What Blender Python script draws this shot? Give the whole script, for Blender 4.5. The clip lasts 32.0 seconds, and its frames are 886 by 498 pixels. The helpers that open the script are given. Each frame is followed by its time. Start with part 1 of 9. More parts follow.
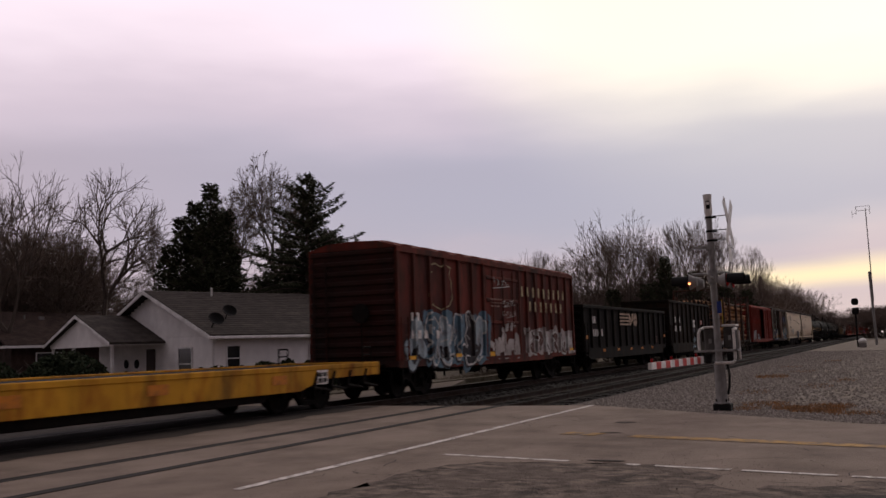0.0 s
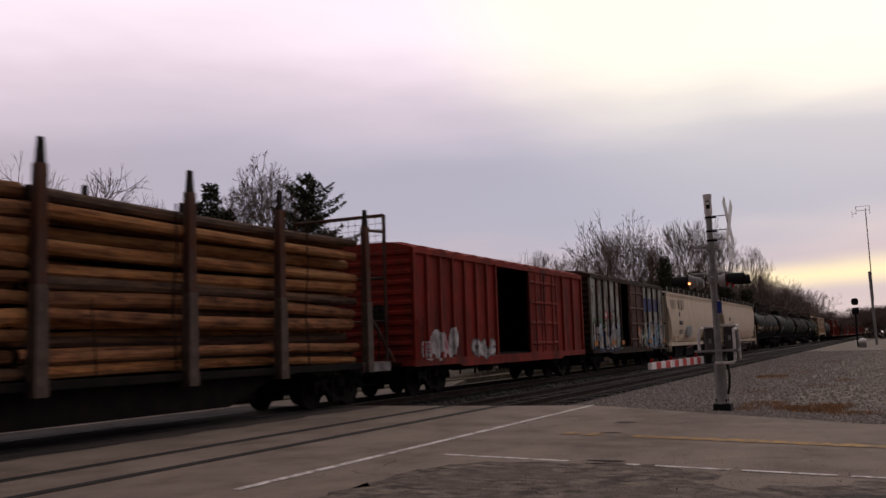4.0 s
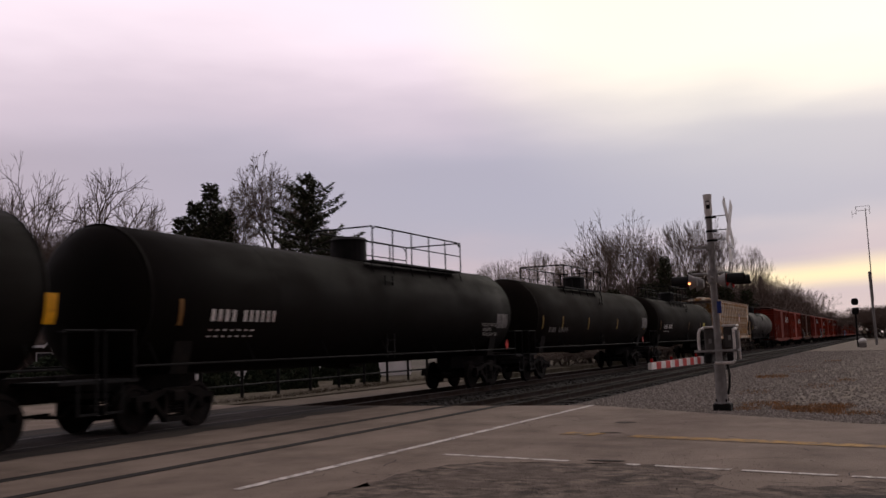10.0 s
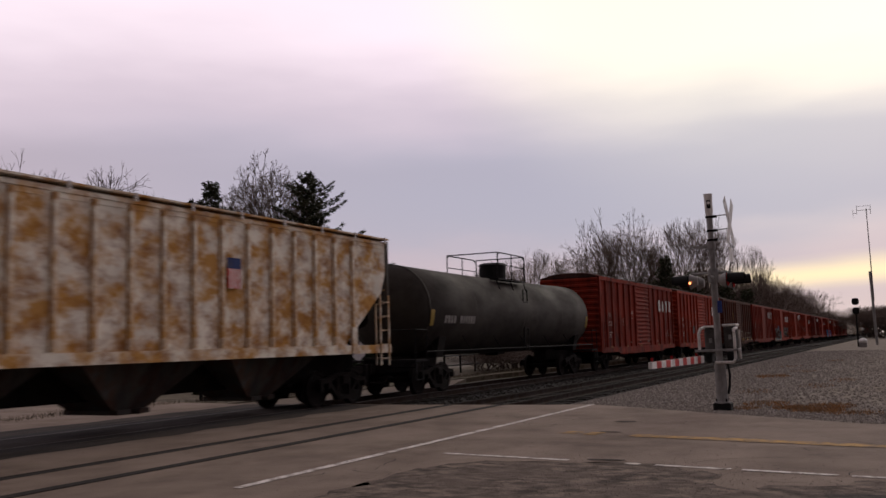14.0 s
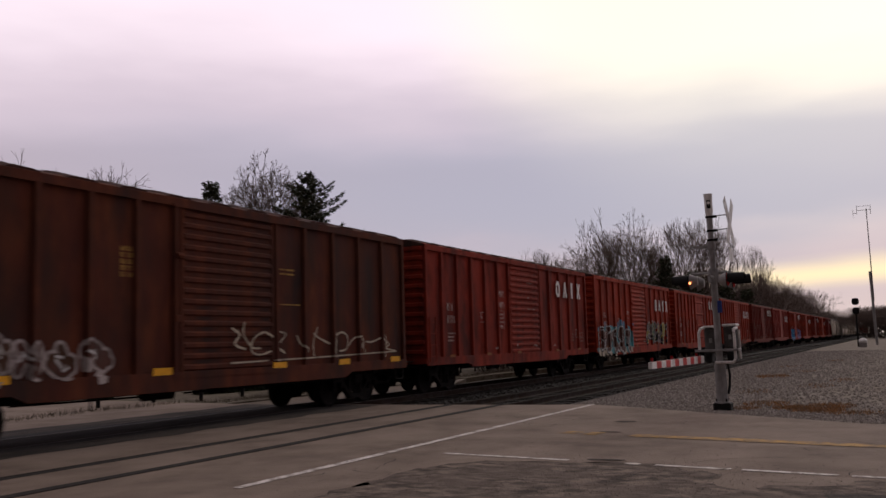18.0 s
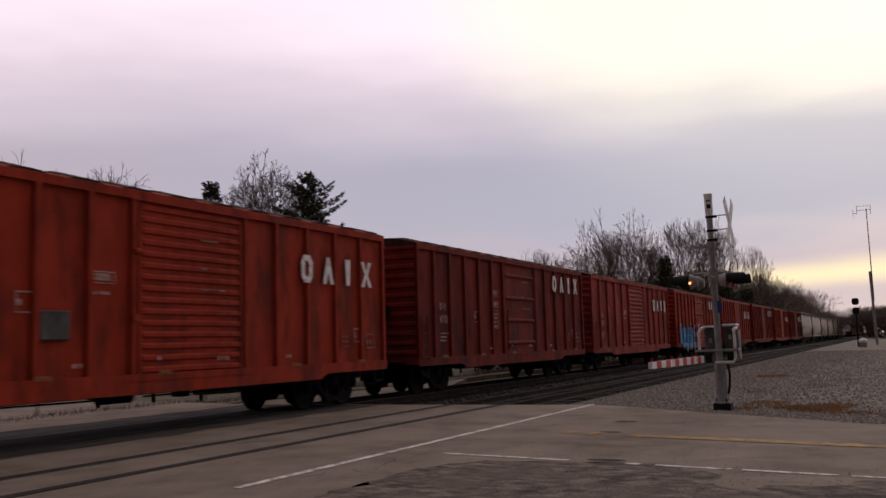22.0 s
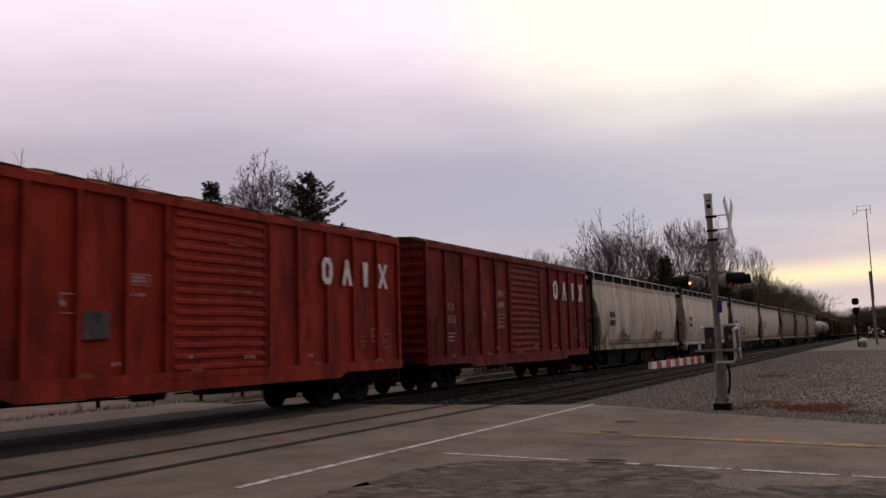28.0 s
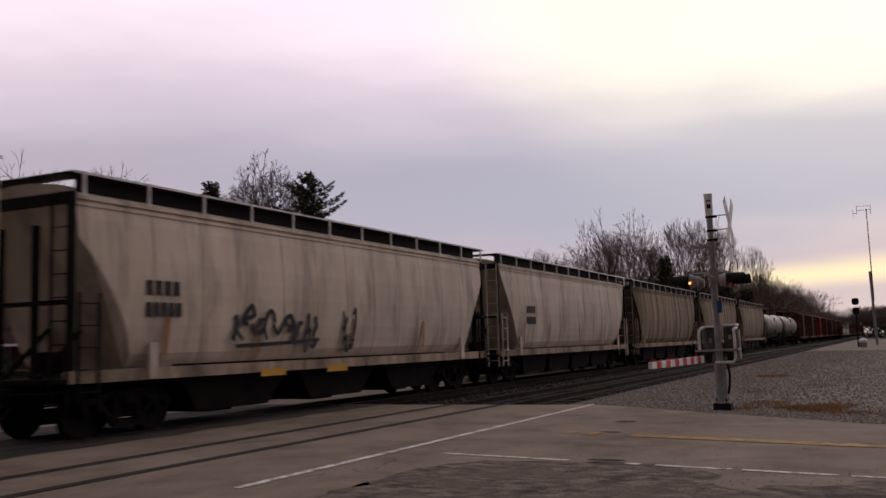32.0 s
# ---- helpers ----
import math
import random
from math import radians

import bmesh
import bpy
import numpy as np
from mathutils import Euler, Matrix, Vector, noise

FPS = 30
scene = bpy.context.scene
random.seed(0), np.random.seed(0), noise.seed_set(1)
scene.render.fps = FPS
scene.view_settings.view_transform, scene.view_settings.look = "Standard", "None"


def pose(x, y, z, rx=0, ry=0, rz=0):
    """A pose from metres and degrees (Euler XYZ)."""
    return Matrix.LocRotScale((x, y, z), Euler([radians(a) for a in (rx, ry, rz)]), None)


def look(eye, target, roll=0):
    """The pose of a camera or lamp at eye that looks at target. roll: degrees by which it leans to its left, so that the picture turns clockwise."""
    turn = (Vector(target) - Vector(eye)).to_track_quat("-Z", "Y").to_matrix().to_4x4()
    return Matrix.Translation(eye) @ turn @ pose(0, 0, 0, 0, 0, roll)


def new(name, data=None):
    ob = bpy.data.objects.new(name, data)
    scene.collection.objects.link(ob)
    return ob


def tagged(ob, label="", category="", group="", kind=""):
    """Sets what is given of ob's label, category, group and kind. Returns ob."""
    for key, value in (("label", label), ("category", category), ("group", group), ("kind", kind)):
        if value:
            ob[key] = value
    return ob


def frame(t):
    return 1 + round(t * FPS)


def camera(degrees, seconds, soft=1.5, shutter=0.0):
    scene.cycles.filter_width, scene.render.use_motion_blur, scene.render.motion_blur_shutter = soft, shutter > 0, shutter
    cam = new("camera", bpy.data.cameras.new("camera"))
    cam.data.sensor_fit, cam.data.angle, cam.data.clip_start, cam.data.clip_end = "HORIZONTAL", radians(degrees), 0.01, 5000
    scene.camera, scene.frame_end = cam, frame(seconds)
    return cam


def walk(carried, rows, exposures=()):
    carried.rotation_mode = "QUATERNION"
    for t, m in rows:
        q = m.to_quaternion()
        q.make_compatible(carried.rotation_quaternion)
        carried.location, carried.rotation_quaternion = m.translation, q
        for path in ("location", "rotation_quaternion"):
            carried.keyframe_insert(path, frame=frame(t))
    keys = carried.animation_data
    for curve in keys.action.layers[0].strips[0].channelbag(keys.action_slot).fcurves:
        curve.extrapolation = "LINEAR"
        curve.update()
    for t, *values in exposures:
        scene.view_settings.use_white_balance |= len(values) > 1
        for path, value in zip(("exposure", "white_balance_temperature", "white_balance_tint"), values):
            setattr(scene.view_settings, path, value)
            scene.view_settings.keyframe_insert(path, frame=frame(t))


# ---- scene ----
cam = camera(51.66, 32.0, soft=1.5, shutter=0.2)
EYE = (0.0, 0.0, 1.51)
VIEW = look(EYE, (8.936, 4.3655, 2.5532), -1.764)
SETTLED = look(EYE, (8.9344, 4.3716, 2.5419), -1.642)
walk(cam, [(0.0, VIEW), (13.1, VIEW), (13.7, SETTLED), (32.0, SETTLED)])

SPEED = 17.555          # train, metres a second towards -x
YT = 14.0               # centre of the far track, which the train uses
YN = 9.43               # centre of the near track
HW = 1.525              # half the width of a freight car
RNG = random.Random(7)

# ---------------------------------------------------------------- world and sun
SUN_EL, SUN_AZ = 24.0, 96.0   # degrees, azimuth from +y towards +x


def make_world():
    w = bpy.data.worlds.new("world")
    scene.world = w
    w.use_nodes = True
    nt = w.node_tree
    nt.nodes.clear()
    N = nt.nodes.new
    L = nt.links.new
    out = N("ShaderNodeOutputWorld")
    bg = N("ShaderNodeBackground")
    sky = N("ShaderNodeTexSky")
    sky.sky_type = "NISHITA"
    sky.sun_disc = False
    sky.sun_elevation = radians(SUN_EL)
    sky.sun_rotation = radians(SUN_AZ)
    tc = N("ShaderNodeTexCoord")
    # direction towards the bright part of the cloud
    glow = N("ShaderNodeVectorMath")
    glow.operation = "DOT_PRODUCT"
    g = Vector((math.sin(radians(85)), math.cos(radians(85)), 0.52)).normalized()
    glow.inputs[1].default_value = g
    L(tc.outputs["Generated"], glow.inputs[0])
    sep = N("ShaderNodeSeparateXYZ")
    L(tc.outputs["Generated"], sep.inputs[0])
    # height ramp of the overcast
    up = N("ShaderNodeValToRGB")
    up.color_ramp.interpolation = "EASE"
    e = up.color_ramp.elements
    e[0].position, e[0].color = 0.0, (0.56, 0.49, 0.56, 1)
    e[1].position, e[1].color = 0.60, (1.02, 0.93, 1.02, 1)
    for p, c in ((0.10, (0.54, 0.46, 0.545, 1)), (0.17, (0.52, 0.445, 0.53, 1)), (0.245, (0.70, 0.60, 0.705, 1)), (0.35, (1.06, 0.925, 1.05, 1))):
        n = e.new(p)
        n.color = c
    # soft cloud streaks lift and lower the ramp
    mp = N("ShaderNodeMapping")
    mp.inputs["Scale"].default_value = (1.6, 1.6, 7.0)
    L(tc.outputs["Generated"], mp.inputs[0])
    cl = N("ShaderNodeTexNoise")
    cl.inputs["Scale"].default_value = 1.6
    cl.inputs["Detail"].default_value = 5.0
    cl.inputs["Roughness"].default_value = 0.45
    L(mp.outputs[0], cl.inputs["Vector"])
    ad = N("ShaderNodeMath")
    ad.operation = "MULTIPLY_ADD"
    L(cl.outputs["Fac"], ad.inputs[0])
    ad.inputs[1].default_value = 0.14
    L(sep.outputs["Z"], ad.inputs[2])
    sb = N("ShaderNodeMath")
    sb.operation = "SUBTRACT"
    L(ad.outputs[0], sb.inputs[0])
    sb.inputs[1].default_value = 0.07
    L(sb.outputs[0], up.inputs["Fac"])
    # bright, yellowish part of the cloud round the hidden sun
    gr = N("ShaderNodeValToRGB")
    gr.color_ramp.interpolation = "EASE"
    e = gr.color_ramp.elements
    e[0].position, e[0].color = 0.915, (0, 0, 0, 1)
    e[1].position, e[1].color = 0.985, (1, 1, 1, 1)
    L(glow.outputs["Value"], gr.inputs["Fac"])
    mx = N("ShaderNodeMix")
    mx.data_type = "RGBA"
    L(gr.outputs["Color"], mx.inputs["Factor"])
    L(up.outputs["Color"], mx.inputs["A"])
    mx.inputs["B"].default_value = (1.12, 1.06, 0.92, 1)
    # blue-grey bank low down, under the bright part
    band = N("ShaderNodeValToRGB")
    band.color_ramp.interpolation = "EASE"
    e = band.color_ramp.elements
    e[0].position, e[0].color = 0.075, (0, 0, 0, 1)
    e[1].position, e[1].color = 0.30, (0, 0, 0, 1)
    for p, v in ((0.12, 0.85), (0.19, 0.75)):
        n = e.new(p)
        n.color = (v, v, v, 1)
    L(sb.outputs[0], band.inputs["Fac"])
    gw = N("ShaderNodeValToRGB")
    e = gw.color_ramp.elements
    e[0].position, e[0].color = 0.62, (0, 0, 0, 1)
    e[1].position, e[1].color = 0.93, (1, 1, 1, 1)
    L(glow.outputs["Value"], gw.inputs["Fac"])
    bm_ = N("ShaderNodeMath")
    bm_.operation = "MULTIPLY"
    L(band.outputs["Color"], bm_.inputs[0])
    L(gw.outputs["Color"], bm_.inputs[1])
    m2 = N("ShaderNodeMix")
    m2.data_type = "RGBA"
    L(bm_.outputs[0], m2.inputs["Factor"])
    L(mx.outputs["Result"], m2.inputs["A"])
    m2.inputs["B"].default_value = (0.40, 0.415, 0.54, 1)
    # gap of yellow evening light close to the horizon, along the track
    gap = N("ShaderNodeValToRGB")
    gap.color_ramp.interpolation = "EASE"
    e = gap.color_ramp.elements
    e[0].position, e[0].color = 0.044, (0, 0, 0, 1)
    e[1].position, e[1].color = 0.082, (0, 0, 0, 1)
    n = e.new(0.062)
    n.color = (1, 1, 1, 1)
    gz = N("ShaderNodeMath")
    gz.operation = "MULTIPLY_ADD"
    L(cl.outputs["Fac"], gz.inputs[0])
    gz.inputs[1].default_value = 0.03
    gs = N("ShaderNodeMath")
    gs.operation = "SUBTRACT"
    L(sep.outputs["Z"], gs.inputs[0])
    gs.inputs[1].default_value = 0.015
    L(gs.outputs[0], gz.inputs[2])
    L(gz.outputs[0], gap.inputs["Fac"])
    gd = N("ShaderNodeVectorMath")
    gd.operation = "DOT_PRODUCT"
    gd.inputs[1].default_value = Vector((math.sin(radians(88)), math.cos(radians(88)), 0.06)).normalized()
    L(tc.outputs["Generated"], gd.inputs[0])
    gx = N("ShaderNodeValToRGB")
    gx.color_ramp.interpolation = "EASE"
    e = gx.color_ramp.elements
    e[0].position, e[0].color = 0.984, (0, 0, 0, 1)
    e[1].position, e[1].color = 0.998, (1, 1, 1, 1)
    L(gd.outputs["Value"], gx.inputs["Fac"])
    gm = N("ShaderNodeMath")
    gm.operation = "MULTIPLY"
    L(gap.outputs["Color"], gm.inputs[0])
    L(gx.outputs["Color"], gm.inputs[1])
    m3 = N("ShaderNodeMix")
    m3.data_type = "RGBA"
    L(gm.outputs[0], m3.inputs["Factor"])
    L(m2.outputs["Result"], m3.inputs["A"])
    m3.inputs["B"].default_value = (1.02, 0.86, 0.56, 1)
    # a little of the clear sky behind the cloud
    sc = N("ShaderNodeVectorMath")
    sc.operation = "SCALE"
    sc.inputs["Scale"].default_value = 0.10
    L(sky.outputs[0], sc.inputs[0])
    m4 = N("ShaderNodeMix")
    m4.data_type = "RGBA"
    m4.inputs["Factor"].default_value = 0.06
    L(m3.outputs["Result"], m4.inputs["A"])
    L(sc.outputs[0], m4.inputs["B"])
    # evening: the cloud is darker away from the sun's side and overhead
    back = N("ShaderNodeMapRange")
    back.interpolation_type = "SMOOTHSTEP"
    back.inputs["From Min"].default_value, back.inputs["From Max"].default_value = -0.38, 0.62
    back.inputs["To Min"].default_value, back.inputs["To Max"].default_value = 0.17, 1.0
    away = N("ShaderNodeVectorMath")
    away.operation = "DOT_PRODUCT"
    away.inputs[1].default_value = Vector((math.sin(radians(66)), math.cos(radians(66)), 0.45)).normalized()
    L(tc.outputs["Generated"], away.inputs[0])
    L(away.outputs["Value"], back.inputs["Value"])
    zen = N("ShaderNodeMapRange")
    zen.interpolation_type = "SMOOTHSTEP"
    zen.inputs["From Min"].default_value, zen.inputs["From Max"].default_value = 0.52, 0.95
    zen.inputs["To Min"].default_value, zen.inputs["To Max"].default_value = 1.0, 0.55
    L(sep.outputs["Z"], zen.inputs["Value"])
    bz = N("ShaderNodeMath")
    bz.operation = "MULTIPLY"
    L(back.outputs["Result"], bz.inputs[0])
    L(zen.outputs["Result"], bz.inputs[1])
    m5 = N("ShaderNodeVectorMath")
    m5.operation = "SCALE"
    L(m4.outputs["Result"], m5.inputs[0])
    L(bz.outputs[0], m5.inputs["Scale"])
    tint = N("ShaderNodeVectorMath")
    tint.operation = "MULTIPLY"
    tint.inputs[1].default_value = (1.045, 1.005, 0.975)
    L(m5.outputs[0], tint.inputs[0])
    L(tint.outputs[0], bg.inputs["Color"])
    bg.inputs["Strength"].default_value = 1.0
    L(bg.outputs[0], out.inputs["Surface"])


make_world()
sun_data = bpy.data.lights.new("sun", "SUN")
sun_data.energy, sun_data.angle, sun_data.color = 0.5, radians(25), (1.0, 0.93, 0.84)
sun = new("sun", sun_data)
sun.matrix_world = look((60 * math.sin(radians(SUN_AZ)), 60 * math.cos(radians(SUN_AZ)), 60 * math.tan(radians(SUN_EL))), (0, 0, 0))
scene.view_settings.exposure = 0.0

# ---------------------------------------------------------------- materials
MATS = {}


def material(name, color, rough=0.7, metal=0.0, second=None, amount=0.5, scale=2.0, stretch=(1, 1, 1), bump=0.0, bump_scale=60.0,
             third=None, third_amount=0.3, third_scale=0.5, third_stretch=(1, 1, 1), spec=0.15, jitter=0.0, sharp=0.12, tone_range=(0.82, 1.16)):
    """A procedural surface: base colour, a fine second colour in patches and a third one in larger stains."""
    if name in MATS:
        return MATS[name]
    m = bpy.data.materials.new(name)
    MATS[name] = m
    m.use_nodes = True
    nt = m.node_tree
    N, L = nt.nodes.new, nt.links.new
    b = nt.nodes["Principled BSDF"]
    b.inputs["Roughness"].default_value = rough
    b.inputs["Metallic"].default_value = metal
    b.inputs["Specular IOR Level"].default_value = spec
    tc = N("ShaderNodeTexCoord")
    src = tc.outputs["Object"]
    if jitter:
        oi = N("ShaderNodeObjectInfo")
        off = N("ShaderNodeVectorMath")
        off.operation = "SCALE"
        comb = N("ShaderNodeCombineXYZ")
        for k in range(3):
            L(oi.outputs["Random"], comb.inputs[k])
        L(comb.outputs[0], off.inputs[0])
        off.inputs["Scale"].default_value = 37.0
        va = N("ShaderNodeVectorMath")
        L(src, va.inputs[0])
        L(off.outputs[0], va.inputs[1])
        src = va.outputs[0]

    def patches(scale_, stretch_, amount_, sharp_):
        mp = N("ShaderNodeMapping")
        mp.inputs["Scale"].default_value = stretch_
        L(src, mp.inputs[0])
        no = N("ShaderNodeTexNoise")
        no.inputs["Scale"].default_value = scale_
        no.inputs["Detail"].default_value = 6.0
        no.inputs["Roughness"].default_value = 0.62
        L(mp.outputs[0], no.inputs["Vector"])
        r = N("ShaderNodeValToRGB")
        c = 0.68 - 0.36 * amount_
        r.color_ramp.elements[0].position = max(0.0, c - sharp_)
        r.color_ramp.elements[1].position = min(1.0, c + sharp_)
        L(no.outputs["Fac"], r.inputs["Fac"])
        return r.outputs["Color"], no.outputs["Fac"]

    # slow change of brightness over the whole surface
    tone = N("ShaderNodeTexNoise")
    tone.inputs["Scale"].default_value = 0.7 * scale
    tone.inputs["Detail"].default_value = 4.0
    L(src, tone.inputs["Vector"])
    tr = N("ShaderNodeMapRange")
    tr.inputs["From Min"].default_value, tr.inputs["From Max"].default_value = 0.3, 0.7
    tr.inputs["To Min"].default_value, tr.inputs["To Max"].default_value = tone_range
    L(tone.outputs["Fac"], tr.inputs["Value"])
    base = N("ShaderNodeMix")
    base.data_type, base.blend_type = "RGBA", "MULTIPLY"
    base.inputs["Factor"].default_value = 1.0
    base.inputs["A"].default_value = (*color, 1)
    L(tr.outputs["Result"], base.inputs["B"])
    col = base.outputs["Result"]
    if jitter:
        jr = N("ShaderNodeMapRange")
        jr.inputs["To Min"].default_value, jr.inputs["To Max"].default_value = 1 - jitter, 1 + jitter
        L(oi.outputs["Random"], jr.inputs["Value"])
        jm = N("ShaderNodeMix")
        jm.data_type, jm.blend_type = "RGBA", "MULTIPLY"
        jm.inputs["Factor"].default_value = 1.0
        L(col, jm.inputs["A"])
        L(jr.outputs["Result"], jm.inputs["B"])
        col = jm.outputs["Result"]
    fac2 = None
    for colr, am, sc, st, sh in ((second, amount, scale, stretch, sharp), (third, third_amount, third_scale, third_stretch, 0.15)):
        if colr is None:
            continue
        f, raw = patches(sc, st, am, sh)
        fac2 = f if fac2 is None else fac2
        mx = N("ShaderNodeMix")
        mx.data_type = "RGBA"
        L(f, mx.inputs["Factor"])
        L(col, mx.inputs["A"])
        mx.inputs["B"].default_value = (*colr, 1)
        col = mx.outputs["Result"]
    L(col, b.inputs["Base Color"])
    if fac2 is not None:
        rr = N("ShaderNodeMapRange")
        rr.inputs["To Min"].default_value, rr.inputs["To Max"].default_value = rough, min(1.0, rough + 0.2)
        L(fac2, rr.inputs["Value"])
        L(rr.outputs["Result"], b.inputs["Roughness"])
    if bump:
        bn = N("ShaderNodeTexNoise")
        bn.inputs["Scale"].default_value = bump_scale
        bn.inputs["Detail"].default_value = 4.0
        L(src, bn.inputs["Vector"])
        bp = N("ShaderNodeBump")
        bp.inputs["Strength"].default_value = bump
        bp.inputs["Distance"].default_value = 0.02
        L(bn.outputs["Fac"], bp.inputs["Height"])
        L(bp.outputs["Normal"], b.inputs["Normal"])
    return m


def glowing(name, color, strength):
    m = bpy.data.materials.new(name)
    m.use_nodes = True
    b = m.node_tree.nodes["Principled BSDF"]
    b.inputs["Base Color"].default_value = (*color, 1)
    b.inputs["Emission Color"].default_value = (*color, 1)
    b.inputs["Emission Strength"].default_value = strength
    return m


RUST = (0.10, 0.035, 0.016)
GRIME = (0.022, 0.018, 0.017)


def paint(name, color, rust=0.25, grime=0.35, rough=0.78, rustc=RUST, spec=0.10, bump=0.12, tone_range=(0.82, 1.16)):
    color, rustc = tuple(1.16 * c for c in color), tuple(1.16 * c for c in rustc)
    return material(name, color, rough, 0.0, rustc if rust else None, rust, 1.7, (1.5, 1.5, 0.55), bump, 9.0, GRIME if grime else None, grime, 0.55, (1.6, 1, 0.5), spec, tone_range=tone_range)


M_ASPHALT = material("asphalt", (0.206, 0.158, 0.127), 0.9, 0, (0.108, 0.081, 0.065), 0.40, 1.1, (1, 1, 1), 0.6, 55, (0.24, 0.187, 0.152), 0.3, 0.35, sharp=0.2)
M_GROUND = material("dry_ground", (0.16, 0.14, 0.125), 0.95, 0, (0.10, 0.085, 0.07), 0.5, 0.5, (1, 1, 1), 0.6, 25, (0.085, 0.08, 0.045), 0.35, 0.09)
M_GRAVEL = material("gravel", (0.222, 0.190, 0.162), 0.95, 0, (0.13, 0.108, 0.09), 0.5, 7.0, (1, 1, 1), 0.9, 22, (0.165, 0.132, 0.10), 0.58, 0.30, sharp=0.2)
M_DIRT = material("dry_dirt", (0.175, 0.140, 0.115), 0.95, 0, (0.10, 0.076, 0.060), 0.45, 1.6, (0.6, 1.3, 1), 0.9, 22, (0.13, 0.10, 0.078), 0.45, 0.5, sharp=0.16)
M_BALLAST = material("oily_ballast", (0.024, 0.02, 0.018), 0.95, 0, (0.011, 0.0095, 0.009), 0.5, 8.0, (1, 1, 1), 0.9, 20, (0.036, 0.031, 0.028), 0.3, 0.6)
M_RAIL = material("rail_steel", (0.035, 0.026, 0.022), 0.8, 0.2, (0.03, 0.018, 0.012), 0.5, 4.0)
M_RAILTOP = material("rail_top", (0.10, 0.088, 0.082), 0.6, 0.3)
M_RUSTTOP = material("dull_rail_top", (0.026, 0.021, 0.019), 0.9, 0.0, (0.016, 0.013, 0.012), 0.4, 6.0)
M_TIE = material("tie_wood", (0.026, 0.021, 0.018), 0.95, 0, (0.014, 0.012, 0.011), 0.5, 6.0, (1, 6, 1), 0.4, 40, jitter=0.3)
M_TAR = material("tar", (0.018, 0.016, 0.015), 0.9, 0, (0.035, 0.03, 0.028), 0.4, 6.0)
M_WHITELINE = material("white_road_paint", (0.62, 0.57, 0.53), 0.8, 0, (0.20, 0.165, 0.14), 0.36, 6.0, (1, 1, 1), sharp=0.09)
M_YELLOWLINE = material("yellow_road_paint", (0.40, 0.225, 0.055), 0.8, 0, (0.17, 0.13, 0.10), 0.52, 4.0, sharp=0.14)
# near-black, dirty underframe colour; on hopper ends it also holds their shade
M_DARK = material("near_black_underframe", (0.0075, 0.0062, 0.0058), 0.95, 0, (0.016, 0.012, 0.010), 0.4, 3.0, (1, 1, 1), 0.3, 30)
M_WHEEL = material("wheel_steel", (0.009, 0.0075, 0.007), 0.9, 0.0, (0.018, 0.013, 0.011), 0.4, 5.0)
M_GALV = material("galvanised_steel", (0.30, 0.287, 0.28), 0.65, 0.1, (0.20, 0.19, 0.185), 0.5, 5.0, (1, 1, 0.5), 0.1, 30)
M_PALEGALV = material("pale_aluminium", (0.70, 0.66, 0.63), 0.55, 0.0, (0.42, 0.39, 0.37), 0.3, 6.0, (1, 1, 0.5), 0.1, 30)
M_BOXGREY = material("dirty_grey_paint", (0.10, 0.094, 0.09), 0.7, 0, (0.055, 0.05, 0.048), 0.5, 4.0, (1, 1, 0.5))
M_BLACKMETAL = material("black_metal", (0.009, 0.009, 0.009), 0.7, 0, (0.017, 0.0155, 0.015), 0.4, 5.0)
M_CONCRETE = material("concrete", (0.30, 0.28, 0.265), 0.9, 0, (0.2, 0.185, 0.17), 0.5, 3.0, (1, 1, 1), 0.4, 40)
M_WHITE = material("white_sheeting", (0.72, 0.70, 0.68), 0.5, 0, (0.5, 0.48, 0.45), 0.3, 4.0)
M_RED = material("red_sheeting", (0.50, 0.025, 0.02), 0.45, 0, (0.3, 0.02, 0.018), 0.3, 4.0)
M_LETTER = material("white_lettering", (0.74, 0.70, 0.66), 0.7, 0, (0.42, 0.27, 0.23), 0.2, 6.0, sharp=0.06)
M_DULL = material("faded_lettering", (0.27, 0.15, 0.125), 0.8, 0, (0.17, 0.07, 0.055), 0.42, 6.0, sharp=0.1)
M_OCHRE = material("faded_ochre_lettering", (0.34, 0.20, 0.05), 0.8, 0, (0.16, 0.07, 0.03), 0.45, 6.0, sharp=0.1)
M_DULLWHITE = material("scuffed_white_lettering", (0.46, 0.33, 0.29), 0.75, 0, (0.24, 0.09, 0.07), 0.4, 6.0, sharp=0.1)
M_LETTERDK = material("black_lettering", (0.03, 0.03, 0.032), 0.7, 0, (0.1, 0.09, 0.08), 0.25, 6.0, sharp=0.06)
M_YELLOW = material("yellow_reflector", (0.78, 0.38, 0.015), 0.45, 0, (0.55, 0.25, 0.02), 0.3, 6.0)
M_AMBER = material("dirty_amber_reflector", (0.30, 0.10, 0.02), 0.55, 0, (0.16, 0.045, 0.018), 0.5, 6.0)
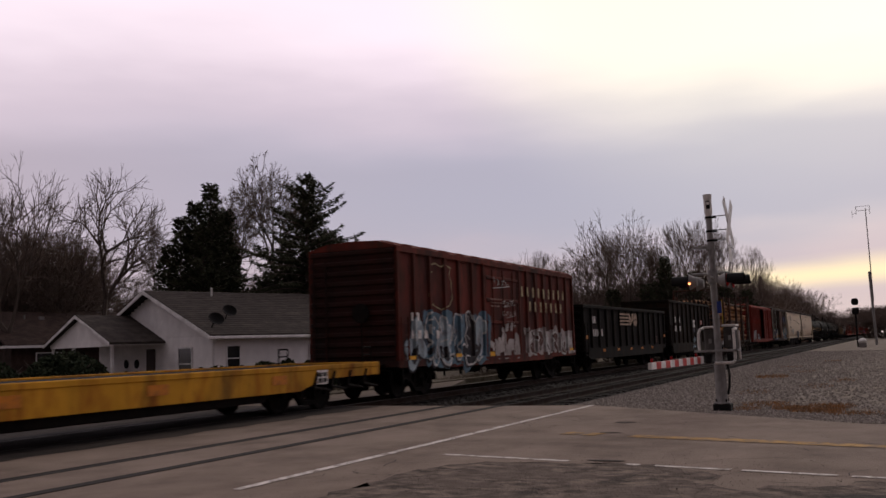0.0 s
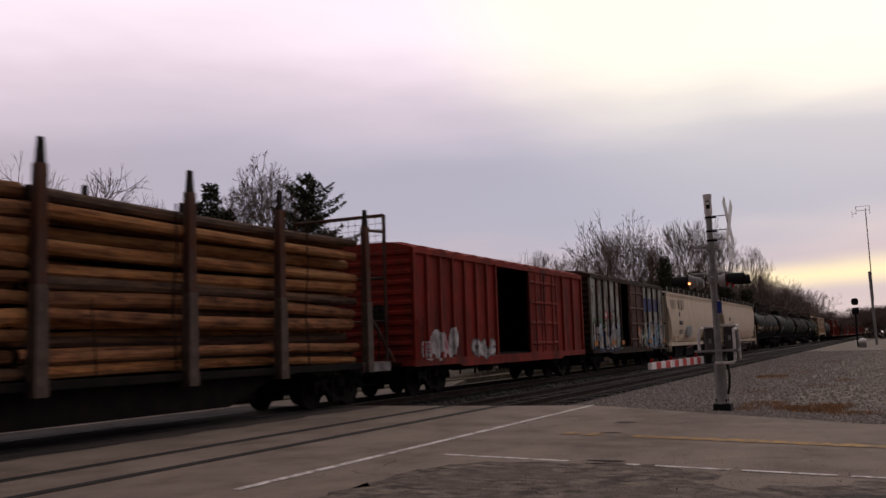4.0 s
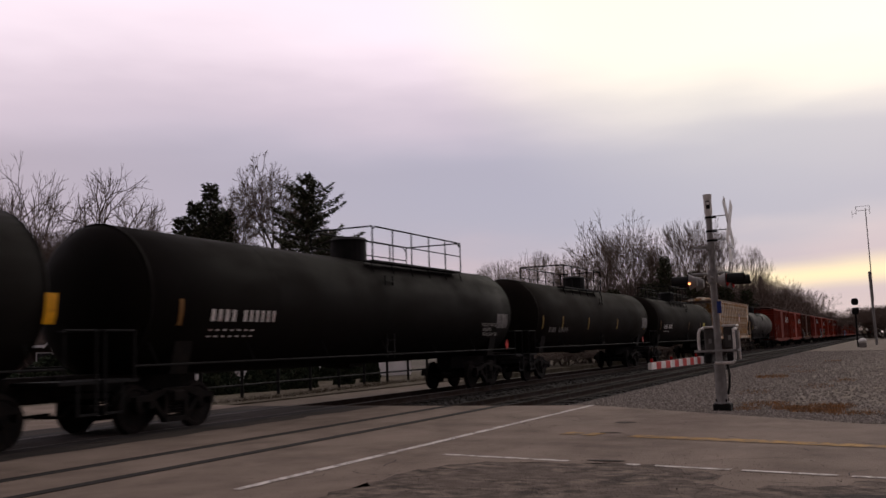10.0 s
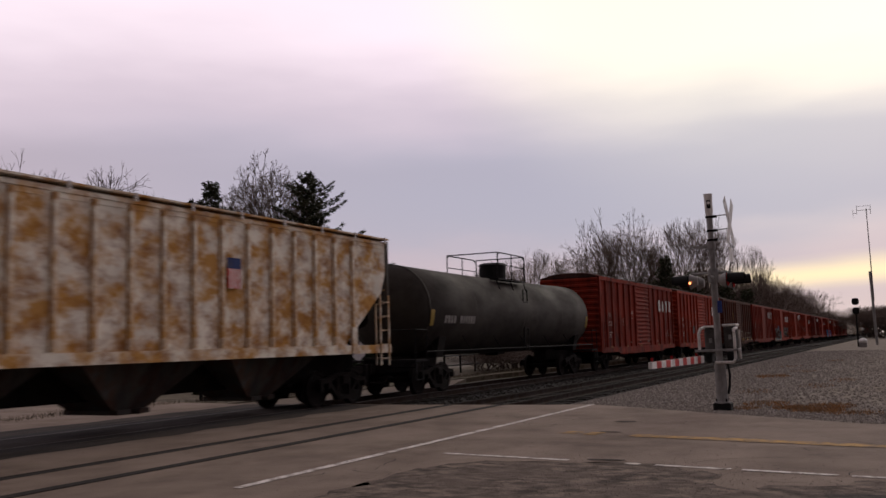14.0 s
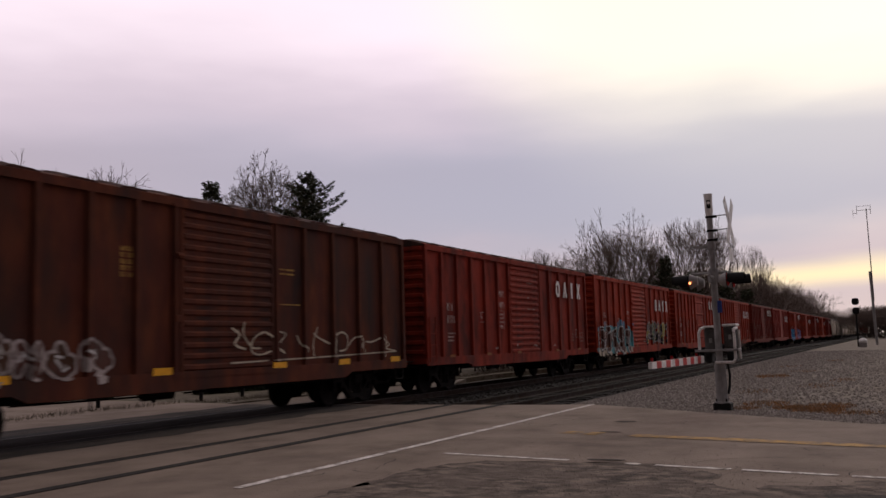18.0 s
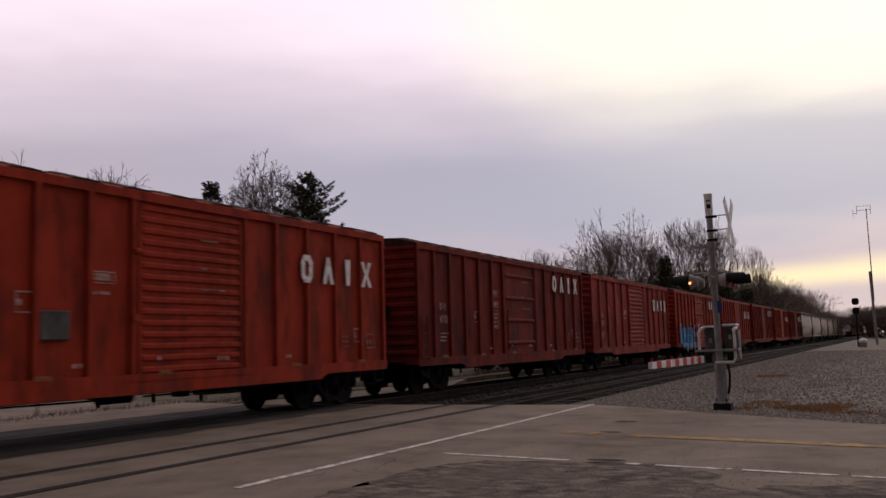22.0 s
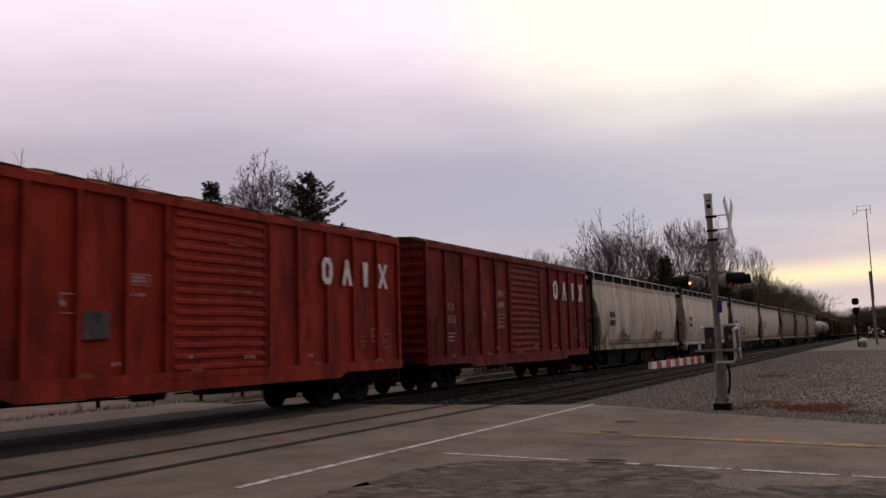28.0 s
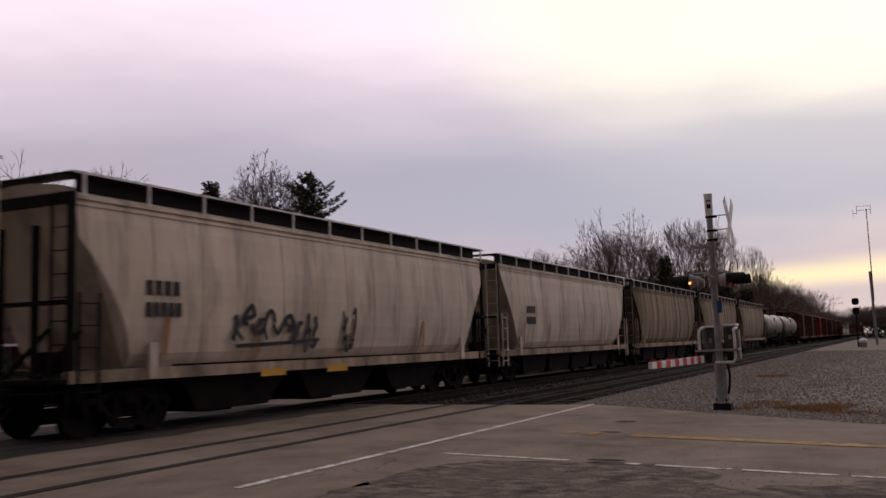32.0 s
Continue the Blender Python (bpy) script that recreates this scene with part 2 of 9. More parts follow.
M_LOGS = [material("peeled_pine_log", (0.47, 0.20, 0.064), 0.85, 0, (0.15, 0.06, 0.026), 0.5, 1.6, (9, 0.7, 0.7), 0.6, 14, (0.42, 0.23, 0.10), 0.25, 0.9, (6, 1, 1), jitter=0.35),
          material("brown_pine_log", (0.25, 0.108, 0.047), 0.9, 0, (0.09, 0.043, 0.026), 0.5, 1.6, (11, 0.7, 0.7), 0.6, 14, (0.30, 0.15, 0.065), 0.25, 0.9, (6, 1, 1), jitter=0.35),
          material("grey_barked_log", (0.105, 0.066, 0.045), 0.95, 0, (0.05, 0.034, 0.026), 0.5, 1.6, (12, 0.7, 0.7), 0.8, 14, (0.19, 0.10, 0.055), 0.25, 0.9, (6, 1, 1), jitter=0.35)]
# cut ends far darker than the wood: the shade on the end faces is in this colour
M_LOGEND = material("shaded_log_end", (0.04, 0.027, 0.019), 0.95, 0, (0.022, 0.016, 0.012), 0.45, 6.0, jitter=0.3)
M_BARK = material("tree_bark", (0.10, 0.078, 0.067), 0.95, 0, (0.14, 0.115, 0.10), 0.4, 3.0, (1, 1, 0.3))
M_TWIG = material("bare_twigs", (0.17, 0.128, 0.108), 0.95, 0, (0.10, 0.078, 0.067), 0.4, 1.0)
M_NEEDLE = material("conifer_needles", (0.042, 0.048, 0.028), 0.9, 0, (0.072, 0.072, 0.042), 0.45, 1.2)
M_DRYLEAF = material("dry_leaves", (0.14, 0.095, 0.065), 0.9, 0, (0.11, 0.08, 0.05), 0.5, 1.5)
M_BUSH = material("evergreen_shrub", (0.022, 0.034, 0.018), 0.85, 0, (0.045, 0.05, 0.028), 0.4, 3.0)
M_SIDING = material("white_vinyl_siding", (0.84, 0.80, 0.79), 0.6, 0, (0.76, 0.72, 0.71), 0.4, 1.2, (1, 1, 1))
M_TRIM = material("white_trim", (0.78, 0.75, 0.75), 0.55, 0, (0.6, 0.57, 0.56), 0.3, 2.0)
M_SHINGLE = material("grey_shingle", (0.055, 0.044, 0.039), 0.95, 0, (0.034, 0.028, 0.025), 0.5, 2.0, (1, 1, 1), 0.5, 40, jitter=0.15)
M_BRICKROOF = material("brown_shingle", (0.06, 0.038, 0.032), 0.9, 0, (0.035, 0.023, 0.02), 0.5, 2.0, (1, 1, 1), 0.5, 40)
M_GLASSDK = material("window_glass", (0.02, 0.02, 0.022), 0.12, 0, spec=0.6)
M_DOORDK = material("dark_door", (0.035, 0.02, 0.018), 0.5, 0, (0.05, 0.03, 0.025), 0.4, 3.0)
M_GRASS = material("winter_grass", (0.072, 0.058, 0.036), 0.95, 0, (0.125, 0.102, 0.078), 0.5, 1.5, (1, 1, 1), 0.8, 30)
M_DRYGRASS = material("dry_grass", (0.36, 0.175, 0.065), 0.95, 0, (0.20, 0.135, 0.085), 0.5, 3.0)

# ---------------------------------------------------------------- mesh helpers


def part(name, bm, mat, parent=None, label="", smooth=False):
    """Links a bmesh as one mesh object under a thing or a part."""
    me = bpy.data.meshes.new(name)
    bm.to_mesh(me)
    bm.free()
    return link(name, me, mat, parent, label, smooth)


def link(name, me, mat, parent=None, label="", smooth=False):
    mats = mat if isinstance(mat, (list, tuple)) else [mat]
    if not me.materials:
        for m in mats:
            me.materials.append(m)
        if smooth:
            me.polygons.foreach_set("use_smooth", [True] * len(me.polygons))
    ob = new(name, me)
    if parent is not None:
        ob.parent = parent
    if label:
        tagged(ob, label)
    return ob


def put(name, me, parent, m=None):
    """A further object on a mesh that exists."""
    ob = new(name, me)
    ob.parent = parent
    if m is not None:
        ob.matrix_basis = m
    return ob


def thing(name, m, label, category, group="", kind=""):
    ob = new(name)
    ob.empty_display_size = 0.3
    ob.matrix_basis = m
    return tagged(ob, label, category, group, kind)


def box(bm, x0, x1, y0, y1, z0, z1, bev=0.0):
    m = Matrix.Translation(((x0 + x1) / 2, (y0 + y1) / 2, (z0 + z1) / 2)) @ Matrix.Diagonal((abs(x1 - x0), abs(y1 - y0), abs(z1 - z0), 1))
    r = bmesh.ops.create_cube(bm, size=1.0, matrix=m)
    if bev:
        es = list({e for v in r["verts"] for e in v.link_edges})
        bmesh.ops.bevel(bm, geom=es, offset=bev, segments=1, affect="EDGES")
    return bm


def tube(bm, a, b, r0, r1=None, n=8, caps=True):
    """A round bar from a to b."""
    r1 = r0 if r1 is None else r1
    a, b = Vector(a), Vector(b)
    d = b - a
    m = Matrix.Translation((a + b) / 2) @ d.to_track_quat("Z", "Y").to_matrix().to_4x4()
    bmesh.ops.create_cone(bm, cap_ends=caps, segments=n, radius1=r0, radius2=r1, depth=d.length, matrix=m)
    return bm


def pipe(bm, pts, r, n=6):
    for a, b in zip(pts, pts[1:]):
        tube(bm, a, b, r, r, n)
    return bm


def prism(bm, outline, y0, y1, axis="y"):
    """A polygon pushed along an axis; outline in the two other axes, in order."""
    def at(p, w):
        return {"y": (p[0], w, p[1]), "x": (w, p[0], p[1]), "z": (p[0], p[1], w)}[axis]
    a = [bm.verts.new(at(p, y0)) for p in outline]
    b = [bm.verts.new(at(p, y1)) for p in outline]
    n = len(outline)
    bm.faces.new(a)
    bm.faces.new(b[::-1])
    for i in range(n):
        j = (i + 1) % n
        bm.faces.new((a[j], a[i], b[i], b[j]))
    bmesh.ops.recalc_face_normals(bm, faces=bm.faces[:])
    return bm


def B():
    return bmesh.new()


def loft(bm, rings, closed=True, caps=True):
    """Skins rings of equal numbers of points."""
    vs = [[bm.verts.new(p) for p in r] for r in rings]
    n = len(rings[0])
    for a, b in zip(vs, vs[1:]):
        for i in range(n if closed else n - 1):
            j = (i + 1) % n
            bm.faces.new((a[i], a[j], b[j], b[i]))
    if caps:
        bm.faces.new(vs[0][::-1])
        bm.faces.new(vs[-1])
    bmesh.ops.recalc_face_normals(bm, faces=bm.faces[:])
    return bm

# ---------------------------------------------------------------- ground, road and tracks


def sheet(name, outline, z, mat, thick=0.0, label="", category="", kind="structure"):
    bm = B()
    prism(bm, outline, z - thick, z, "z")
    ob = part(name, bm, mat)
    return tagged(ob, label, category or name, kind=kind)


def ground_sheet():
    """One sheet to the horizon: a dip of nothing near the line, slow swells far away."""
    bm = B()
    xs = [-900, -300, -120, -60, -30, -10, 0, 10, 20, 30, 45, 60, 90, 130, 200, 320, 600, 1200, 2500]
    ys = [-900, -300, -100, -40, -20, -8, 0, 4, 7, 16, 20, 24, 30, 40, 60, 90, 140, 250, 600, 1500]
    g = []
    for x in xs:
        row = []
        for y in ys:
            far = max(0.0, (math.hypot(x, y) - 150) / 500)
            h = -0.35 + min(2.0, far) * 0.5 * noise.noise((x * 0.004, y * 0.004, 0.3))
            row.append(bm.verts.new((x, y, h)))
        g.append(row)
    for i in range(len(xs) - 1):
        for j in range(len(ys) - 1):
            bm.faces.new((g[i][j], g[i + 1][j], g[i + 1][j + 1], g[i][j + 1]))
    return tagged(part("ground", bm, M_GROUND), "bare brown winter ground on both sides of the railway", "ground", kind="structure")


ground_sheet()
ROAD = [(-60, -40), (13.5, -40), (15.0, -6), (16.72, 0.25), (18.45, 2.8), (21.11, 6.5), (20.9, 8.3), (20.7, 16.0), (21.0, 17.6), (22.4, 24.5), (-60, 24.5)]
road = sheet("road", ROAD, -0.004, M_ASPHALT, 0.34, "worn grey asphalt road and level crossing", "road")
GRAVEL = [(15.05, -6), (16.77, 0.2), (18.5, 2.76), (21.16, 6.45), (23.5, 6.95), (40, 7.2), (120, 7.4), (420, 7.6), (420, -14), (60, -16), (15.0, -40), (13.6, -40)]
gravel = sheet("gravel_lot", GRAVEL, -0.05, M_GRAVEL, 0.3, "pale grey crushed-stone lot beside the track", "gravel")


def track_bed(name, y0, y1, mat):
    bm = B()
    prism(bm, [(y0 - 0.35, -0.36), (y0, -0.20), (y1, -0.20), (y1 + 0.35, -0.36)], 20.72, 900, "x")
    prism(bm, [(y0 - 0.35, -0.36), (y0, -0.20), (y1, -0.20), (y1 + 0.35, -0.36)], -400, -60, "x")
    return tagged(part(name, bm, mat), "dark oil-stained ballast under the tracks", "ballast", kind="structure")


track_bed("track_bed", 7.75, 16.0, M_BALLAST)


def railway_track(yc, label, head, groove):
    t = thing("railway_track", pose(0, yc, 0), label, "railway track", "railway tracks", "structure")
    me_rail = me_top = None
    for s in (-1, 1):
        y = s * 0.7525
        bm = B()
        prism(bm, [(y - 0.07, -0.17), (y + 0.07, -0.17), (y + 0.07, -0.158), (y + 0.012, -0.14), (y + 0.012, -0.045), (y + 0.036, -0.035),
                   (y + 0.036, -0.004), (y - 0.036, -0.004), (y - 0.036, -0.035), (y - 0.012, -0.045), (y - 0.012, -0.14), (y - 0.07, -0.158)], -400, 900, "x")
        r = part("rail", bm, M_RAIL, t)
        bm = B()
        box(bm, -400, 900, y - 0.03, y + 0.03, -0.004, 0.004)
        part("railhead", bm, head, r, "running surface")
        # groove for the wheels and tar joint in the road
        bm = B()
        box(bm, -60, 20.75, y - s * 0.036, y - s * groove, -0.02, 0.001)
        part("flangeway", bm, M_TAR, t, "dark tarred groove beside the rail")
    bm = B()
    box(bm, -0.115, 0.115, -1.3, 1.3, -0.36, -0.165, 0.012)
    me = bpy.data.meshes.new("tie")
    bm.to_mesh(me)
    bm.free()
    me.materials.append(M_TIE)
    rng = random.Random(int(yc * 10))
    for i in range(150):
        put("tie", me, t, pose(21.0 + i * 0.53 + rng.uniform(-0.04, 0.04), rng.uniform(-0.05, 0.05), rng.uniform(-0.012, 0.006), 0, 0, rng.uniform(-1.2, 1.2)))
    bm = B()
    for i in range(420):
        x = 100.6 + i * 0.53
        box(bm, x - 0.115, x + 0.115, -1.3, 1.3, -0.36, -0.165)
    tagged(part("far_ties", bm, M_TIE, t), kind="stuff")
    return t


railway_track(YN, "empty near track with rusty rails, flush in the road", M_RUSTTOP, 0.20)
railway_track(YT, "far track that carries the moving freight train", M_RAILTOP, 0.16)


def strip(name, a, b, w, mat, label, z=0.0, dashes=None, rng=None):
    """A painted line on the road from a to b, in pieces where it is worn through."""
    a, b = Vector((*a, 0)), Vector((*b, 0))
    d = b - a
    n = Vector((-d.y, d.x, 0)).normalized() * w / 2
    bm = B()
    for f0, f1 in dashes or ((0, 1),):
        k = max(2, int((f1 - f0) * d.length / 0.4))
        rows = []
        for i in range(k + 1):
            p = a + d * (f0 + (f1 - f0) * i / k)
            j = 1 + 0.18 * noise.noise((p.x * 3, p.y * 3, 1.0))
            rows.append((bm.verts.new((*(p - n * j).xy, z)), bm.verts.new((*(p + n * j).xy, z))))
        for p, q in zip(rows, rows[1:]):
            bm.faces.new((p[0], q[0], q[1], p[1]))
    return tagged(part(name, bm, mat), label, "road marking", kind="structure")


strip("stop_line", (8.2, 6.62), (21.0, 6.5), 0.13, M_WHITELINE, "thin white line painted along the crossing", 0.003)
strip("centre_line", (14.74, 5.3), (11.9, -7.0), 0.36, M_YELLOWLINE, "faded yellow centre line of the road", 0.003, ((0.02, 0.045), (0.055, 0.075), (0.12, 1.0)))
strip("edge_line", (11.6, 5.75), (9.5, -7.0), 0.10, M_WHITELINE, "worn broken white edge line of the road", 0.003,
      ((0.0, 0.15), (0.21, 0.225), (0.24, 0.31), (0.32, 0.40), (0.41, 0.58), (0.585, 1.0)))


def oil_and_shade_strip():
    """Oil and soot along the far track where it crosses the road, with the train's shade painted in: black beside the
    rails, thinner between and outside them.
    """
    black = material("oily_shaded_asphalt", (0.022, 0.019, 0.018), 0.85, 0, (0.045, 0.038, 0.035), 0.35, 3.0, (0.3, 1, 1))
    # the wider bands are darkened further for the shade under the cars
    thin = material("train_shaded_asphalt", (0.042, 0.034, 0.029), 0.9, 0, (0.025, 0.021, 0.019), 0.5, 2.4, (0.22, 1.4, 1), 0.5, 40, (0.066, 0.052, 0.043), 0.3, 0.8, (0.4, 1, 1))
    bands = ((black, 12.70, 13.16, 0.0022, 0.10), (thin, 13.16, 14.84, 0.0018, 0.0), (black, 14.84, 15.25, 0.0022, 0.12), (thin, 11.95, 12.72, 0.0014, 0.22), (thin, 15.25, 16.3, 0.0014, 0.15))
    for mat, ya, yb, z, wob in bands:
        bm = B()
        rows = []
        for i in range(160):
            x = -60 + 80.6 * i / 159
            j = wob * (noise.noise((x * 0.9, ya, 0.5)) + 0.5 * noise.noise((x * 4.0, yb, 0.5)))
            rows.append((bm.verts.new((x, ya + (j if ya < 14 else 0), z)), bm.verts.new((x, yb + (j if ya > 14 else 0), z))))
        for p, q in zip(rows, rows[1:]):
            bm.faces.new((p[0], q[0], q[1], p[1]))
        tagged(part("oil_stain", bm, mat), "black oil, soot and painted train shade along the rails", "stain", kind="structure")


oil_and_shade_strip()


def stones(name, n, seed, area, size, mat, label):
    """Loose stones: squashed, uneven octahedra over a stretch of the plan."""
    rng = np.random.RandomState(seed)
    P = area(rng, n)
    base = np.array([(1, 0, 0), (0, 1, 0), (-1, 0, 0), (0, -1, 0), (0, 0, 0.75), (0, 0, -0.6)], float)
    V = base[None] * rng.uniform(0.6, 1.25, (n, 6, 1)) * rng.uniform(size[0], size[1], (n, 1, 1))
    a = rng.uniform(0, 6.283, n)
    c, s_ = np.cos(a)[:, None], np.sin(a)[:, None]
    V = np.stack([V[..., 0] * c - V[..., 1] * s_, V[..., 0] * s_ + V[..., 1] * c, V[..., 2]], -1) + P[:, None, :]
    f = np.array([(0, 1, 4), (1, 2, 4), (2, 3, 4), (3, 0, 4), (1, 0, 5), (2, 1, 5), (3, 2, 5), (0, 3, 5)])
    F = (f[None] + (np.arange(n) * 6)[:, None, None]).reshape(-1, 3)
    me = bpy.data.meshes.new(name)
    me.from_pydata(V.reshape(-1, 3).tolist(), [], F.tolist())
    me.materials.append(mat)
    return tagged(new(name, me), label, "gravel", kind="stuff")


def island(name, c0, c1, c2):
    """A stone material whose tone differs from stone to stone."""
    m = bpy.data.materials.new(name)
    m.use_nodes = True
    nt = m.node_tree
    b = nt.nodes["Principled BSDF"]
    b.inputs["Roughness"].default_value = 0.95
    b.inputs["Specular IOR Level"].default_value = 0.1
    ge = nt.nodes.new("ShaderNodeNewGeometry")
    r = nt.nodes.new("ShaderNodeValToRGB")
    e = r.color_ramp.elements
    e[0].color, e[1].color = (*c0, 1), (*c2, 1)
    k = e.new(0.5)
    k.color = (*c1, 1)
    nt.links.new(ge.outputs["Random Per Island"], r.inputs["Fac"])
    nt.links.new(r.outputs["Color"], b.inputs["Base Color"])
    return m


def area_near(rng, n):
    x = 17.5 + 70 * rng.rand(n) ** 2.0
    edge = np.interp(x, [16.7, 18.45, 21.1, 23.5, 60], [0.2, 2.7, 6.4, 6.95, 7.2])
    y = np.where(rng.rand(n) < 0.62, edge - np.abs(rng.randn(n)) * np.interp(x, [17, 21, 30, 65], [0.5, 1.9, 2.8, 2.6]), edge - 9.5 * rng.rand(n))
    return np.stack([x, y, np.full(n, -0.045)], -1)


def area_shoulder(rng, n):
    x = 21.0 + 50 * rng.rand(n) ** 1.3
    y = 6.7 + 1.1 * rng.rand(n)
    z = np.interp(y, [7.0, 7.5, 7.9], [-0.06, -0.17, -0.19])
    return np.stack([x, y, z], -1)


def area_bed(rng, n):
    x = 20.8 + 60 * rng.rand(n) ** 1.4
    y = 7.6 + 8.5 * rng.rand(n)
    return np.stack([x, y, np.full(n, -0.195)], -1)


M_STONE = island("grey_stones", (0.135, 0.116, 0.10), (0.235, 0.205, 0.178), (0.38, 0.34, 0.305))
M_STONEDK = island("dark_stones", (0.010, 0.0088, 0.008), (0.022, 0.019, 0.017), (0.045, 0.039, 0.035))
stones("gravel_stones", 52000, 1, area_near, (0.016, 0.050), M_STONE, "loose grey crushed stones on the lot")
stones("shoulder_stones", 14000, 2, area_shoulder, (0.025, 0.055), M_STONE, "grey ballast stones on the track shoulder")
stones("ballast_stones", 12000, 3, area_bed, (0.025, 0.055), M_STONEDK, "dark ballast stones between the rails")


def broken_patch(name, cx, cy, rx, ry, seed, mat, label, z=0.002):
    """A ragged patch of worn surface."""
    bm = B()
    n = 60
    vs = []
    for i in range(n):
        a = 2 * math.pi * i / n
        r = 1 + 0.28 * noise.noise((math.cos(a) * 1.6 + seed, math.sin(a) * 1.6, 0.2)) + 0.16 * noise.noise((math.cos(a) * 6 + seed, math.sin(a) * 6, 4.2))
        vs.append(bm.verts.new((cx + rx * r * math.cos(a), cy + ry * r * math.sin(a), z)))
    f = bm.faces.new(vs)
    bmesh.ops.triangulate(bm, faces=[f])
    return tagged(part(name, bm, mat), label, "road patch", kind="structure")


M_PATCH = material("crumbled_asphalt", (0.192, 0.147, 0.118), 0.95, 0, (0.048, 0.037, 0.031), 0.54, 4.2, (1.2, 0.8, 1), 1.0, 30, (0.105, 0.080, 0.066), 0.36, 1.3, (1.2, 0.8, 1), sharp=0.10)
M_PATCH2 = material("dark_patch", (0.030, 0.025, 0.023), 0.95, 0, (0.08, 0.064, 0.055), 0.5, 8.0, (1.5, 0.6, 1), 0.9, 40, sharp=0.10)
broken_patch("worn_patch", 9.0, 3.4, 2.1, 2.1, 1.0, M_PATCH, "crumbled brown asphalt with loose grit")
broken_patch("worn_patch", 8.5, -1.4, 2.0, 3.4, 5.0, M_PATCH, "crumbled brown asphalt with loose grit", 0.0016)
for cx_, cy_, rx_, ry_, sd_ in ((11.42, 3.38, 0.06, 0.26, 2.0), (14.84, 4.30, 0.07, 0.20, 3.0), (9.35, 0.15, 0.22, 0.60, 7.0), (16.7, 4.55, 0.12, 0.22, 13.0)):
    broken_patch("pothole", cx_, cy_, rx_, ry_, sd_, M_PATCH2, "small dark gouge in the worn asphalt", 0.0042)


def cracks(seed, n):
    """Thin dark cracks that wander over the road."""
    rng = random.Random(seed)
    bm = B()
    for i in range(n):
        x, y = rng.uniform(7, 19), rng.uniform(-3, 7.6)
        if x > 15.5 + 0.6 * max(0, y) or x < 8.0:
            continue
        a = rng.uniform(0, 6.28)
        pts = []
        for k in range(rng.randint(6, 16)):
            pts.append((x, y))
            a += rng.gauss(0, 0.45)
            x, y = x + 0.16 * math.cos(a), y + 0.16 * math.sin(a)
        rows = []
        for k, p in enumerate(pts):
            w = 0.002 + 0.008 * rng.random()
            d = Vector((math.sin(a), -math.cos(a))) * w
            rows.append((bm.verts.new((p[0] - d.x, p[1] - d.y, 0.0035)), bm.verts.new((p[0] + d.x, p[1] + d.y, 0.0035))))
        for p, q in zip(rows, rows[1:]):
            bm.faces.new((p[0], q[0], q[1], p[1]))
    return tagged(part("road_cracks", bm, M_TAR), "thin dark cracks in the asphalt", "cracks", kind="stuff")


cracks(4, 70)
M_GRIT = island("road_grit", (0.05, 0.043, 0.04), (0.09, 0.078, 0.07), (0.13, 0.112, 0.10))
stones("loose_grit", 2200, 6, lambda rng, n: np.stack([9.2 + 1.5 * rng.randn(n), 2.6 + 1.7 * rng.randn(n), np.full(n, 0.004)], -1), (0.003, 0.008), M_GRIT, "loose dark grit on the broken asphalt")
# ---------------------------------------------------------------- the freight train
# Car space: x from the front body end backwards, y across (near side at -HW), z from the top of the rail.
CARS = []               # (car, u): front body end at x = u - SPEED * t
WHEELSETS = []
MESH = {}


def shared(key, build, mat, smooth=False):
    """A mesh that alike parts share."""
    if key not in MESH:
        bm = B()
        build(bm)
        me = bpy.data.meshes.new(key if isinstance(key, str) else key[0])
        bm.to_mesh(me)
        bm.free()
        for m in (mat if isinstance(mat, (list, tuple)) else [mat]):
            me.materials.append(m)
        if smooth:
            me.polygons.foreach_set("use_smooth", [True] * len(me.polygons))
        MESH[key] = me
    return MESH[key]


def b_wheelset(bm):
    for s in (-1, 1):
        y = s * 0.76
        prof = [(0.0, 0.16), (0.06, 0.16), (0.075, 0.10), (0.36, 0.07), (0.39, 0.095), (0.455, 0.085), (0.457, 0.0), (0.485, -0.012), (0.483, -0.04),
                (0.40, -0.04), (0.36, -0.01), (0.10, -0.02), (0.0, -0.02)]
        n = 28
        rings = []
        for r, o in prof:
            rr = max(r, 0.002)
            rings.append([(rr * math.cos(2 * math.pi * i / n), y + s * (o - 0.03), rr * math.sin(2 * math.pi * i / n)) for i in range(n)])
        loft(bm, rings, True, False)
        for k in range(3):   # bearing cap bolts
            a = 2 * math.pi * k / 3
            tube(bm, (0.045 * math.cos(a), y + s * 0.20, 0.045 * math.sin(a)), (0.045 * math.cos(a), y + s * 0.23, 0.045 * math.sin(a)), 0.012, n=6)
        tube(bm, (0, y + s * 0.1, 0), (0, y + s * 0.21, 0), 0.09, n=12)
    tube(bm, (0, -0.75, 0), (0, 0.75, 0), 0.085, n=12)


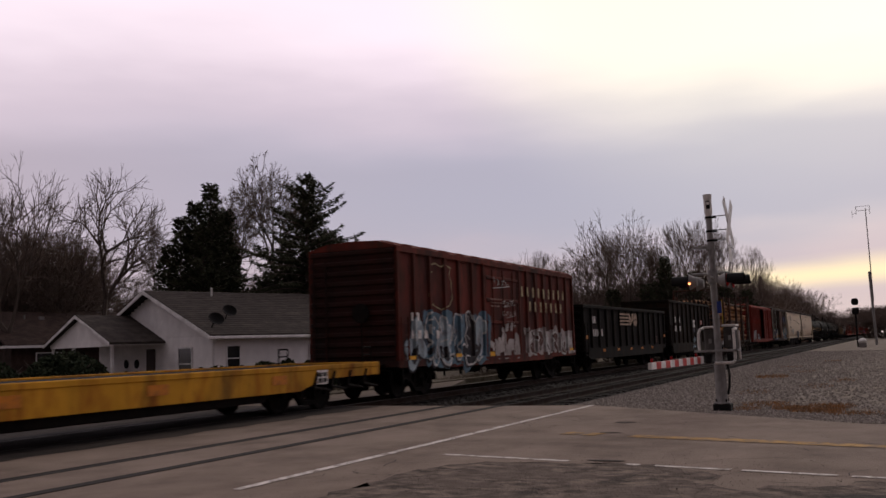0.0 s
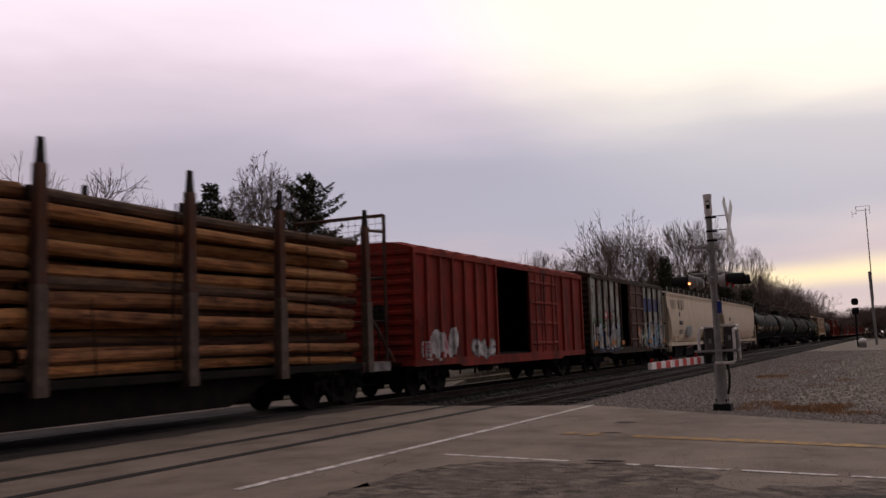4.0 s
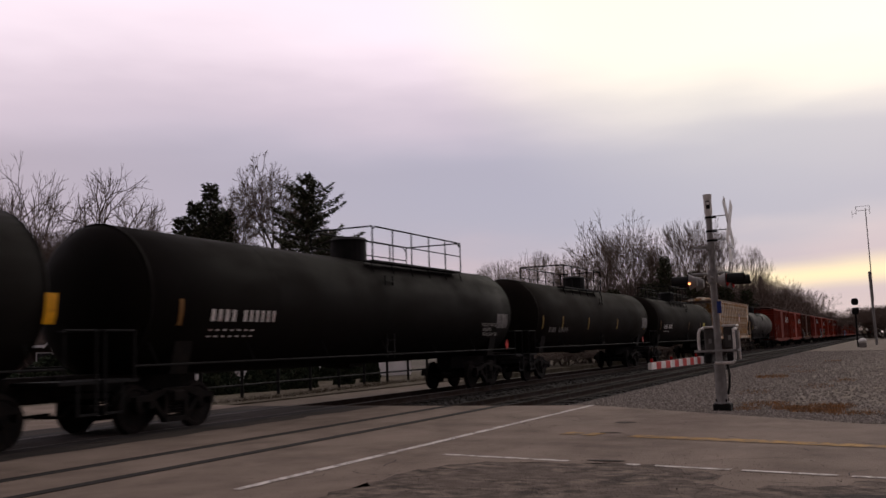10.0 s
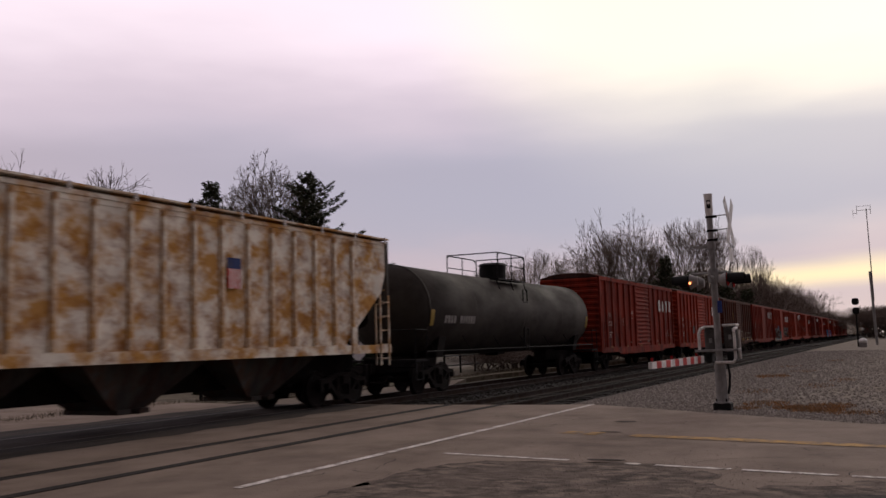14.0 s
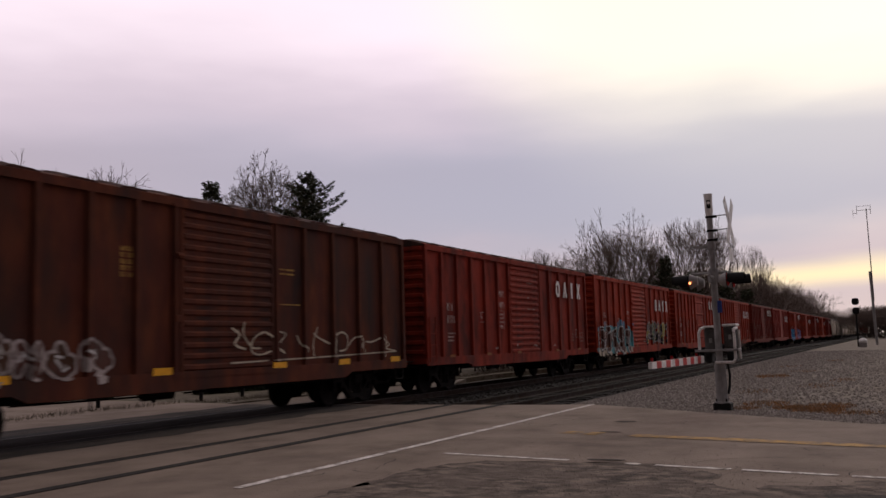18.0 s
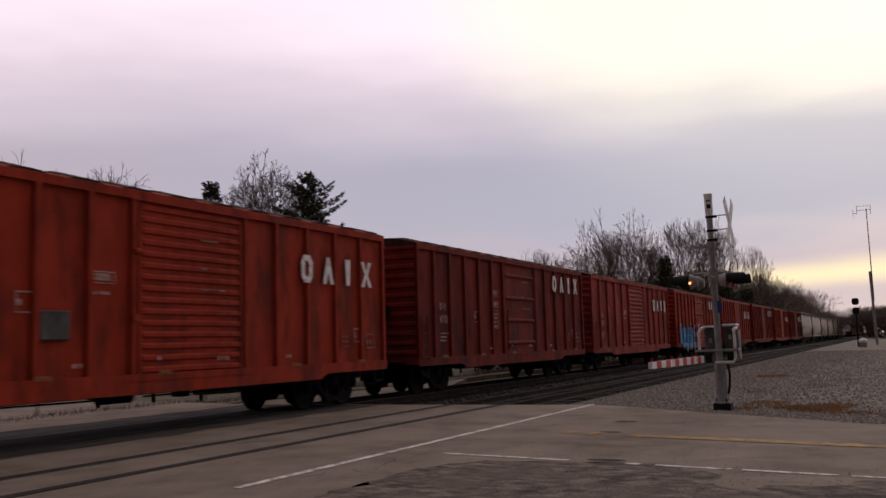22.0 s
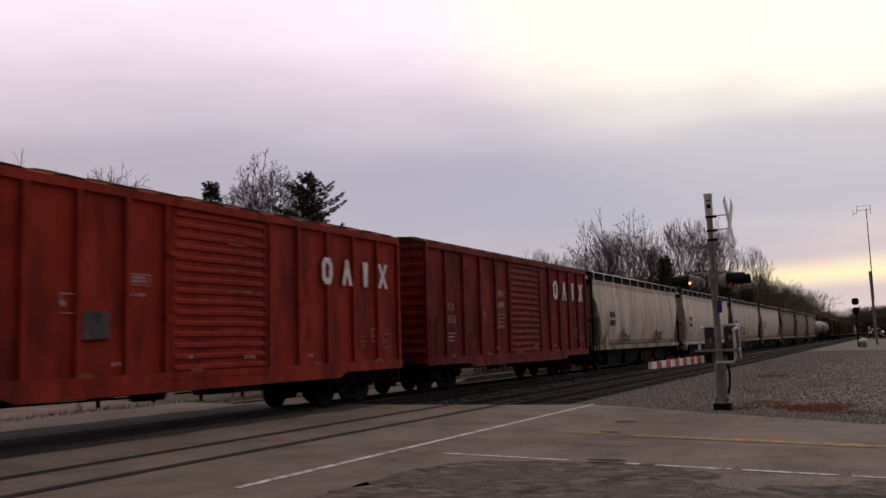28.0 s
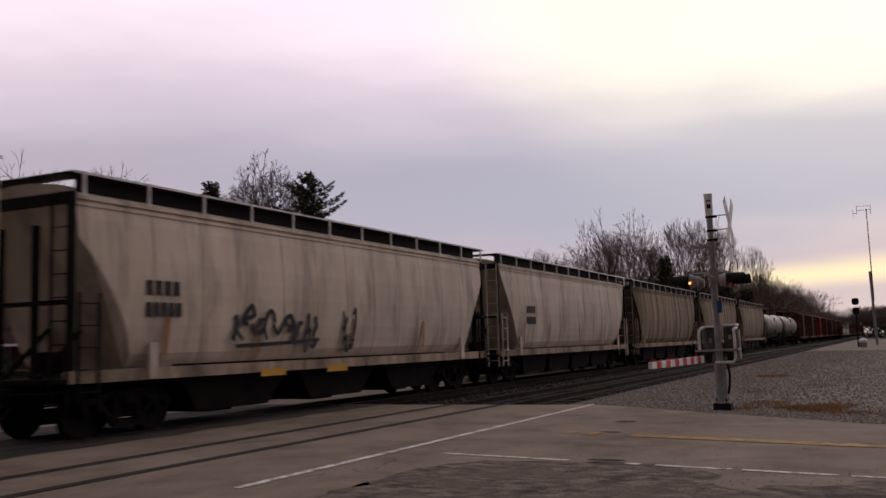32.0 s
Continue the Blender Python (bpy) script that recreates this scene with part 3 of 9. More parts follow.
def b_sideframe(bm):
    # cast side frame with two openings, drawn as bars between the bearings
    for y in (-0.06,):
        for s in (-1, 1):
            prism(bm, [(s * 1.08, 0.60), (s * 0.66, 0.60), (s * 0.40, 0.70), (s * 0.40, 0.82), (s * 0.80, 0.72), (s * 1.08, 0.70)], -0.07, 0.07)
            prism(bm, [(s * 0.98, 0.46), (s * 1.08, 0.46), (s * 1.10, 0.62), (s * 0.98, 0.62)], -0.09, 0.09)
            prism(bm, [(s * 0.66, 0.46), (s * 0.76, 0.46), (s * 0.74, 0.62), (s * 0.64, 0.62)], -0.09, 0.09)
            prism(bm, [(s * 0.70, 0.60), (s * 0.58, 0.62), (s * 0.24, 0.26), (s * 0.30, 0.20)], -0.07, 0.07)
            prism(bm, [(s * 0.32, 0.22), (s * 0.22, 0.22), (s * 0.22, 0.78), (s * 0.32, 0.78)], -0.07, 0.07)
        prism(bm, [(-0.42, 0.72), (0.42, 0.72), (0.42, 0.84), (-0.42, 0.84)], -0.07, 0.07)
        prism(bm, [(-0.30, 0.17), (0.30, 0.17), (0.34, 0.27), (-0.34, 0.27)], -0.08, 0.08)
    for x in (-0.13, 0.0, 0.13):   # springs
        for k in range(5):
            tube(bm, (x, 0, 0.28 + k * 0.055), (x, 0, 0.315 + k * 0.055), 0.058, n=8)
    box(bm, -0.20, 0.20, -0.09, 0.09, 0.55, 0.74)


def b_bolster(bm):
    box(bm, -0.17, 0.17, -1.15, 1.15, 0.56, 0.78, 0.03)
    tube(bm, (0, 0, 0.7), (0, 0, 0.92), 0.2, n=14)
    for s in (-1, 1):
        box(bm, s * 0.30 - 0.05, s * 0.30 + 0.05, -0.9, 0.9, 0.34, 0.46, 0.01)
        box(bm, s * 0.44 - 0.03, s * 0.44 + 0.03, -0.86, -0.68, 0.30, 0.56)
        box(bm, s * 0.44 - 0.03, s * 0.44 + 0.03, 0.68, 0.86, 0.30, 0.56)


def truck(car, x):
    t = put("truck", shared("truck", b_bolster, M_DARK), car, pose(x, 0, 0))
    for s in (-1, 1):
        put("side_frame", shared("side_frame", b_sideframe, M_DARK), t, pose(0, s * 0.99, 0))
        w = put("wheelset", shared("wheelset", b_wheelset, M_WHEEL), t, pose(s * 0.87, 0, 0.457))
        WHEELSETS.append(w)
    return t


def b_coupler(bm):
    box(bm, -0.75, 0.0, -0.13, 0.13, 0.72, 0.95, 0.02)
    prism(bm, [(-0.75, -0.12), (-0.95, -0.20), (-1.02, -0.08), (-0.90, 0.0), (-1.0, 0.14), (-0.82, 0.17), (-0.75, 0.12)], 0.68, 0.98, "z")
    tube(bm, (-0.2, -0.35, 0.62), (-0.5, -0.4, 0.42), 0.03, n=6)
    tube(bm, (-0.5, -0.4, 0.42), (-0.95, -0.2, 0.45), 0.03, n=6)
    tube(bm, (-0.15, -1.3, 0.85), (-0.2, 0.0, 0.85), 0.018, n=5)
    tube(bm, (-0.15, -1.3, 0.85), (-0.15, -1.3, 0.65), 0.018, n=5)


def couplers(car, L, reach=0.0):
    put("coupler", shared("coupler", b_coupler, M_DARK), car, pose(0, 0, 0))
    put("coupler", shared("coupler", b_coupler, M_DARK), car, pose(L, 0, 0, 0, 0, 180))


def b_ladder(h, n, w=0.42):
    def f(bm):
        for s in (-1, 1):
            box(bm, s * w / 2 - 0.02, s * w / 2 + 0.02, -0.02, 0.02, 0, h)
        for i in range(n):
            z = (i + 0.5) * h / n
            tube(bm, (-w / 2, -0.03, z), (w / 2, -0.03, z), 0.013, n=5)
    return f


def ladder(car, x, y, z, h, n, mat, turn=0, w=0.42):
    return put("ladder", shared(("ladder", h, n, w, mat.name), b_ladder(h, n, w), mat), car, pose(x, y, z, 0, 0, turn))


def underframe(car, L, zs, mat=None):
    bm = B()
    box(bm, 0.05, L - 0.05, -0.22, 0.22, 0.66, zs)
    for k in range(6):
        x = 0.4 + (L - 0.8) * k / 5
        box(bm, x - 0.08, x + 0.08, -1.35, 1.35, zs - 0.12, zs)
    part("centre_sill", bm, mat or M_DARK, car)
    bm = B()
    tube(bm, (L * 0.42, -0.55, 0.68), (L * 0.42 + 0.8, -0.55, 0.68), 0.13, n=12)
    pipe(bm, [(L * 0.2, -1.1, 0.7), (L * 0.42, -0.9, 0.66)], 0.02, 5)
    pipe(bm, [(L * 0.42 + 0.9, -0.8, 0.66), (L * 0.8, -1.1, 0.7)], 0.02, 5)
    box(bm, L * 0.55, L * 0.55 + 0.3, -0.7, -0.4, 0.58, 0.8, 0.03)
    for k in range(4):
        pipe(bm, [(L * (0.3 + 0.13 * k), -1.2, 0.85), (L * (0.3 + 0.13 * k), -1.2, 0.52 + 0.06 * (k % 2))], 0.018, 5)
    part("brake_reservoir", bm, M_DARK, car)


def reflectors(car, xs, z, w=0.34, h=0.14, y=-HW - 0.012, mat=None):
    me = shared(("reflector", w, h, (mat or M_YELLOW).name), lambda bm: box(bm, -w / 2, w / 2, -0.003, 0.003, -h / 2, h / 2), mat or M_YELLOW)
    for x in xs:
        put("reflector", me, car, pose(x, y, z))


def marks(car, x, z, rows, mat, y, name="lettering", label=""):
    """Rows of plain bars: (width, height, count, gap)."""
    bm = B()
    for i, (w, h, n, gap, zo) in enumerate(rows):
        for k in range(n):
            xx = x + k * (w + gap)
            box(bm, xx, xx + w, y - 0.002, y + 0.002, z + zo, z + zo + h)
    ob = part(name, bm, mat, car, label)
    return tagged(ob, kind="stuff") if sum(r[2] for r in rows) > 1 else ob


def words(car, text, x, y, z, size, mat, stretch=1.0, name="lettering", label=""):
    cu = bpy.data.curves.new("words", "FONT")
    cu.body, cu.size, cu.extrude = text, size, 0.001
    ob = bpy.data.objects.new("words", cu)
    scene.collection.objects.link(ob)
    dg = bpy.context.evaluated_depsgraph_get()
    me = bpy.data.meshes.new_from_object(ob.evaluated_get(dg))
    bpy.data.objects.remove(ob)
    me.materials.clear()
    me.transform(Matrix.Diagonal((stretch, 1, 1, 1)))
    me.materials.append(mat)
    o = new(name, me)
    o.parent = car
    o.matrix_basis = pose(x, y, z, 90, 0, 0)
    if label:
        tagged(o, label)
    return o


# --- spray paint: rounded letter-like shapes in flat colours, a few millimetres thick
SPRAY = {}


def spray(name, color):
    if name not in SPRAY:
        SPRAY[name] = material("spray_" + name, color, 0.6, 0, tuple(c * 0.6 for c in color), 0.35, 3.0, (1, 1, 0.5), third=(0.07, 0.05, 0.045), third_amount=0.12, third_scale=2.5)
    return SPRAY[name]


COL = dict(vivid=(0.10, 0.30, 0.50), slate=(0.10, 0.17, 0.225), paleslate=(0.36, 0.43, 0.47), blue=(0.12, 0.30, 0.46), pale=(0.38, 0.52, 0.60), white=(0.58, 0.56, 0.54), black=(0.02, 0.02, 0.025), purple=(0.24, 0.19, 0.38), orange=(0.62, 0.22, 0.04),
           green=(0.10, 0.27, 0.13), pink=(0.52, 0.20, 0.25), yellow=(0.55, 0.46, 0.10), red=(0.38, 0.03, 0.03), teal=(0.08, 0.27, 0.30), cream=(0.52, 0.44, 0.33), violet=(0.34, 0.28, 0.52),
           grey=(0.20, 0.19, 0.19), paint_white=(0.42, 0.36, 0.34), rose=(0.60, 0.22, 0.27), azure=(0.07, 0.29, 0.56), navy=(0.03, 0.05, 0.16), brown=(0.09, 0.035, 0.025), rust_spot=(0.075, 0.034, 0.018))


def blob(rng, w, h, n=16, rough=0.2):
    ph = rng.uniform(0, 6.28)
    k1, k2 = rng.choice((2, 3)), rng.choice((3, 4, 5))
    pts = []
    for i in range(n):
        a = 2 * math.pi * i / n
        r = 1 + rough * math.sin(k1 * a + ph) + 0.6 * rough * math.sin(k2 * a + 2 * ph)
        # squarish ellipse
        ca, sa = math.cos(a), math.sin(a)
        e = 0.55
        pts.append((w / 2 * r * math.copysign(abs(ca) ** e, ca), h / 2 * r * math.copysign(abs(sa) ** e, sa)))
    return pts


def flat_poly(bm, pts, y, cx, cz, lean=0.0):
    vs = [bm.verts.new((cx + p[0] + lean * p[1], y, cz + p[1])) for p in pts]
    f = bm.faces.new(vs)
    bmesh.ops.triangulate(bm, faces=[f])


def stroke(bm, pts, w, y, soft=False):
    """A brush line of width w through points (x, z); soft gives it rounded ends."""
    rows = [(Vector(p), 1.0) for p in pts]
    if soft and len(pts) > 1:
        a, b = (rows[0][0] - rows[1][0]).normalized() * w / 2, (rows[-1][0] - rows[-2][0]).normalized() * w / 2
        rows = [(rows[0][0] + a * k, v) for k, v in ((1.0, 0.15), (0.85, 0.55), (0.5, 0.87))] + rows + [(rows[-1][0] + b * k, v) for k, v in ((0.5, 0.87), (0.85, 0.55), (1.0, 0.15))]
    vs = []
    for i, (p, v) in enumerate(rows):
        a, b = rows[max(0, i - 1)][0], rows[min(len(rows) - 1, i + 1)][0]
        d = (b - a).normalized() if (b - a).length else Vector((1, 0))
        n = Vector((-d.y, d.x)) * w * v / 2
        yy = y - 0.00006 * i
        vs.append((bm.verts.new((p.x - n.x, yy, p.y - n.y)), bm.verts.new((p.x + n.x, yy, p.y + n.y))))
    for p, q in zip(vs, vs[1:]):
        bm.faces.new((p[0], q[0], q[1], p[1]))


def rounded(pts, n=4):
    """A smooth line through a few points."""
    P = [Vector(p) for p in pts]
    out = []
    for i in range(len(P) - 1):
        a, b, c, d = P[max(0, i - 1)], P[i], P[i + 1], P[min(len(P) - 1, i + 2)]
        for k in range(n):
            t = k / n
            out.append(0.5 * (2 * b + (c - a) * t + (2 * a - 5 * b + 4 * c - d) * t * t + (3 * b - a - 3 * c + d) * t ** 3))
    return [tuple(p) for p in out + [P[-1]]]


SIDES = {}              # posts and doorway of a boxcar's near side: (post places, door start, door end)


def fold(bm, car):
    """Lays flat paint over the sheets, ribs and door of a boxcar's side."""
    if car.name not in SIDES:
        return bm
    xs, d0, d1 = SIDES[car.name]
    lo, hi = min(v.co.x for v in bm.verts), max(v.co.x for v in bm.verts)
    for p in xs:
        for o in (-0.085, -0.058, 0.058, 0.085):
            if lo < p + o < hi:
                bmesh.ops.bisect_plane(bm, geom=bm.verts[:] + bm.edges[:] + bm.faces[:], plane_co=(p + o, 0, 0), plane_no=(1, 0, 0))
    for z in (1.118, 1.124):
        bmesh.ops.bisect_plane(bm, geom=bm.verts[:] + bm.edges[:] + bm.faces[:], plane_co=(0, 0, z), plane_no=(0, 0, 1))
    w = HW - 0.10
    for v in bm.verts:
        if v.co.z < 1.121:
            v.co.y += -HW + 0.004
            continue
        x, y = v.co.x, -w - 0.002
        for p in xs:
            y = min(y, -w - 0.002 - 0.084 * min(1.0, max(0.0, (0.0855 - abs(x - p)) / 0.0275)))
        if d0 + 0.05 < x < d1 - 0.05:
            y = -w - 0.092
        v.co.y += y
    return bm


GESTURES = ([(-0.42, 0.2), (-0.15, 0.46), (0.3, 0.38), (0.38, 0.0), (0.1, -0.2)], [(-0.3, 0.46), (-0.36, 0.0), (-0.26, -0.46)], [(0.3, 0.46), (0.2, 0.1), (0.36, -0.46)], [(-0.4, -0.3), (-0.1, -0.48), (0.3, -0.4), (0.42, -0.1)],
            [(-0.4, 0.3), (0.0, 0.1), (-0.15, -0.1), (0.4, -0.42)], [(-0.4, -0.1), (0.1, 0.02), (0.42, 0.2)], [(-0.1, 0.48), (0.1, 0.2), (-0.12, -0.15), (0.12, -0.48)])


def gesture(rng, count):
    """A few brush movements that make up one spray-painted shape."""
    out = []
    for q in rng.sample(GESTURES, count):
        a, fx = rng.uniform(-0.5, 0.5), rng.choice((-1, 1))
        out.append([(fx * (x * math.cos(a) - z * math.sin(a)) + rng.uniform(-0.07, 0.07), x * math.sin(a) + z * math.cos(a) + rng.uniform(-0.07, 0.07)) for x, z in q])
    return out


def graffiti(car, x0, x1, z0, z1, fills, line="black", seed=1, back=None, shine="white", y=None, n=None, name="graffiti", label="", lean=0.15, fat=0.36, drop=None):
    """A row of swollen brush shapes between x0 and x1: backing cloud, outline, fill, a second tone low down, highlights."""
    rng = random.Random(seed)
    lay = fold if y is None else lambda bm, car: bm
    y = 0.0 if y is None else y
    n = n or max(2, round((x1 - x0) / ((z1 - z0) * 0.75)))
    w, h = (x1 - x0) / n, z1 - z0
    g = None
    if back:
        bm = B()
        for i in range(max(3, n * 2)):
            c = x0 + (x1 - x0) * (i + 0.5) / (n * 2)
            flat_poly(bm, blob(rng, w * rng.uniform(0.8, 1.3), h * rng.uniform(0.8, 1.12), 20, 0.14), y - 0.0015 - 0.0004 * (i % 3), c, (z0 + z1) / 2 + rng.uniform(-0.08, 0.08))
        g = tagged(part(name, lay(bm, car), spray(back, COL[back]), car, label), kind="stuff")
    cells = []
    for i in range(n):
        tpl = gesture(rng, rng.choice((2, 3, 3)))
        ww, hh, ln = w * rng.uniform(0.80, 0.98), h * rng.uniform(0.80, 0.95), rng.uniform(-0.06, lean)
        cx, cz = x0 + w * (i + 0.5), (z0 + z1) / 2 + rng.uniform(-0.05, 0.05)
        flip = rng.choice((-1, 1))
        sw = min(ww, hh) * fat * rng.uniform(0.85, 1.1)
        m = 1.0 - sw / max(ww, hh) * 0.5
        cells.append((sw, [[(cx + m * ww * flip * a + ln * b * hh, cz + m * hh * b) for a, b in rounded(q)] for q in tpl]))
    if drop:
        bm = B()
        for k, (sw, lines) in enumerate(cells):
            for j, q in enumerate(lines):
                stroke(bm, [(a - 0.10, b - 0.08) for a, b in q], sw + 0.10, y - 0.003 - 0.0004 * (2 * k % 4 + j % 2), True)
        o = tagged(part(name, lay(bm, car), spray(drop, COL[drop]), car, "" if g else label), kind="stuff")
        g = g or o
    bm = B()
    for k, (sw, lines) in enumerate(cells):
        for j, q in enumerate(lines):
            stroke(bm, q, sw + 0.12, y - 0.006 - 0.0008 * (k % 2) - 0.0015 * (j % 2), True)
    o = tagged(part(name, lay(bm, car), spray(line, COL[line]), car, "" if g else label), kind="stuff")
    g = g or o
    for j, fcol in enumerate(fills):
        bm = B()
        for k, (sw, lines) in enumerate(cells):
            if k % len(fills) == j:
                for i, q in enumerate(lines):
                    stroke(bm, q, sw, y - 0.011 - 0.0008 * (k % 2) - 0.0015 * (i % 2), True)
        if bm.faces:
            tagged(part("spray_fill", lay(bm, car), spray(fcol, COL[fcol]), g), kind="stuff")
        else:
            bm.free()
    low, hi = B(), B()
    for k, (sw, lines) in enumerate(cells):
        for q in lines:
            lower = [p for p in q if p[1] < z0 + h * 0.42]
            if len(lower) > 2 and all((Vector(b) - Vector(a)).length < 0.5 for a, b in zip(lower, lower[1:])):
                stroke(low, lower, sw * 0.55, y - 0.0155)
            if len(q) > 5:
                k0 = rng.randrange(len(q) - 4)
                stroke(hi, [(a - sw * 0.2, b + sw * 0.2) for a, b in q[k0:k0 + 4]], 0.05, y - 0.0185)
    for bm, colr in ((low, fills[len(fills) // 2]), (hi, shine)):
        if bm.faces:
            tagged(part("spray_line", lay(bm, car), spray(colr, COL[colr]), g), kind="stuff")
        else:
            bm.free()
    return g


def speckle(car, x0, x1, z0, z1, colr, n, size, seed, label=""):
    """Loose round splashes of spray paint."""
    rng = random.Random(seed)
    bm = B()
    for i in range(n):
        r = size * rng.uniform(0.4, 1.2)
        flat_poly(bm, blob(rng, 2 * r, 2 * r, 12, 0.12), -0.0007 * (i % 6), rng.uniform(x0, x1), rng.uniform(z0, z1))
    return tagged(part("graffiti", fold(bm, car), spray(colr, COL[colr]), car, label), kind="stuff")


def scrawl(car, x0, x1, z0, z1, colr, seed=1, wd=0.035, y=None, loops=9, label=""):
    """A quick signature in lines of spray paint."""
    rng = random.Random(seed)
    lay = fold if y is None else lambda bm, car: bm
    y = -0.012 if y is None else y
    bm = B()
    w = (x1 - x0) / loops
    for i in range(loops):
        hh = (z1 - z0) * rng.uniform(0.6, 1.15)
        flip = rng.choice((-1, 1))
        lift_ = (z1 - z0) * rng.uniform(-0.2, 0.2)
        for q in gesture(rng, rng.choice((1, 2, 2))):
            pts = [(x0 + w * (i + 0.5) + 1.15 * w * flip * a * rng.uniform(0.8, 1.1) + 0.25 * b * hh, (z0 + z1) / 2 + hh * b * rng.uniform(0.85, 1.1) + lift_) for a, b in q]
            stroke(bm, rounded(pts), wd * rng.uniform(0.8, 1.1), y - 0.0012 * (i % 4), True)
    if loops > 3:
        stroke(bm, rounded([(x0 + 0.2 * w, z0 - 0.06), (x0 + (x1 - x0) * 0.5, z0 - 0.02), (x1, z0 + 0.05)]), wd * 0.8, y - 0.006)
    return tagged(part("graffiti", lay(bm, car), spray(colr, COL[colr]), car, label), kind="stuff")


# ---- boxcar
def boxcar(u, L, body, label, he=4.54, sill=0.98, door=(6.7, 9.75), style="slide", posts=(6, 5), door_mat=None, roof_mat=None, post_mat=None, sign=False,
           seed=0, peak=0.16, open_door=None, end_mat=None, cut=0.32, sill_mat=None):
    car = thing("boxcar", pose(u, YT, 0), label, "boxcar", "freight cars of the train")
    CARS.append((car, u))
    rng = random.Random(seed + 11)
    end_mat = end_mat or body
    post_mat = post_mat or body
    roof_mat = roof_mat or body
    w = HW - 0.10                      # plane of the side sheets
    d0, d1 = door
    zt = he - 0.10
    # side sheets, open at the doorway where the door stands open
    for s in (-1, 1):
        bm = B()
        y0, y1 = (-w, -w + 0.06) if s < 0 else (w - 0.06, w)
        o0, o1 = (d0, d1) if (open_door and s < 0) else (None, None)
        if o0 is None:
            box(bm, 0.0, L, y0, y1, sill + 0.12, zt)
        else:
            box(bm, 0.0, o0, y0, y1, sill + 0.12, zt)
            box(bm, o1, L, y0, y1, sill + 0.12, zt)
            box(bm, o0, o1, y0, y1, zt - 0.12, zt)
        part("side_wall", bm, body, car)
    if open_door:
        bm = B()
        box(bm, 0.05, L - 0.05, -w + 0.06, w - 0.06, sill + 0.12, sill + 0.2)
        part("floor", bm, M_DARK, car)
    # side sill with its deeper middle, top rail
    for s in (-1, 1):
        bm = B()
        prism(bm, [(0.0, sill + 0.14), (0.0, sill - cut * 0.22), (2.9, sill - cut * 0.22), (3.2, sill - cut * 0.5), (L - 3.2, sill - cut * 0.5), (L - 2.9, sill - cut * 0.22), (L, sill - cut * 0.22), (L, sill + 0.14)],
              s * (HW - 0.07), s * (HW - 0.012))
        part("side_sill", bm, sill_mat or body, car)
        bm = B()
        prism(bm, [(s * (w - 0.05), zt - 0.11), (s * (HW - 0.025), zt - 0.11), (s * (HW - 0.025), zt + 0.05), (s * (w - 0.05), zt + 0.10)], 0, L, "x")
        part("top_rail", bm, post_mat, car)
    # posts
    me = shared(("side_post", body.name, post_mat.name, round(zt - sill, 2)),
                lambda bm: prism(bm, [(-0.075, 0.0), (-0.055, -0.082), (0.055, -0.082), (0.075, 0.0)], sill + 0.13, zt - 0.10, "z"), post_mat)
    xs = [d0 * i / posts[0] for i in range(1, posts[0])] + [d0 - 0.10, d1 + 0.10] + [d1 + (L - d1) * i / posts[1] for i in range(1, posts[1])]
    SIDES[car.name] = (xs, d0, d1)
    for s in (-1, 1):
        for x in xs:
            put("side_post", me, car, pose(x, s * w, 0, 0, 0, 0 if s < 0 else 180))
        corner = shared(("corner_post", body.name, round(zt - sill, 2)), lambda bm: box(bm, 0, 0.13, -0.078, 0.02, sill + 0.13, zt - 0.10, 0.008), body)
        put("corner_post", corner, car, pose(0, s * w, 0) if s < 0 else pose(0.13, w, 0, 0, 0, 180))
        put("corner_post", corner, car, pose(L - 0.13, s * w, 0) if s < 0 else pose(L, w, 0, 0, 0, 180))
    # ends with pressed ribs
    def b_end(bm):
        n = max(8, round((zt - sill) / 0.30))
        prof = []
        for i in range(n):
            z = sill + 0.1 + (zt - sill - 0.1) * i / n
            dz = (zt - sill - 0.1) / n
            prof += [(0.0, z), (0.0, z + dz * 0.42), (-0.07, z + dz * 0.58), (-0.07, z + dz * 0.86)]
        prof += [(0.0, zt), (0.05, zt), (0.05, sill + 0.1)]
        prism(bm, [(p[0], p[1]) for p in prof], -w + 0.02, w - 0.02)
        prism(bm, [(-w, zt), (w, zt), (w * 0.6, zt + peak), (0, zt + peak + 0.06), (-w * 0.6, zt + peak)], -0.02, 0.04, "x")
        box(bm, -0.07, 0.06, -HW + 0.03, HW - 0.03, sill - 0.05, sill + 0.11)
    me = shared(("end_wall", end_mat.name, round(zt, 2), sill), b_end, end_mat)
    put("end_wall", me, car)
    put("end_wall", me, car, pose(L, 0, 0, 0, 0, 180))
    # roof: pitched sheets with raised seams
    bm = B()
    zr = zt + 0.10
    prof = [(-HW + 0.03, zr - 0.05), (-w * 0.6, zr + peak * 0.75), (0, zr + peak), (w * 0.6, zr + peak * 0.75), (HW - 0.03, zr - 0.05)]
    prism(bm, prof + [(HW - 0.06, zr - 0.09), (-HW + 0.06, zr - 0.09)], -0.03, L + 0.03, "x")
    roof = part("roof", bm, roof_mat, car)
    n = 13
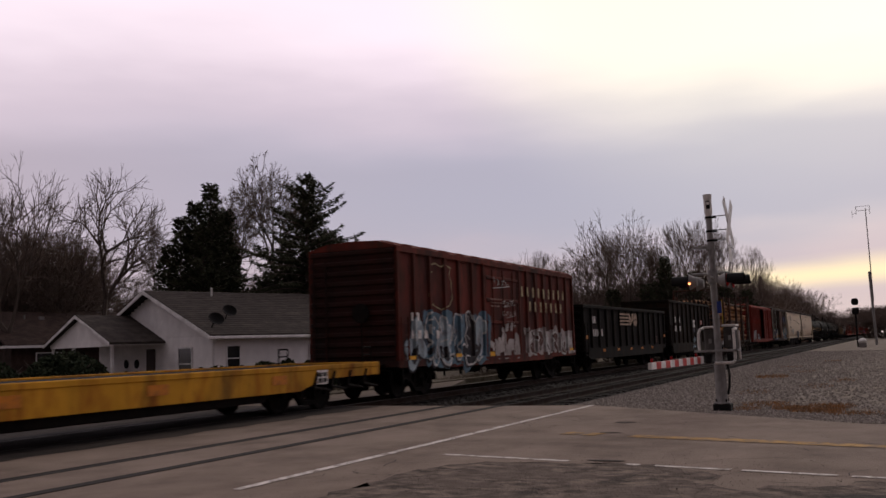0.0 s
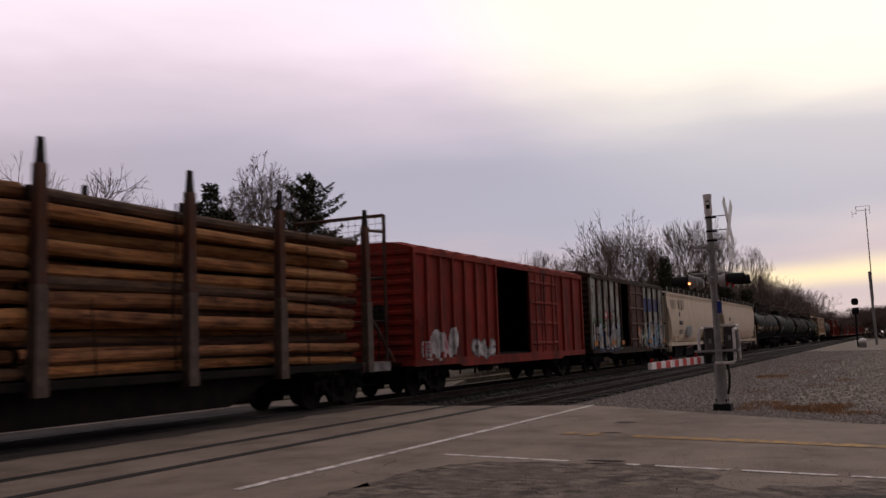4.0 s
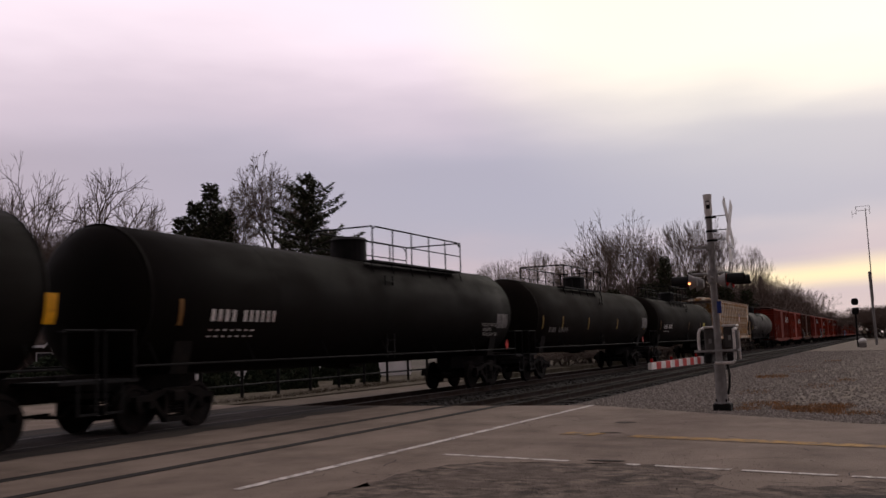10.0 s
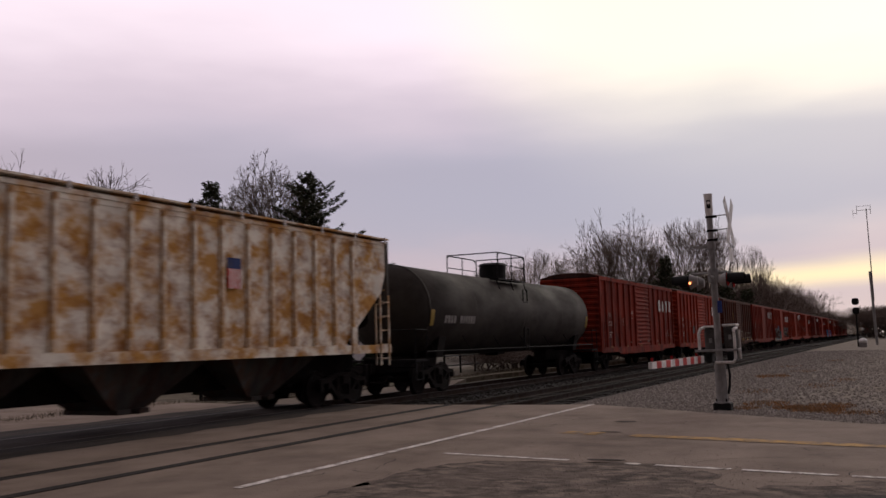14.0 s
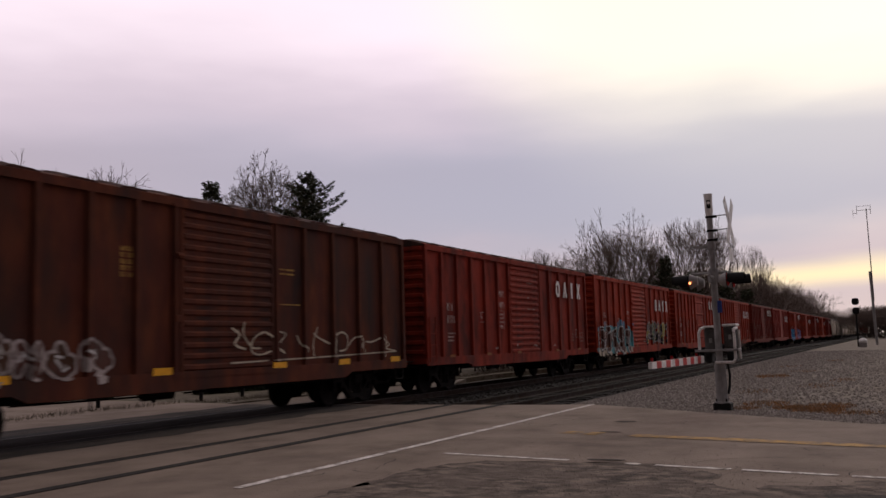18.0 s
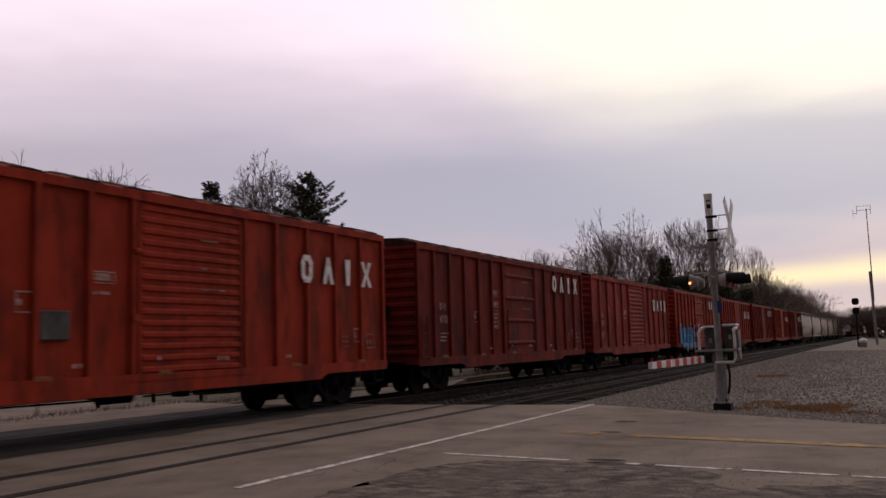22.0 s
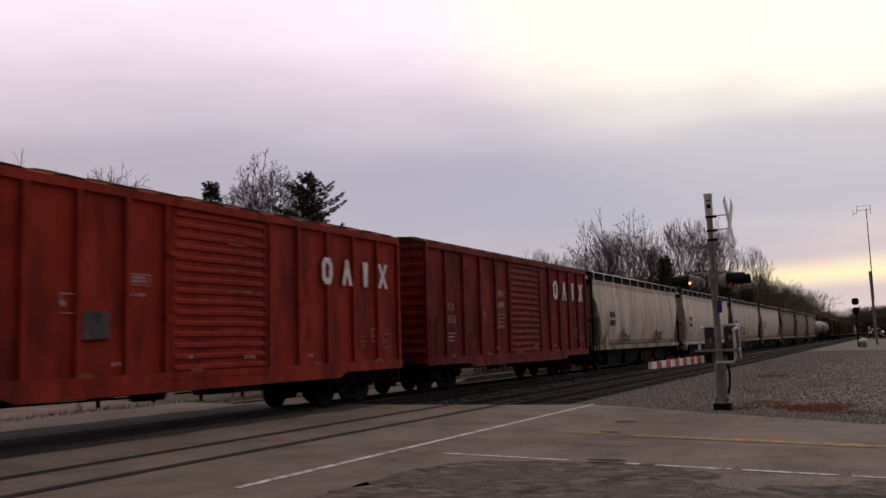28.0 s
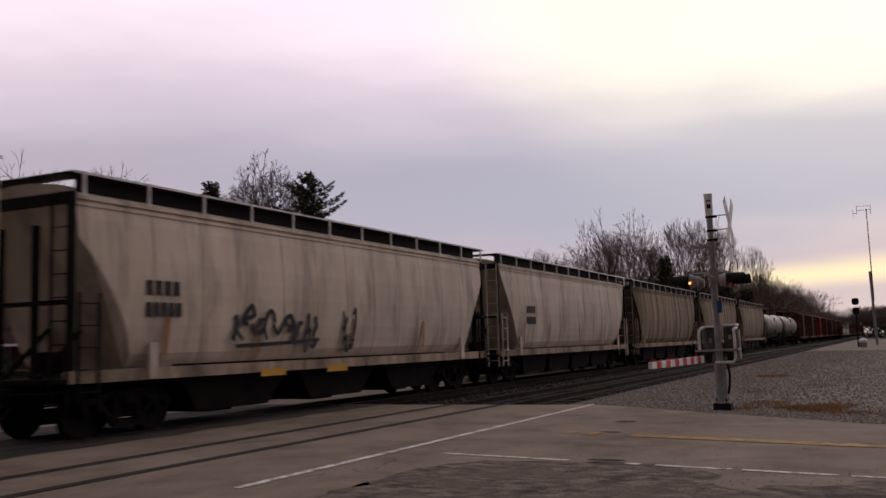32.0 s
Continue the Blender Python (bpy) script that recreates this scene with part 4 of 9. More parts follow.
    def b_seam(bm):
        low = [(p[0] * 0.99, p[1] + 0.0) for p in prof]
        top = [(p[0] * 0.99, p[1] + 0.06) for p in prof]
        rings = []
        for x, k in ((-0.40, 0.0), (-0.26, 0.8), (0.0, 1.0), (0.26, 0.8), (0.40, 0.0)):
            r = [(x, a[0], a[1] + (b[1] - a[1]) * k) for a, b in zip(low, top)]
            rings.append(r + [(x, HW - 0.06, zr - 0.085), (x, -HW + 0.06, zr - 0.085)])
        loft(bm, rings)
    me = shared(("roof_panel", roof_mat.name, round(zr, 2), peak), b_seam, roof_mat)
    for i in range(n):
        put("roof_panel", me, roof, pose(L * (i + 0.5) / n, 0, 0))
    # doors
    dm = door_mat or body
    for s in (-1, 1):
        if open_door and s < 0:
            a0, a1 = open_door
            yd = HW - 0.045
        else:
            a0, a1 = d0, d1
            yd = w + 0.035
        z0, z1 = sill + 0.10, zt - 0.14
        bm = B()
        box(bm, a0 + 0.02, a1 - 0.02, s * (yd - 0.03), s * yd, z0, z1)
        d = part("door", bm, dm, car, "corrugated sliding door" if style == "slide" else "plug door with locking bars")
        m = Matrix.Identity(4)
        nr = 15 if style == "slide" else 4
        def b_rib(bm, a0=a0, a1=a1, nr=nr):
            hgt = 0.035 if nr > 8 else 0.05
            lo = (z1 - z0) / nr * 0.3 if nr > 8 else 0.07
            prism(bm, [(0.0, -lo), (-hgt, -lo * 0.5), (-hgt, lo * 0.5), (0.0, lo)], a0 + 0.12, a1 - 0.12, "x")
        me = shared(("door_rib", dm.name, round(a0, 2), round(a1, 2), nr, round(z1 - z0, 1)), b_rib, dm)
        for i in range(nr):
            z = z0 + (z1 - z0) * (i + 0.5) / nr
            put("door_rib", me, d, pose(0, s * yd, z) if s < 0 else pose(a0 + a1, s * yd, z, 0, 0, 180))
        for x in (a0 + 0.02, a1 - 0.10):
            bm = B()
            box(bm, x, x + 0.08, s * yd, s * (yd + 0.03), z0, z1)
            part("door_stile", bm, dm, d)
        bm = B()
        if style == "slide":
            tube(bm, (a0 - 0.06, s * (yd + 0.03), z0 + 0.6), (a0 - 0.06, s * (yd + 0.03), z1 - 0.5), 0.028, n=6)
            box(bm, a0 - 0.16, a0 + 0.02, s * (yd + 0.0), s * (yd + 0.07), z0 + 1.0, z0 + 1.14, 0.01)
            tube(bm, (a0 - 0.12, s * (yd + 0.05), z0 + 2.3), (a0 + 0.05, s * (yd + 0.05), z0 + 2.3), 0.06, n=8)
        elif style == "panel":
            tube(bm, (a0 + 0.2, s * (yd + 0.045), z0 + 0.15), (a0 + 0.2, s * (yd + 0.045), z0 + 1.6), 0.025, n=6)
        else:
            for f in (0.2, 0.5, 0.8):
                b2 = B()
                tube(b2, (a0 + (a1 - a0) * f, s * (yd + 0.045), z0 + 0.1), (a0 + (a1 - a0) * f, s * (yd + 0.045), z1 - 0.1), 0.025, n=6)
                part("lock_rod", b2, dm, d)
            tube(bm, ((a0 + a1) / 2, s * (yd + 0.06), z0 + 1.25), ((a0 + a1) / 2, s * (yd + 0.09), z0 + 1.25), 0.16, n=12)
        part("lock_bar", bm, dm, d)
        for za, zb in ((sill + 0.01, sill + 0.1), (zt - 0.13, zt - 0.06)):
            bm = B()
            box(bm, min(a0, d0) - 0.2, max(a1, d1) + 0.3, s * (HW - 0.05), s * HW, za, zb)
            part("door_track", bm, post_mat, car)
    for x, y, t in ((0.36, -HW + 0.02, 0), (L - 0.36, HW - 0.02, 180)):
        ladder(car, x, y, sill + 0.0, 1.35 if s < 0 else 1.35, 4, post_mat, t)
    ladder(car, -0.09, w - 0.35, sill, zt - sill - 0.3, 9, end_mat, -90)
    ladder(car, L + 0.09, -w + 0.35, sill, zt - sill - 0.3, 9, end_mat, 90)
    def b_step(bm):
        for x in (-0.21, 0.21):
            box(bm, x - 0.02, x + 0.02, -0.015, 0.015, -0.38, 0.02)
        box(bm, -0.23, 0.23, -0.015, 0.015, -0.40, -0.37)
    for x in (0.41, L - 0.41):
        for s in (-1, 1):
            put("sill_step", shared("sill_step", b_step, M_DARK), car, pose(x, s * (HW - 0.035), sill))
    bm = B()
    tube(bm, (-0.14, -0.35, sill + 1.5), (-0.17, -0.35, sill + 1.5), 0.28, n=16)
    pipe(bm, [(-0.12, -0.35, sill + 1.5), (-0.12, -0.35, sill - 0.1)], 0.02, 5)
    part("hand_brake", bm, M_DARK, car)
    me = shared(("crossover_platform", sill), lambda bm: box(bm, -0.55, 0.0, -w * 0.75, w * 0.75, sill + 0.02, sill + 0.05), M_DARK)
    put("crossover_platform", me, car)
    put("crossover_platform", me, car, pose(L + 0.55, 0, 0))
    underframe(car, L, sill + 0.12)
    truck(car, 2.0)
    truck(car, L - 2.0)
    couplers(car, L)
    if sign:
        sign_blocks(car, L, d1, body, *sign)
    return car


def owner_block(bm, k, x, z, w, h, y):
    """A plain upright block: an open octagon ring, a wedge, a bar or an hourglass."""
    if k == 0:
        outer = [(0.50, 1), (0.28, 1), (0.06, 0.78), (0.06, 0.22), (0.28, 0), (0.50, 0)]
        inner = [(0.50, 0.22), (0.42, 0.22), (0.34, 0.32), (0.34, 0.68), (0.42, 0.78), (0.50, 0.78)]
        for o in (outer + inner, [(1 - a, b) for a, b in outer + inner]):
            prism(bm, [(x + a * w, z + b * h) for a, b in o], y - 0.003, y)
        return
    if k == 1:
        o = [(0.04, 0), (0.38, 1), (0.62, 1), (0.96, 0), (0.68, 0), (0.5, 0.45), (0.32, 0)]
    elif k == 2:
        o = [(0.34, 0), (0.66, 0), (0.74, 1), (0.26, 1)]
    else:
        o = [(0.0, 0), (0.34, 0.5), (0.0, 1), (0.30, 1), (0.5, 0.66), (0.70, 1), (1.0, 1), (0.66, 0.5), (1.0, 0), (0.70, 0), (0.5, 0.34), (0.30, 0)]
    prism(bm, [(x + a * w, z + b * h) for a, b in o], y - 0.003, y)


def sign_blocks(car, L, d1, body, dx=0.0, dz=0.0, step=0.91, size=1.0):
    """Four large white blocks, the owner's mark, between the posts behind the door, and the small data panels."""
    p = (L - d1) / 5.0
    y = -HW + 0.078
    yb = -HW + 0.016
    for k in range(4):
        bm = B()
        owner_block(bm, k, 11.72 + dx + k * step, 3.31 + dz, 0.52 * size, 0.66 * size, yb)
        part("owner_mark", bm, M_LETTER, car, "large white painted block")
    rng = random.Random(int(L * 100) + len(CARS))
    marks(car, 0.42 + 1.12, 2.15, [(0.055, 0.25, 3, 0.10, 0.40), (0.055, 0.25, 4, 0.09, 0.0), (0.10, 0.05, 4, 0.05, -0.34), (0.10, 0.05, 3, 0.05, -0.45), (0.10, 0.05, 3, 0.05, -0.56)], M_DULLWHITE, y, "number_stencil")
    for z0, z1, rows in ((2.0, 2.62, 4), (2.72, 2.92, 2), (3.12, 3.32, 2)) if len(CARS) % 2 else ((2.75, 2.95, 2), (2.5, 2.68, 1)):
        if z1 - z0 > 0.19:
            marks(car, 5.56, z0, [(0.62, 0.018, 1, 0, 0.0), (0.62, 0.018, 1, 0, z1 - z0), (0.018, z1 - z0, 2, 0.584, 0.0)], M_DULLWHITE, y, "data_panel")
        marks(car, 5.66, z0 + 0.05, [(0.075, 0.06, 4, 0.03, (z1 - z0 - 0.06) * q / rows) for q in range(rows)], M_DULLWHITE, y, "data_panel")
    marks(car, L - 0.95, 1.45, [(0.42, 0.03, 1, 0, 0.0), (0.42, 0.03, 1, 0, 0.36), (0.03, 0.36, 2, 0.36, 0.0), (0.10, 0.10, 2, 0.06, 0.12)], M_DULL, y, "data_panel")
    marks(car, L - 2.1, 1.5, [(0.10, 0.05, 2, 0.05, z) for z in (0.0, 0.12, 0.24)], M_DULL, y, "data_panel")
    marks(car, (6.7 + d1) / 2 + 0.15, 2.72, [(0.75, 0.035, 1, 0, 0), (0.18, 0.05, 1, 0, 0.42), (0.55, 0.03, 1, 0, 1.0)], M_DULL, -HW + 0.018, "data_panel")
    for px, pz in ((4.1, 2.2), (L - 1.55, 1.62)):
        marks(car, px, pz, [(0.34, 0.025, 1, 0, 0.0), (0.34, 0.025, 1, 0, 0.33), (0.025, 0.355, 2, 0.29, 0.0), (0.10, 0.10, 1, 0, 0.12)], M_DULLWHITE, y, "data_panel")
    for px, pz, cnt in ((5.2, 1.28, 2), (8.9, 1.32, 3), (7.2, 1.36, 1), (L - 4.6, 1.3, 2)):
        marks(car, px, pz, [(0.07, 0.07, cnt, 0.06, 0.0)], M_DULLWHITE, -HW + 0.012, "data_panel")
    reflectors(car, (1.7, 4.6, 7.4, L - 4.2, L - 1.3), 1.13, 0.36, 0.085, -HW + 0.007, M_AMBER)


# ---- covered hopper with curved sides
def hopper(u, L, body, label, dark=None, he=4.30, ladder_mat=None, seed=0, bays=4, curved=True, posts=0, belly=False, deep=False, walk_h=0.36, sill=1.05, sill_mat=None):
    car = thing("covered_hopper", pose(u, YT, 0), label, "hopper car", "freight cars of the train")
    CARS.append((car, u))
    dark = dark or M_DARK
    lm = ladder_mat or body
    w = HW
    e = 1.75                             # length of the open end platforms
    zs, zt = sill + 0.22, he             # bottom and top of the side sheet
    # side profile, half, from bottom to roof centre
    if curved:
        half = [(w - 0.30, zs - 0.04), (w - 0.20, zs + 0.10), (w - 0.13, zs + 0.22), (w - 0.075, zs + 0.48), (w - 0.035, zs + 0.75), (w - 0.012, zs + 1.05), (w, zs + 1.35), (w - 0.006, zs + 1.65), (w - 0.02, zs + 1.95), (w - 0.05, zs + 2.25), (w - 0.08, zt - 0.42), (w - 0.13, zt - 0.10), (w - 0.13, zt), (w * 0.62, zt + 0.20), (0.25, zt + 0.28)]
    else:
        half = [(w - 0.12, zs - 0.04), (w - 0.10, zs + 0.22), (w - 0.10, zs + 0.75), (w - 0.10, zs + 1.35), (w - 0.10, zs + 1.95), (w - 0.10, zt - 0.42), (w - 0.10, zt - 0.10), (w - 0.10, zt), (w * 0.62, zt + 0.16), (0.25, zt + 0.24)]
    ring = [(-y, z) for y, z in half] + [(y, z) for y, z in reversed(half)]
    nz = [z for _, z in ring]
    # the ends of the shell lean: the slope sheet runs from the top outwards to the bottom inwards
    def endx(z, front):
        f = min(1.0, max(0.0, (z - zs) / (zt - zs - 0.25)))
        if curved:
            k = 0.28 + 1.72 * (1 - f) ** 1.15 if f < 1 else 0.28
            if belly:
                k = 0.16 + 1.3 * (1 - min(1.0, f / 0.82) ** 1.6)
        else:
            k = 0.10 + (2.1 * max(0.0, 0.62 - f) / 0.62)
        return k if front else L - k
    cuts = [0.0] + [i / 12 for i in range(1, 12)] + [1.0]
    bm = B()
    rings = []
    for f in cuts:
        r = []
        for y, z in ring:
            a, b = endx(z, True), endx(z, False)
            r.append((a + (b - a) * f, y, z))
        rings.append(r)
    loft(bm, rings, True, True)
    shell = part("hopper_shell", bm, body, car, "", smooth=False)
    # roof edge band and shadow line below the roof
    for s in (-1, 1):
        bm = B()
        for zz, dy in ((zt - 0.06, 0.02), (zt - 0.17, 0.01)):
            box(bm, 0.15, L - 0.15, s * (w - 0.14), s * (w - 0.10 + dy), zz - 0.03, zz + 0.03)
        part("roof_angle", bm, body, car)
        bm = B()
        prism(bm, [(0.0, zs - 0.04), (0.0, zs - 0.26), (L, zs - 0.26), (L, zs - 0.04)], s * (w - 0.20), s * (w - 0.015))
        part("side_sill", bm, sill_mat or body, car)
    # weld seams or ribs on the sides
    if posts:
        me = shared(("side_stake", body.name, round(zt - zs, 2)), lambda bm: prism(bm, [(-0.06, 0), (-0.04, -0.085), (0.04, -0.085), (0.06, 0)], zs - 0.02, zt - 0.12, "z"), body)
        for s in (-1, 1):
            for i in range(posts):
                x = 1.9 + (L - 3.8) * i / (posts - 1)
                put("side_stake", me, car, pose(x, s * (w - 0.10), 0, 0, 0, 0 if s < 0 else 180))
    else:
        for k in range(1, 12):
            bm = B()
            x = 0.6 + (L - 1.2) * k / 12
            r = [(x - 0.02, y * 1.003, z) for y, z in ring[:13]]
            r2 = [(x + 0.02, y * 1.003, z) for y, z in ring[:13]]
            vs, ws = [bm.verts.new(p) for p in r], [bm.verts.new(p) for p in r2]
            for i in range(len(r) - 1):
                bm.faces.new((vs[i], vs[i + 1], ws[i + 1], ws[i]))
            part("weld_seam", bm, material("dirty_seam", (0.33, 0.265, 0.19), 0.85, 0, (0.50, 0.41, 0.305), 0.45, 2.0), shell)
    # bottom hoppers
    def b_bay(bm):
        hl = (L - 5.4) / bays / 2
        top = [(-hl, -w + 0.25, zs), (hl, -w + 0.25, zs), (hl, w - 0.25, zs), (-hl, w - 0.25, zs)]
        k = 1.15 if deep else 0.42
        v = w - 0.38 if deep else 0.6
        zl = 0.30 if deep else 0.42
        low = [(-k, -v, zl), (k, -v, zl), (k, v, zl), (-k, v, zl)]
        loft(bm, [top, low])
        box(bm, -0.42, 0.42, -0.72, 0.72, zl - 0.08, zl + 0.02)
        tube(bm, (0.0, -0.9, 0.39), (0.0, -0.7, 0.39), 0.05, n=8)
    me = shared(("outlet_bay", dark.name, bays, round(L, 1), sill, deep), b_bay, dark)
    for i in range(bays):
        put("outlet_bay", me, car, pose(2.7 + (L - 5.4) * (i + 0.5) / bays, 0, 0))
    # end platforms, posts, braces, ladders
    for fr in (True, False):
        m = Matrix.Identity(4) if fr else pose(L, 0, 0, 0, 0, 180)
        bm = B()
        box(bm, -0.05, e, -w + 0.06, w - 0.06, zs - 0.26, zs - 0.18)
        for y in (-w + 0.10, w - 0.10):
            box(bm, 0.02, 0.12, y - 0.045, y + 0.045, zs - 0.2, zt + 0.02)
        for y in (-0.45, 0.45):
            box(bm, 0.10, 0.20, y - 0.05, y + 0.05, zs - 0.2, zt - 0.5)
            tube(bm, (0.25, y, zs - 0.2), (1.4, y, zs + 0.9), 0.05, n=6)
        box(bm, 0.02, 0.12, -w + 0.1, w - 0.1, zt - 0.18, zt + 0.02)
        box(bm, 0.02, 0.12, -w + 0.1, w - 0.1, zs + 1.1, zs + 1.18)
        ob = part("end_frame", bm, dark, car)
        ob.matrix_basis = m
        for y in (-w + 0.30, w - 0.30):
            lad = ladder(car, 0, y, zs - 0.6, round(zt - zs + 0.6, 2), 9, lm, -90, 0.4)
            lad.matrix_basis = m @ pose(0.0, y, zs - 0.6, 0, 0, -90)
        for s in (-1, 1):
            lad = ladder(car, 0, 0, 0, 1.9, 5, lm, 0, 0.45)
            lad.matrix_basis = m @ pose(0.38, s * w, zs - 0.6, 0, 0, 0 if s < 0 else 180)
        ob = put("brake_reservoir", shared("end_reservoir", lambda bm: tube(bm, (0.5, -0.2, 0), (1.1, -0.2, 0), 0.2, n=12), M_DARK), car, m @ pose(0, 0, zs + 0.1))
        ob = put("brake_wheel", shared("brake_wheel", lambda bm: tube(bm, (-0.02, 0.5, 0), (-0.05, 0.5, 0), 0.26, n=14), M_DARK), car, m @ pose(0, 0, zs + 0.7))
        for s in (-1, 1):
            bm = B()
            box(bm, e + 0.05, e + 0.30, s * (w - 0.03), s * (w + 0.012), zs - 0.25, zs + 0.42, 0.01)
            ob = part("jacking_pad", bm, body, car)
            ob.matrix_basis = m
    # running boards on brackets, hatches
    zb = zt + walk_h
    bm = B()
    for s in (-1, 1):
        box(bm, 0.0, L, s * (w - 0.52), s * (w - 0.03), zb - 0.04, zb)
    for x in (0.0, L - 0.5):
        box(bm, x, x + 0.5, -w + 0.1, w - 0.1, zb - 0.03, zb)
    walk_ = part("running_board", bm, M_BLACKMETAL if curved else body, car, "steel grating walkway along the roof edge")
    me = shared(("bracket", body.name, round(zt, 2), walk_h), lambda bm: box(bm, -0.03, 0.03, -0.014, 0.014, zt - 0.05, zb + 0.014), M_PALEGALV)
    if curved and walk_h > 0.34 and body in (P_GREYHOP, P_GREYHOP2, P_STREAKHOP):
        # added black plates give the dark, shaded look of the roof under the walkway
        bm = B()
        for sgn in (-1, 1):
            box(bm, 0.3, L - 0.3, sgn * (w - 0.30), sgn * (w - 0.26), zt - 0.06, zb - 0.042)
        part("roof_coaming", bm, M_BLACKMETAL, car, "added black plate for the shaded roof slope under the walkway")
        for sgn in (-1, 1):
            bm = B()
            box(bm, 0.0, L, sgn * (w - 0.03), sgn * (w - 0.018), zb - 0.03, zb + 0.012)
            part("walkway_edge", bm, M_PALEGALV, car, "thin galvanized edge of the walkway")
    nb = 12
    for i in range(nb):
        x = 0.25 + (L - 0.5) * i / (nb - 1)
        put("bracket", me, car, pose(x, -w + 0.01, 0))
        put("bracket", me, car, pose(x, w - 0.01, 0))
    me = shared(("roof_hatch", body.name, round(zt, 2), round(L, 1)), lambda bm: box(bm, 1.0, L - 1.0, -0.3, 0.3, zt + 0.2, zt + 0.36, 0.03), body)
    put("roof_hatch", me, car)
    bm = B()
    box(bm, 0.0, L, -0.25, 0.25, 0.62, zs - 0.26)
    part("centre_sill", bm, M_DARK, car)
    truck(car, 1.75)
    truck(car, L - 1.75)
    couplers(car, L)
    return car


# ---- tank car
def tankcar(u, L, body, label, r=1.46, zc=2.62, seed=0, platform=(0.5,), long_rail=False, stripes=(), stripe_mat=None, band=None, dome=0.52, deck=None):
    car = thing("tank_car", pose(u, YT, 0), label, "tank car", "freight cars of the train")
    CARS.append((car, u))
    n = 36
    rings = []
    hd = 0.62
    xs = [(0.0, 0.02), (0.03, 0.30), (0.12, 0.56), (0.27, 0.78), (0.44, 0.92), (hd, 1.0)]
    prof = [(x, k) for x, k in xs] + [(hd + (L - 2 * hd) * i / 8, 1.0) for i in range(1, 8)] + [(L - x, k) for x, k in reversed(xs)]
    for x, k in prof:
        sag = -0.06 * math.sin(math.pi * min(1, max(0, x / L)))
        rings.append([(x, r * k * math.cos(2 * math.pi * i / n), zc + sag + r * k * math.sin(2 * math.pi * i / n)) for i in range(n)])
    bm = B()
    loft(bm, rings, True, True)
    tank = part("tank", bm, body, car, "", smooth=True)
    def b_ring(bm, rr=r):
        m = 36
        a = [(-0.035, (rr + 0.006) * math.cos(2 * math.pi * i / m), (rr + 0.006) * math.sin(2 * math.pi * i / m)) for i in range(m)]
        b = [(0.035, (rr + 0.006) * math.cos(2 * math.pi * i / m), (rr + 0.006) * math.sin(2 * math.pi * i / m)) for i in range(m)]
        loft(bm, [a, b], True, False)
    me = shared(("weld_seam", body.name, r), b_ring, body, True)
    for f in (hd / L, 0.24, 0.5, 0.76, 1 - hd / L):
        put("weld_seam", me, tank, pose(L * f, 0, zc - 0.06 * math.sin(math.pi * f)))
    # draft sills and saddles at both ends
    for fr in (True, False):
        m = Matrix.Identity(4) if fr else pose(L, 0, 0, 0, 0, 180)
        bm = B()
        box(bm, -0.55, 3.2, -0.28, 0.28, 0.70, 1.16, 0.02)
        prism(bm, [(-1.1, 1.1), (1.1, 1.1), (1.25, 1.75), (0.7, 1.4), (-0.7, 1.4), (-1.25, 1.75)], 1.5, 2.0, "x")
        ob = part("draft_sill", bm, M_DARK, car)
        ob.matrix_basis = m
        bm = B()
        box(bm, -0.55, 0.30, -HW + 0.05, HW - 0.05, 1.02, 1.08)
        ob = part("end_platform", bm, M_BLACKMETAL, car, "steel step platform")
        ob.matrix_basis = m
        for s in (-1, 1):
            bm = B()
            pipe(bm, [(-0.52, s * 0.5, 1.95), (-0.5, s * (HW - 0.06), 1.95), (-0.5, s * (HW - 0.06), 1.05)], 0.02, 6)
            pipe(bm, [(-0.5, s * (HW - 0.06), 1.95), (0.2, s * (HW - 0.06), 1.95), (0.2, s * (HW - 0.06), 1.05)], 0.02, 6)
            ob = part("handrail", bm, M_BLACKMETAL, car)
            ob.matrix_basis = m
            bm = B()
            for xx in (-0.5, -0.1):
                box(bm, xx - 0.02, xx + 0.02, s * (HW - 0.08), s * (HW - 0.04), 0.5, 1.05)
            box(bm, -0.52, -0.08, s * (HW - 0.09), s * (HW - 0.03), 0.48, 0.52)
            ob = part("step", bm, M_BLACKMETAL, car)
            ob.matrix_basis = m
    bm = B()
    for s in (-1, 1):
        pipe(bm, [(0.2, s * (HW - 0.06), 1.30), (L - 0.2, s * (HW - 0.06), 1.30)], 0.022, 6)
        for k in range(7):
            x = 0.8 + (L - 1.6) * k / 6
            pipe(bm, [(x, s * (HW - 0.06), 1.30), (x, s * (r * 0.82), zc - r * 0.58)], 0.016, 5)
    part("side_handrail", bm, M_BLACKMETAL, car)
    # dome platform with railing
    px = L * dome
    top = zc + r
    bm = B()
    tube(bm, (px, 0, top - 0.12), (px, 0, top + 0.48), 0.52, n=22)
    tube(bm, (px, 0, top + 0.48), (px, 0, top + 0.56), 0.58, 0.46, n=22)
    part("valve_dome", bm, M_BLACKMETAL, car)
    bm = B()
    k0, k1 = deck or (px - 1.35, px + 1.35)
    npost = max(3, round((k1 - k0) / 1.1) + 1)
    for s in (-1, 1):
        box(bm, k0, k1, s * 0.7, s * 1.05, top - 0.20, top - 0.15)
        for i in range(npost):
            x = k0 + (k1 - k0) * i / (npost - 1)
            tube(bm, (x, s * 0.95, top - 0.15), (x, s * 1.1, top - 0.62), 0.02, n=5)
    part("dome_platform", bm, M_BLACKMETAL, car, "steel grating platform round the dome")
